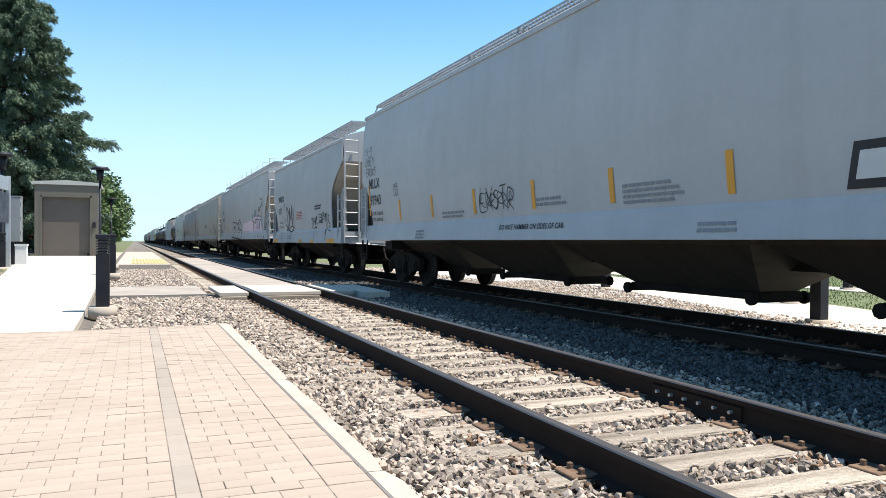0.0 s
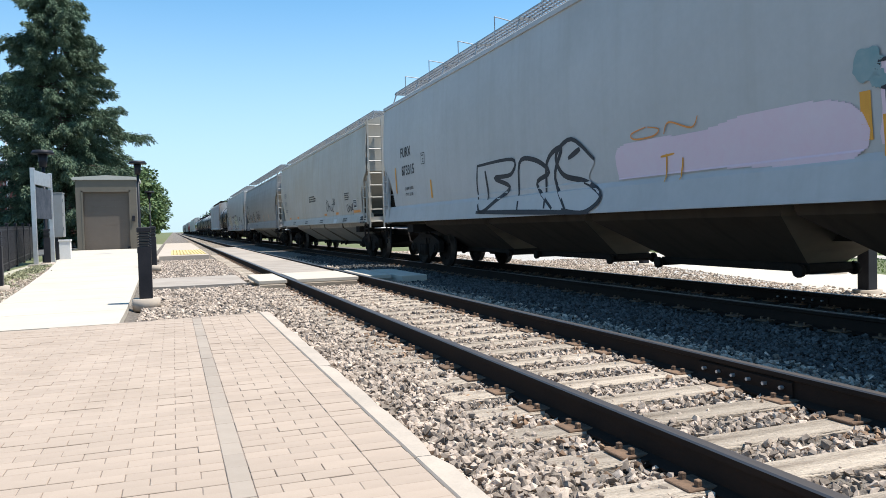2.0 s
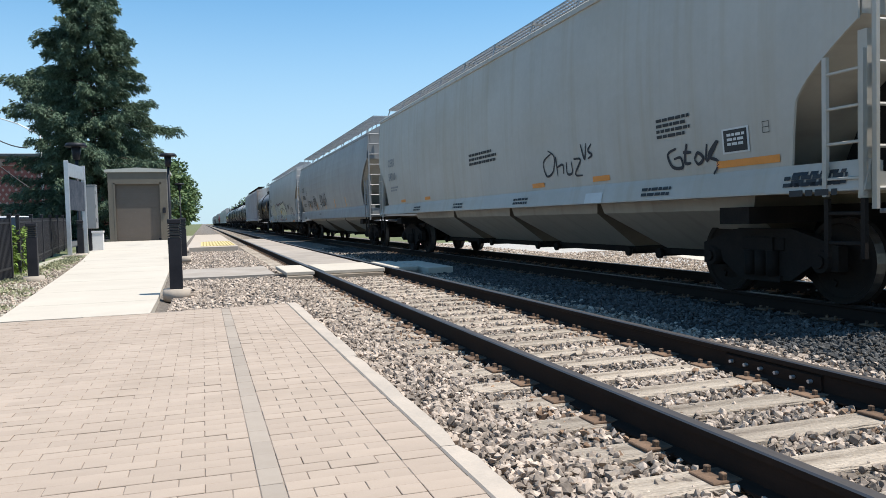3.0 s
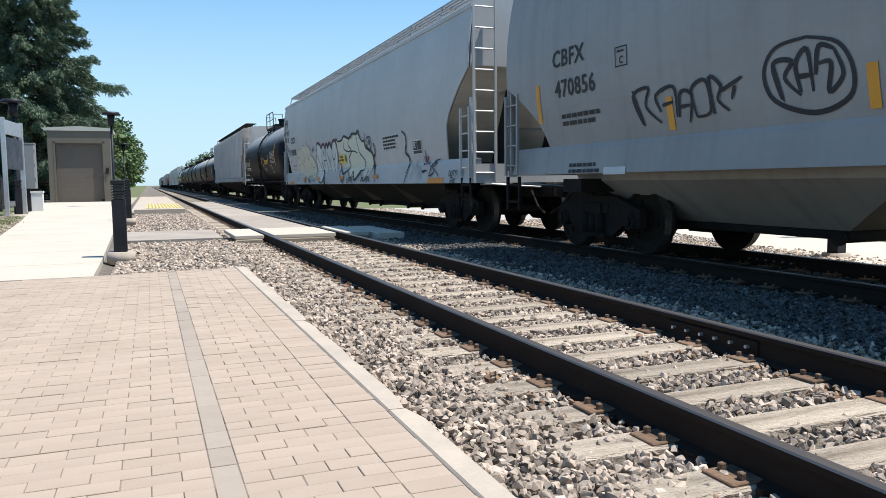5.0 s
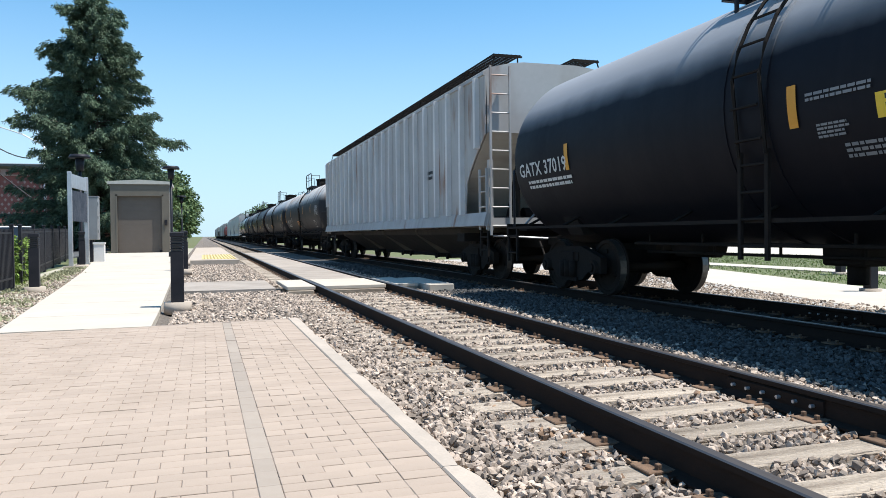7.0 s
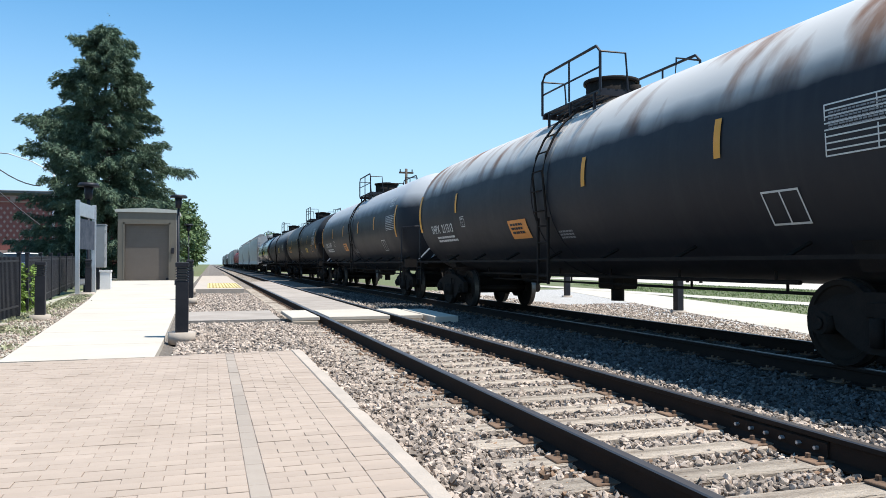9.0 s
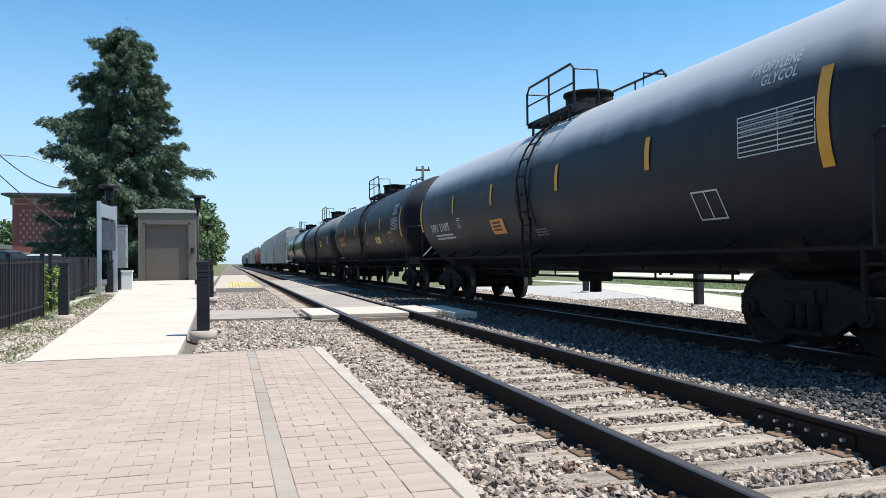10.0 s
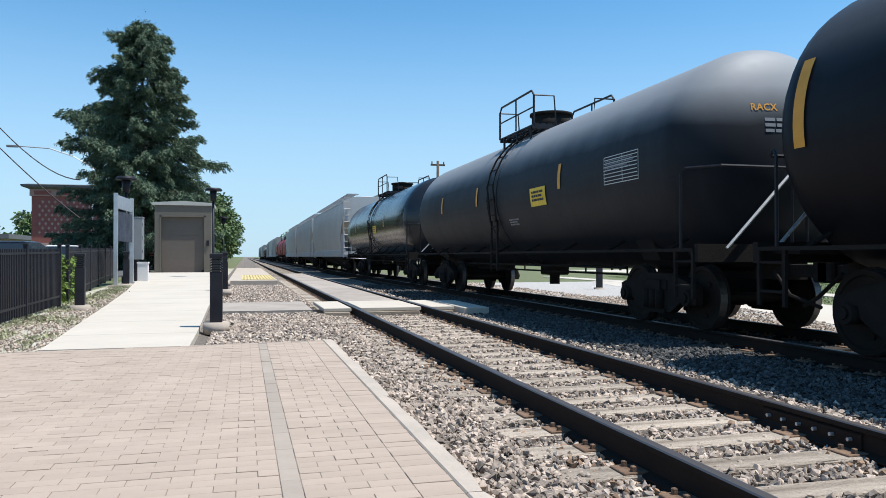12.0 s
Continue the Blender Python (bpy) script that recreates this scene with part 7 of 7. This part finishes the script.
for k, (x, y, h, s) in enumerate(((-6.2, 62, 6.6, 2.6), (-5.6, 76, 7.0, 2.8), (-6.4, 95, 8.0, 3.4), (-6.0, 118, 8.2, 3.4), (-7.0, 150, 9.5, 4.2), (-7.5, 190, 10.5, 5.0), (-8, 240, 12, 6))):
    broadleaf(x, y, h, s, 200 + k)
for k, (x, y, h, s) in enumerate(((-40, 105, 9, 5), (-52, 120, 11, 6), (-33, 130, 8, 4), (-60, 100, 13, 6), (-24, 140, 9, 5), (14, 210, 9, 5), (18, 260, 10, 6), (16, 320, 11, 6), (26, 150, 9, 5), (34, 95, 9, 5))):
    broadleaf(x, y, h, s, 300 + k, 3600, size=0.5, label="rounded green tree beside the railway lot")


def hedge():
    gen = np.random.default_rng(5)
    t = thing("hedge_bush", "bright green clipped bush behind the fence", "bush", pose(-6.75, 18.6, 0.05))
    n = 5200
    u = gen.uniform(-1, 1, (n, 3))
    k = gen.integers(0, 3, n)
    u[np.arange(n), k] = np.sign(u[np.arange(n), k]) * gen.uniform(0.8, 1.02, n)
    p = u * np.array([0.62, 1.15, 0.46]) + np.array([0, 0, 0.46]) + gen.normal(0, 0.04, (n, 3))
    part("leaves", leaf_mesh("leaves", p, u + gen.normal(0, 0.6, (n, 3)), 0.09, 0.6, HEDGE, gen), None, t)
    bm = bmesh.new()
    box(bm, -0.45, 0.45, -0.95, 0.95, -0.05, 0.76, 0.12)
    part("core", bm, BARK, t)


hedge()


def weeds():
    gen = np.random.default_rng(9)
    n = 520
    y = gen.uniform(8.9, 27, n)
    left = np.interp(y, [9, 13, 17, 22, 28], [-4.5, -4.75, -5.0, -5.35, -5.9])
    x = left - 0.1 - gen.uniform(0, 1, n) ** 0.8 * np.clip(left + 5.95, 0.15, 2)
    z = np.array([level(v) for v in y]) - 0.04
    keep = np.sin(x * 5.1) + np.sin(y * 2.3 + x) + gen.normal(0, 0.6, n) > 0.0
    c = np.stack([x, y, z], 1)[keep]
    P = np.repeat(c, 16, 0) + gen.normal(0, 0.07, (len(c) * 16, 3)) * np.array([1, 1, 0.1])
    D = gen.normal(0, 0.7, (len(P), 3)) + np.array([0, 0, 0.55])
    D[:, 2] = np.abs(D[:, 2])
    tagged(new("weeds", leaf_mesh("weeds", P, D, 0.085, 0.4, WEED, gen)), "low dusty weeds in the gravel verge", "weeds", kind="stuff")
    # lawn beyond the tracks
    n = 42000
    x, y = gen.uniform(7.5, 24, n), gen.uniform(3, 40, n)
    keep = (np.abs(x - RPATH(y) - 1.15) > 1.15) & (np.abs(x - 14.6) > 0.75) & (x > RPATH(y))
    P = np.stack([x, y, np.full(n, -0.125)], 1)[keep]
    D = gen.normal(0, 0.35, (len(P), 3)) + np.array([0, 0, 1])
    tagged(new("lawn", leaf_mesh("lawn", P, D, 0.09, 0.22, GRASS, gen)), "short green lawn beyond the tracks", "grass", kind="stuff")
    # loose stones on the far verge
    gen = np.random.default_rng(17)
    n = 9000
    p = np.stack([gen.uniform(6.3, 10.5, n), gen.uniform(4, 20, n)], 1).astype(np.float32)
    p = p[p[:, 0] < RPATH(p[:, 1]) - 0.42 + gen.normal(0, 0.05, n)]
    scatter("far_gravel", p, gen.uniform(0.018, 0.045, len(p)).astype(np.float32), np.full(len(p), -0.1, dtype=np.float32), STONE, "loose pale gravel beside the far footpath", "gravel", 18)
    gen = np.random.default_rng(14)
    n = 5000
    p = np.stack([gen.uniform(-5.8, -4.5, n), gen.uniform(9, 27, n)], 1).astype(np.float32)
    left = np.interp(p[:, 1], [9, 13, 17, 22, 28], [-4.5, -4.75, -5.0, -5.35, -5.9])
    p = p[p[:, 0] < left]
    z = np.array([level(v) for v in p[:, 1]], dtype=np.float32) - 0.035
    scatter("verge_gravel", p, gen.uniform(0.012, 0.035, len(p)).astype(np.float32), z, STONE, "scattered pale gravel beside the footpath", "gravel", 15)


def RPATH(y):
    return 6.95 + 0.27 * (y - 7.5)


# ---- beyond the tracks ----
VERGE = material("pale fine gravel", (0.56, 0.53, 0.49), 0.95, 0, (0.34, 0.31, 0.28), 9, 42, 1.0, (1, 1, 1), 0, 0.5, 0.03)
flat = lambda y: -0.1
sheet("side_path", [(RPATH(y) - 0.35, RPATH(y) + 2.2, y) for y in (2, 6, 10, 14, 18, 24, 32)], CONCRETE, "pale concrete footpath beyond the tracks", "footpath", 0.1, 0.0, zf=flat)
sheet("gravel_verge", [(6.2, RPATH(y) - 0.354, y) for y in (3, 6, 10, 14, 18, 24, 32)], VERGE, "pale fine gravel between track and footpath", "gravel", 0.08, -0.007, zf=flat)
sheet("lawn_path", [(14.0, 15.2, y) for y in (4, 12, 24, 40)], CONCRETE, "narrow concrete path across the lawn", "footpath", 0.1, 0.006, zf=flat)
sheet("concrete_drive", [(24, 44, y) for y in (0, 20, 60)], CONCRETE, "wide bright concrete drive beyond the lawn", "driveway", 0.1, 0.0, zf=flat)
sheet("parking_lot", [(-60, -7.6, y) for y in (4, 12, 20, 30, 40, 72)], ASPHALT, "grey asphalt parking lot behind the fence", "parking lot", 0.1, 0.02)


def window_unit(parent, x, y, z, w, h, axis=1):
    win = new("window")
    win.parent = parent
    win.matrix_basis = pose(x, y, z, 0, 0, 0 if axis == 1 else -90)
    bm = bmesh.new()
    for x0, x1, z0, z1 in ((-w / 2, w / 2, 0, 0.1), (-w / 2, w / 2, h - 0.1, h), (-w / 2, -w / 2 + 0.1, 0.1, h - 0.1), (w / 2 - 0.1, w / 2, 0.1, h - 0.1), (-w / 2 + 0.1, w / 2 - 0.1, h * 0.5 - 0.03, h * 0.5 + 0.03)):
        box(bm, x0, x1, -0.06, 0.02, z0, z1)
    part("window_frame", bm, WHITE_WALL, win)
    bm = bmesh.new()
    box(bm, -w / 2 + 0.1, w / 2 - 0.1, -0.02, 0.01, 0.1, h - 0.1)
    part("pane", bm, GLASS, win)


def brick_block():
    b = thing("brick_building", "red brick building with a dark flat cornice and diamond brickwork", "building", pose(-22.0, 80, 0.0))
    bm = bmesh.new()
    box(bm, 0, 14, 0, 16, -0.5, 6.9)
    part("wall", bm, BRICK, b)
    bm = bmesh.new()
    box(bm, -0.15, 14.15, -0.15, 16.15, 6.9, 7.55)
    part("frieze", bm, BRICK_PALE, b)
    for k in range(7):
        bm = bmesh.new()
        box(bm, 0.25 + k * 2.0, 1.75 + k * 2.0, -0.2, -0.15, 7.02, 7.4)
        part("frieze_panel", bm, BRICK, b)
    bm = bmesh.new()
    loft(bm, [[(-a, -a, z), (14 + a, -a, z), (14 + a, 16 + a, z), (-a, 16 + a, z)] for a, z in ((0.2, 7.55), (0.75, 7.75), (0.8, 7.95), (0.3, 8.05))])
    part("cornice", bm, ROOF_GREY, b)
    for r in range(8):
        for c in range(9):
            bm = bmesh.new()
            x, z = 0.7 + c * 0.55 + (0.27 if r % 2 else 0), 3.4 + r * 0.42
            prism(bm, [(x - 0.13, z), (x, z - 0.17), (x + 0.13, z), (x, z + 0.17)], 1, -0.03, 0.0)
            part("diamond", bm, BRICK_PALE, b)
    bm = bmesh.new()
    box(bm, -0.04, 14.04, -0.04, 0.0, 1.6, 2.4)
    part("band", bm, BRICK_PALE, b)


brick_block()


def low_block():
    b = thing("low_building", "low tan building with a flat roof behind the parking lot", "building", pose(-62, 108, 0))
    bm = bmesh.new()
    box(bm, 0, 30, 0, 14, -0.5, 3.4)
    part("wall", bm, TAN_WALL, b)
    bm = bmesh.new()
    box(bm, -0.6, 30.6, -0.6, 14.6, 3.4, 4.0)
    part("roof", bm, ROOF_GREY, b)
    for k in range(7):
        window_unit(b, 2.5 + k * 4, -0.02, 1.0, 1.8, 1.4)


TAN_WALL = material("tan render", (0.40, 0.34, 0.26), 0.85, 0, (0.33, 0.28, 0.21), 1, 20, 0.1)
low_block()


def depot():
    b = thing("brick_depot", "red brick depot with white arched windows and a hipped roof", "building", pose(52, 30, -0.1))
    bm = bmesh.new()
    box(bm, 0, 11, 0, 24, -0.5, 3.6)
    part("wall", bm, BRICK, b)
    bm = bmesh.new()
    loft(bm, [[(-1.2, -1.2, 3.6), (12.2, -1.2, 3.6), (12.2, 25.2, 3.6), (-1.2, 25.2, 3.6)], [(4, 5, 6.2), (7, 5, 6.2), (7, 19, 6.2), (4, 19, 6.2)]])
    part("roof", bm, ROOF_GREY, b)
    for k in range(7):
        window_unit(b, -0.02, 2 + k * 3.3, 0.9, 1.1, 1.9, 0)
    for k in range(3):
        window_unit(b, 2 + k * 3.3, -0.02, 0.9, 1.1, 1.9, 1)


depot()


def sedan(x, y, r, paint, label):
    c = thing("parked_car", label, "car", pose(x, y, level(y) + 0.02, 0, 0, r), group="parked cars")
    bm = bmesh.new()
    lower = [(-2.2, 0.3), (-2.25, 0.65), (-2.1, 0.85), (-1.3, 0.95), (1.2, 0.95), (2.0, 0.85), (2.25, 0.6), (2.2, 0.3)]
    loft(bm, [[(xx, yy * 1.0, zz) for yy, zz in lower] for xx in (-0.88, -0.6, 0.6, 0.88)])
    part("body", bm, paint, c)
    bm = bmesh.new()
    loft(bm, [[(-0.78, -1.3, 0.94), (0.78, -1.3, 0.94), (0.78, 1.4, 0.94), (-0.78, 1.4, 0.94)], [(-0.62, -0.7, 1.4), (0.62, -0.7, 1.4), (0.62, 0.7, 1.4), (-0.62, 0.7, 1.4)]])
    part("glasshouse", bm, GLASS, c)
    bm = bmesh.new()
    loft(bm, [[(-0.64, -0.72, 1.40), (0.64, -0.72, 1.40), (0.64, 0.72, 1.40), (-0.64, 0.72, 1.40)], [(-0.5, -0.55, 1.46), (0.5, -0.55, 1.46), (0.5, 0.55, 1.46), (-0.5, 0.55, 1.46)]])
    part("roof", bm, paint, c)
    for yy in (-1.35, 1.35):
        for xx in (-0.82, 0.82):
            bm = bmesh.new()
            tube(bm, [(xx - 0.1, yy, 0.32), (xx + 0.1, yy, 0.32)], 0.32, 14)
            part("wheel", bm, TYRE, c)


for k, (x, y, r, p, lab) in enumerate(((-11.0, 33, 80, CAR_DARK, "dark parked car behind the fence"), (-13.2, 38, 85, CAR_BLUE, "blue-grey parked car behind the fence"), (-11.8, 45, 78, CAR_WHITE, "white parked car behind the fence"), (-16.5, 44, 84, CAR_DARK, "dark parked car in the lot"), (-18.0, 52, 82, CAR_WHITE, "white parked car in the lot"), (-14.0, 58, 82, CAR_BLUE, "blue-grey parked car in the lot"))):
    sedan(x, y, r, p, lab)


# wires and poles
def wire(name, pts, label):
    bm = bmesh.new()
    line = [Vector(p) for p in pts]
    full = []
    for k in range(17):
        t = k / 16
        a, b, c = line
        full.append(a * (1 - t) ** 2 + b * 2 * t * (1 - t) + c * t * t)
    tube(bm, full, 0.028, 5)
    return solo(name, bm, BLACK_METAL, label, "wire")


wire("overhead_wire", ((-17.5, 41, 12.3), (-12.6, 41, 4.9), (-10.2, 41, 4.9)), "thin black overhead wire sagging towards the spruce")
wire("overhead_wire", ((-17.4, 41, 10.5), (-13.4, 41, 5.6), (-10.2, 41, 3.0)), "thin black overhead wire behind the spruce")
st = thing("street_light", "curved street light arm behind the spruce", "street light", pose(-13.0, 60, 0.1))
bm = bmesh.new()
tube(bm, [(0, 0, -0.3), (0, 0, 7.5)], 0.11, 8, True, 0.07)
part("pole", bm, ALU, st)
bm = bmesh.new()
tube(bm, [(0, 0, 7.5), (-1.4, 0, 8.3), (-2.9, 0, 8.8), (-5.0, 0, 8.9)], 0.045, 6)
part("arm", bm, ALU, st)
bm = bmesh.new()
box(bm, -5.7, -4.95, -0.15, 0.15, 8.8, 8.96, 0.03)
part("lamp_head", bm, CABINET, st)
left_pole = thing("utility_pole", "wooden utility pole carrying the wires over the lot", "utility pole", pose(-17.5, 41, 0.1))
bm = bmesh.new()
tube(bm, [(0, 0, -0.5), (0, 0, 12.6)], 0.17, 8, True, 0.12)
part("pole", bm, BARK, left_pole)
pole = thing("utility_pole", "wooden utility pole with a crossarm beyond the train", "utility pole", pose(13.1, 60, -0.1))
bm = bmesh.new()
tube(bm, [(0, 0, -0.5), (0, 0, 9.0)], 0.16, 8, True, 0.11)
part("pole", bm, BARK, pole)
bm = bmesh.new()
box(bm, -0.6, 0.6, -0.06, 0.06, 8.6, 8.74)
part("crossarm", bm, BARK, pole)
for x in (-0.5, 0.5):
    bm = bmesh.new()
    tube(bm, [(x, 0, 8.74), (x, 0, 8.95)], 0.05, 6)
    part("insulator", bm, GLASS, pole)

# far tree line, too far to count
def tree_line():
    gen = np.random.default_rng(77)
    n = 26000
    a = gen.uniform(-1, 1, n)
    side = np.where(gen.random(n) < 0.5, -1.0, 1.0)
    y = gen.uniform(260, 700, n)
    x = side * (14 + gen.random(n) ** 2 * 160 + np.where(side > 0, 6, 0))
    h = (7 + 3 * np.sin(y * 0.09) + 2 * np.sin(x * 0.21)) * gen.random(n) ** 0.6
    P = np.stack([x, y, h], 1)
    D = gen.normal(0, 1, (n, 3))
    tagged(new("far_woods", leaf_mesh("far_woods", P, D, 2.6, 0.7, LEAF, gen)), "hazy line of green trees along the railway", "woods", kind="stuff")


tree_line()
weeds()


# ---- fine pieces ----
ballast()
platform()
motions()
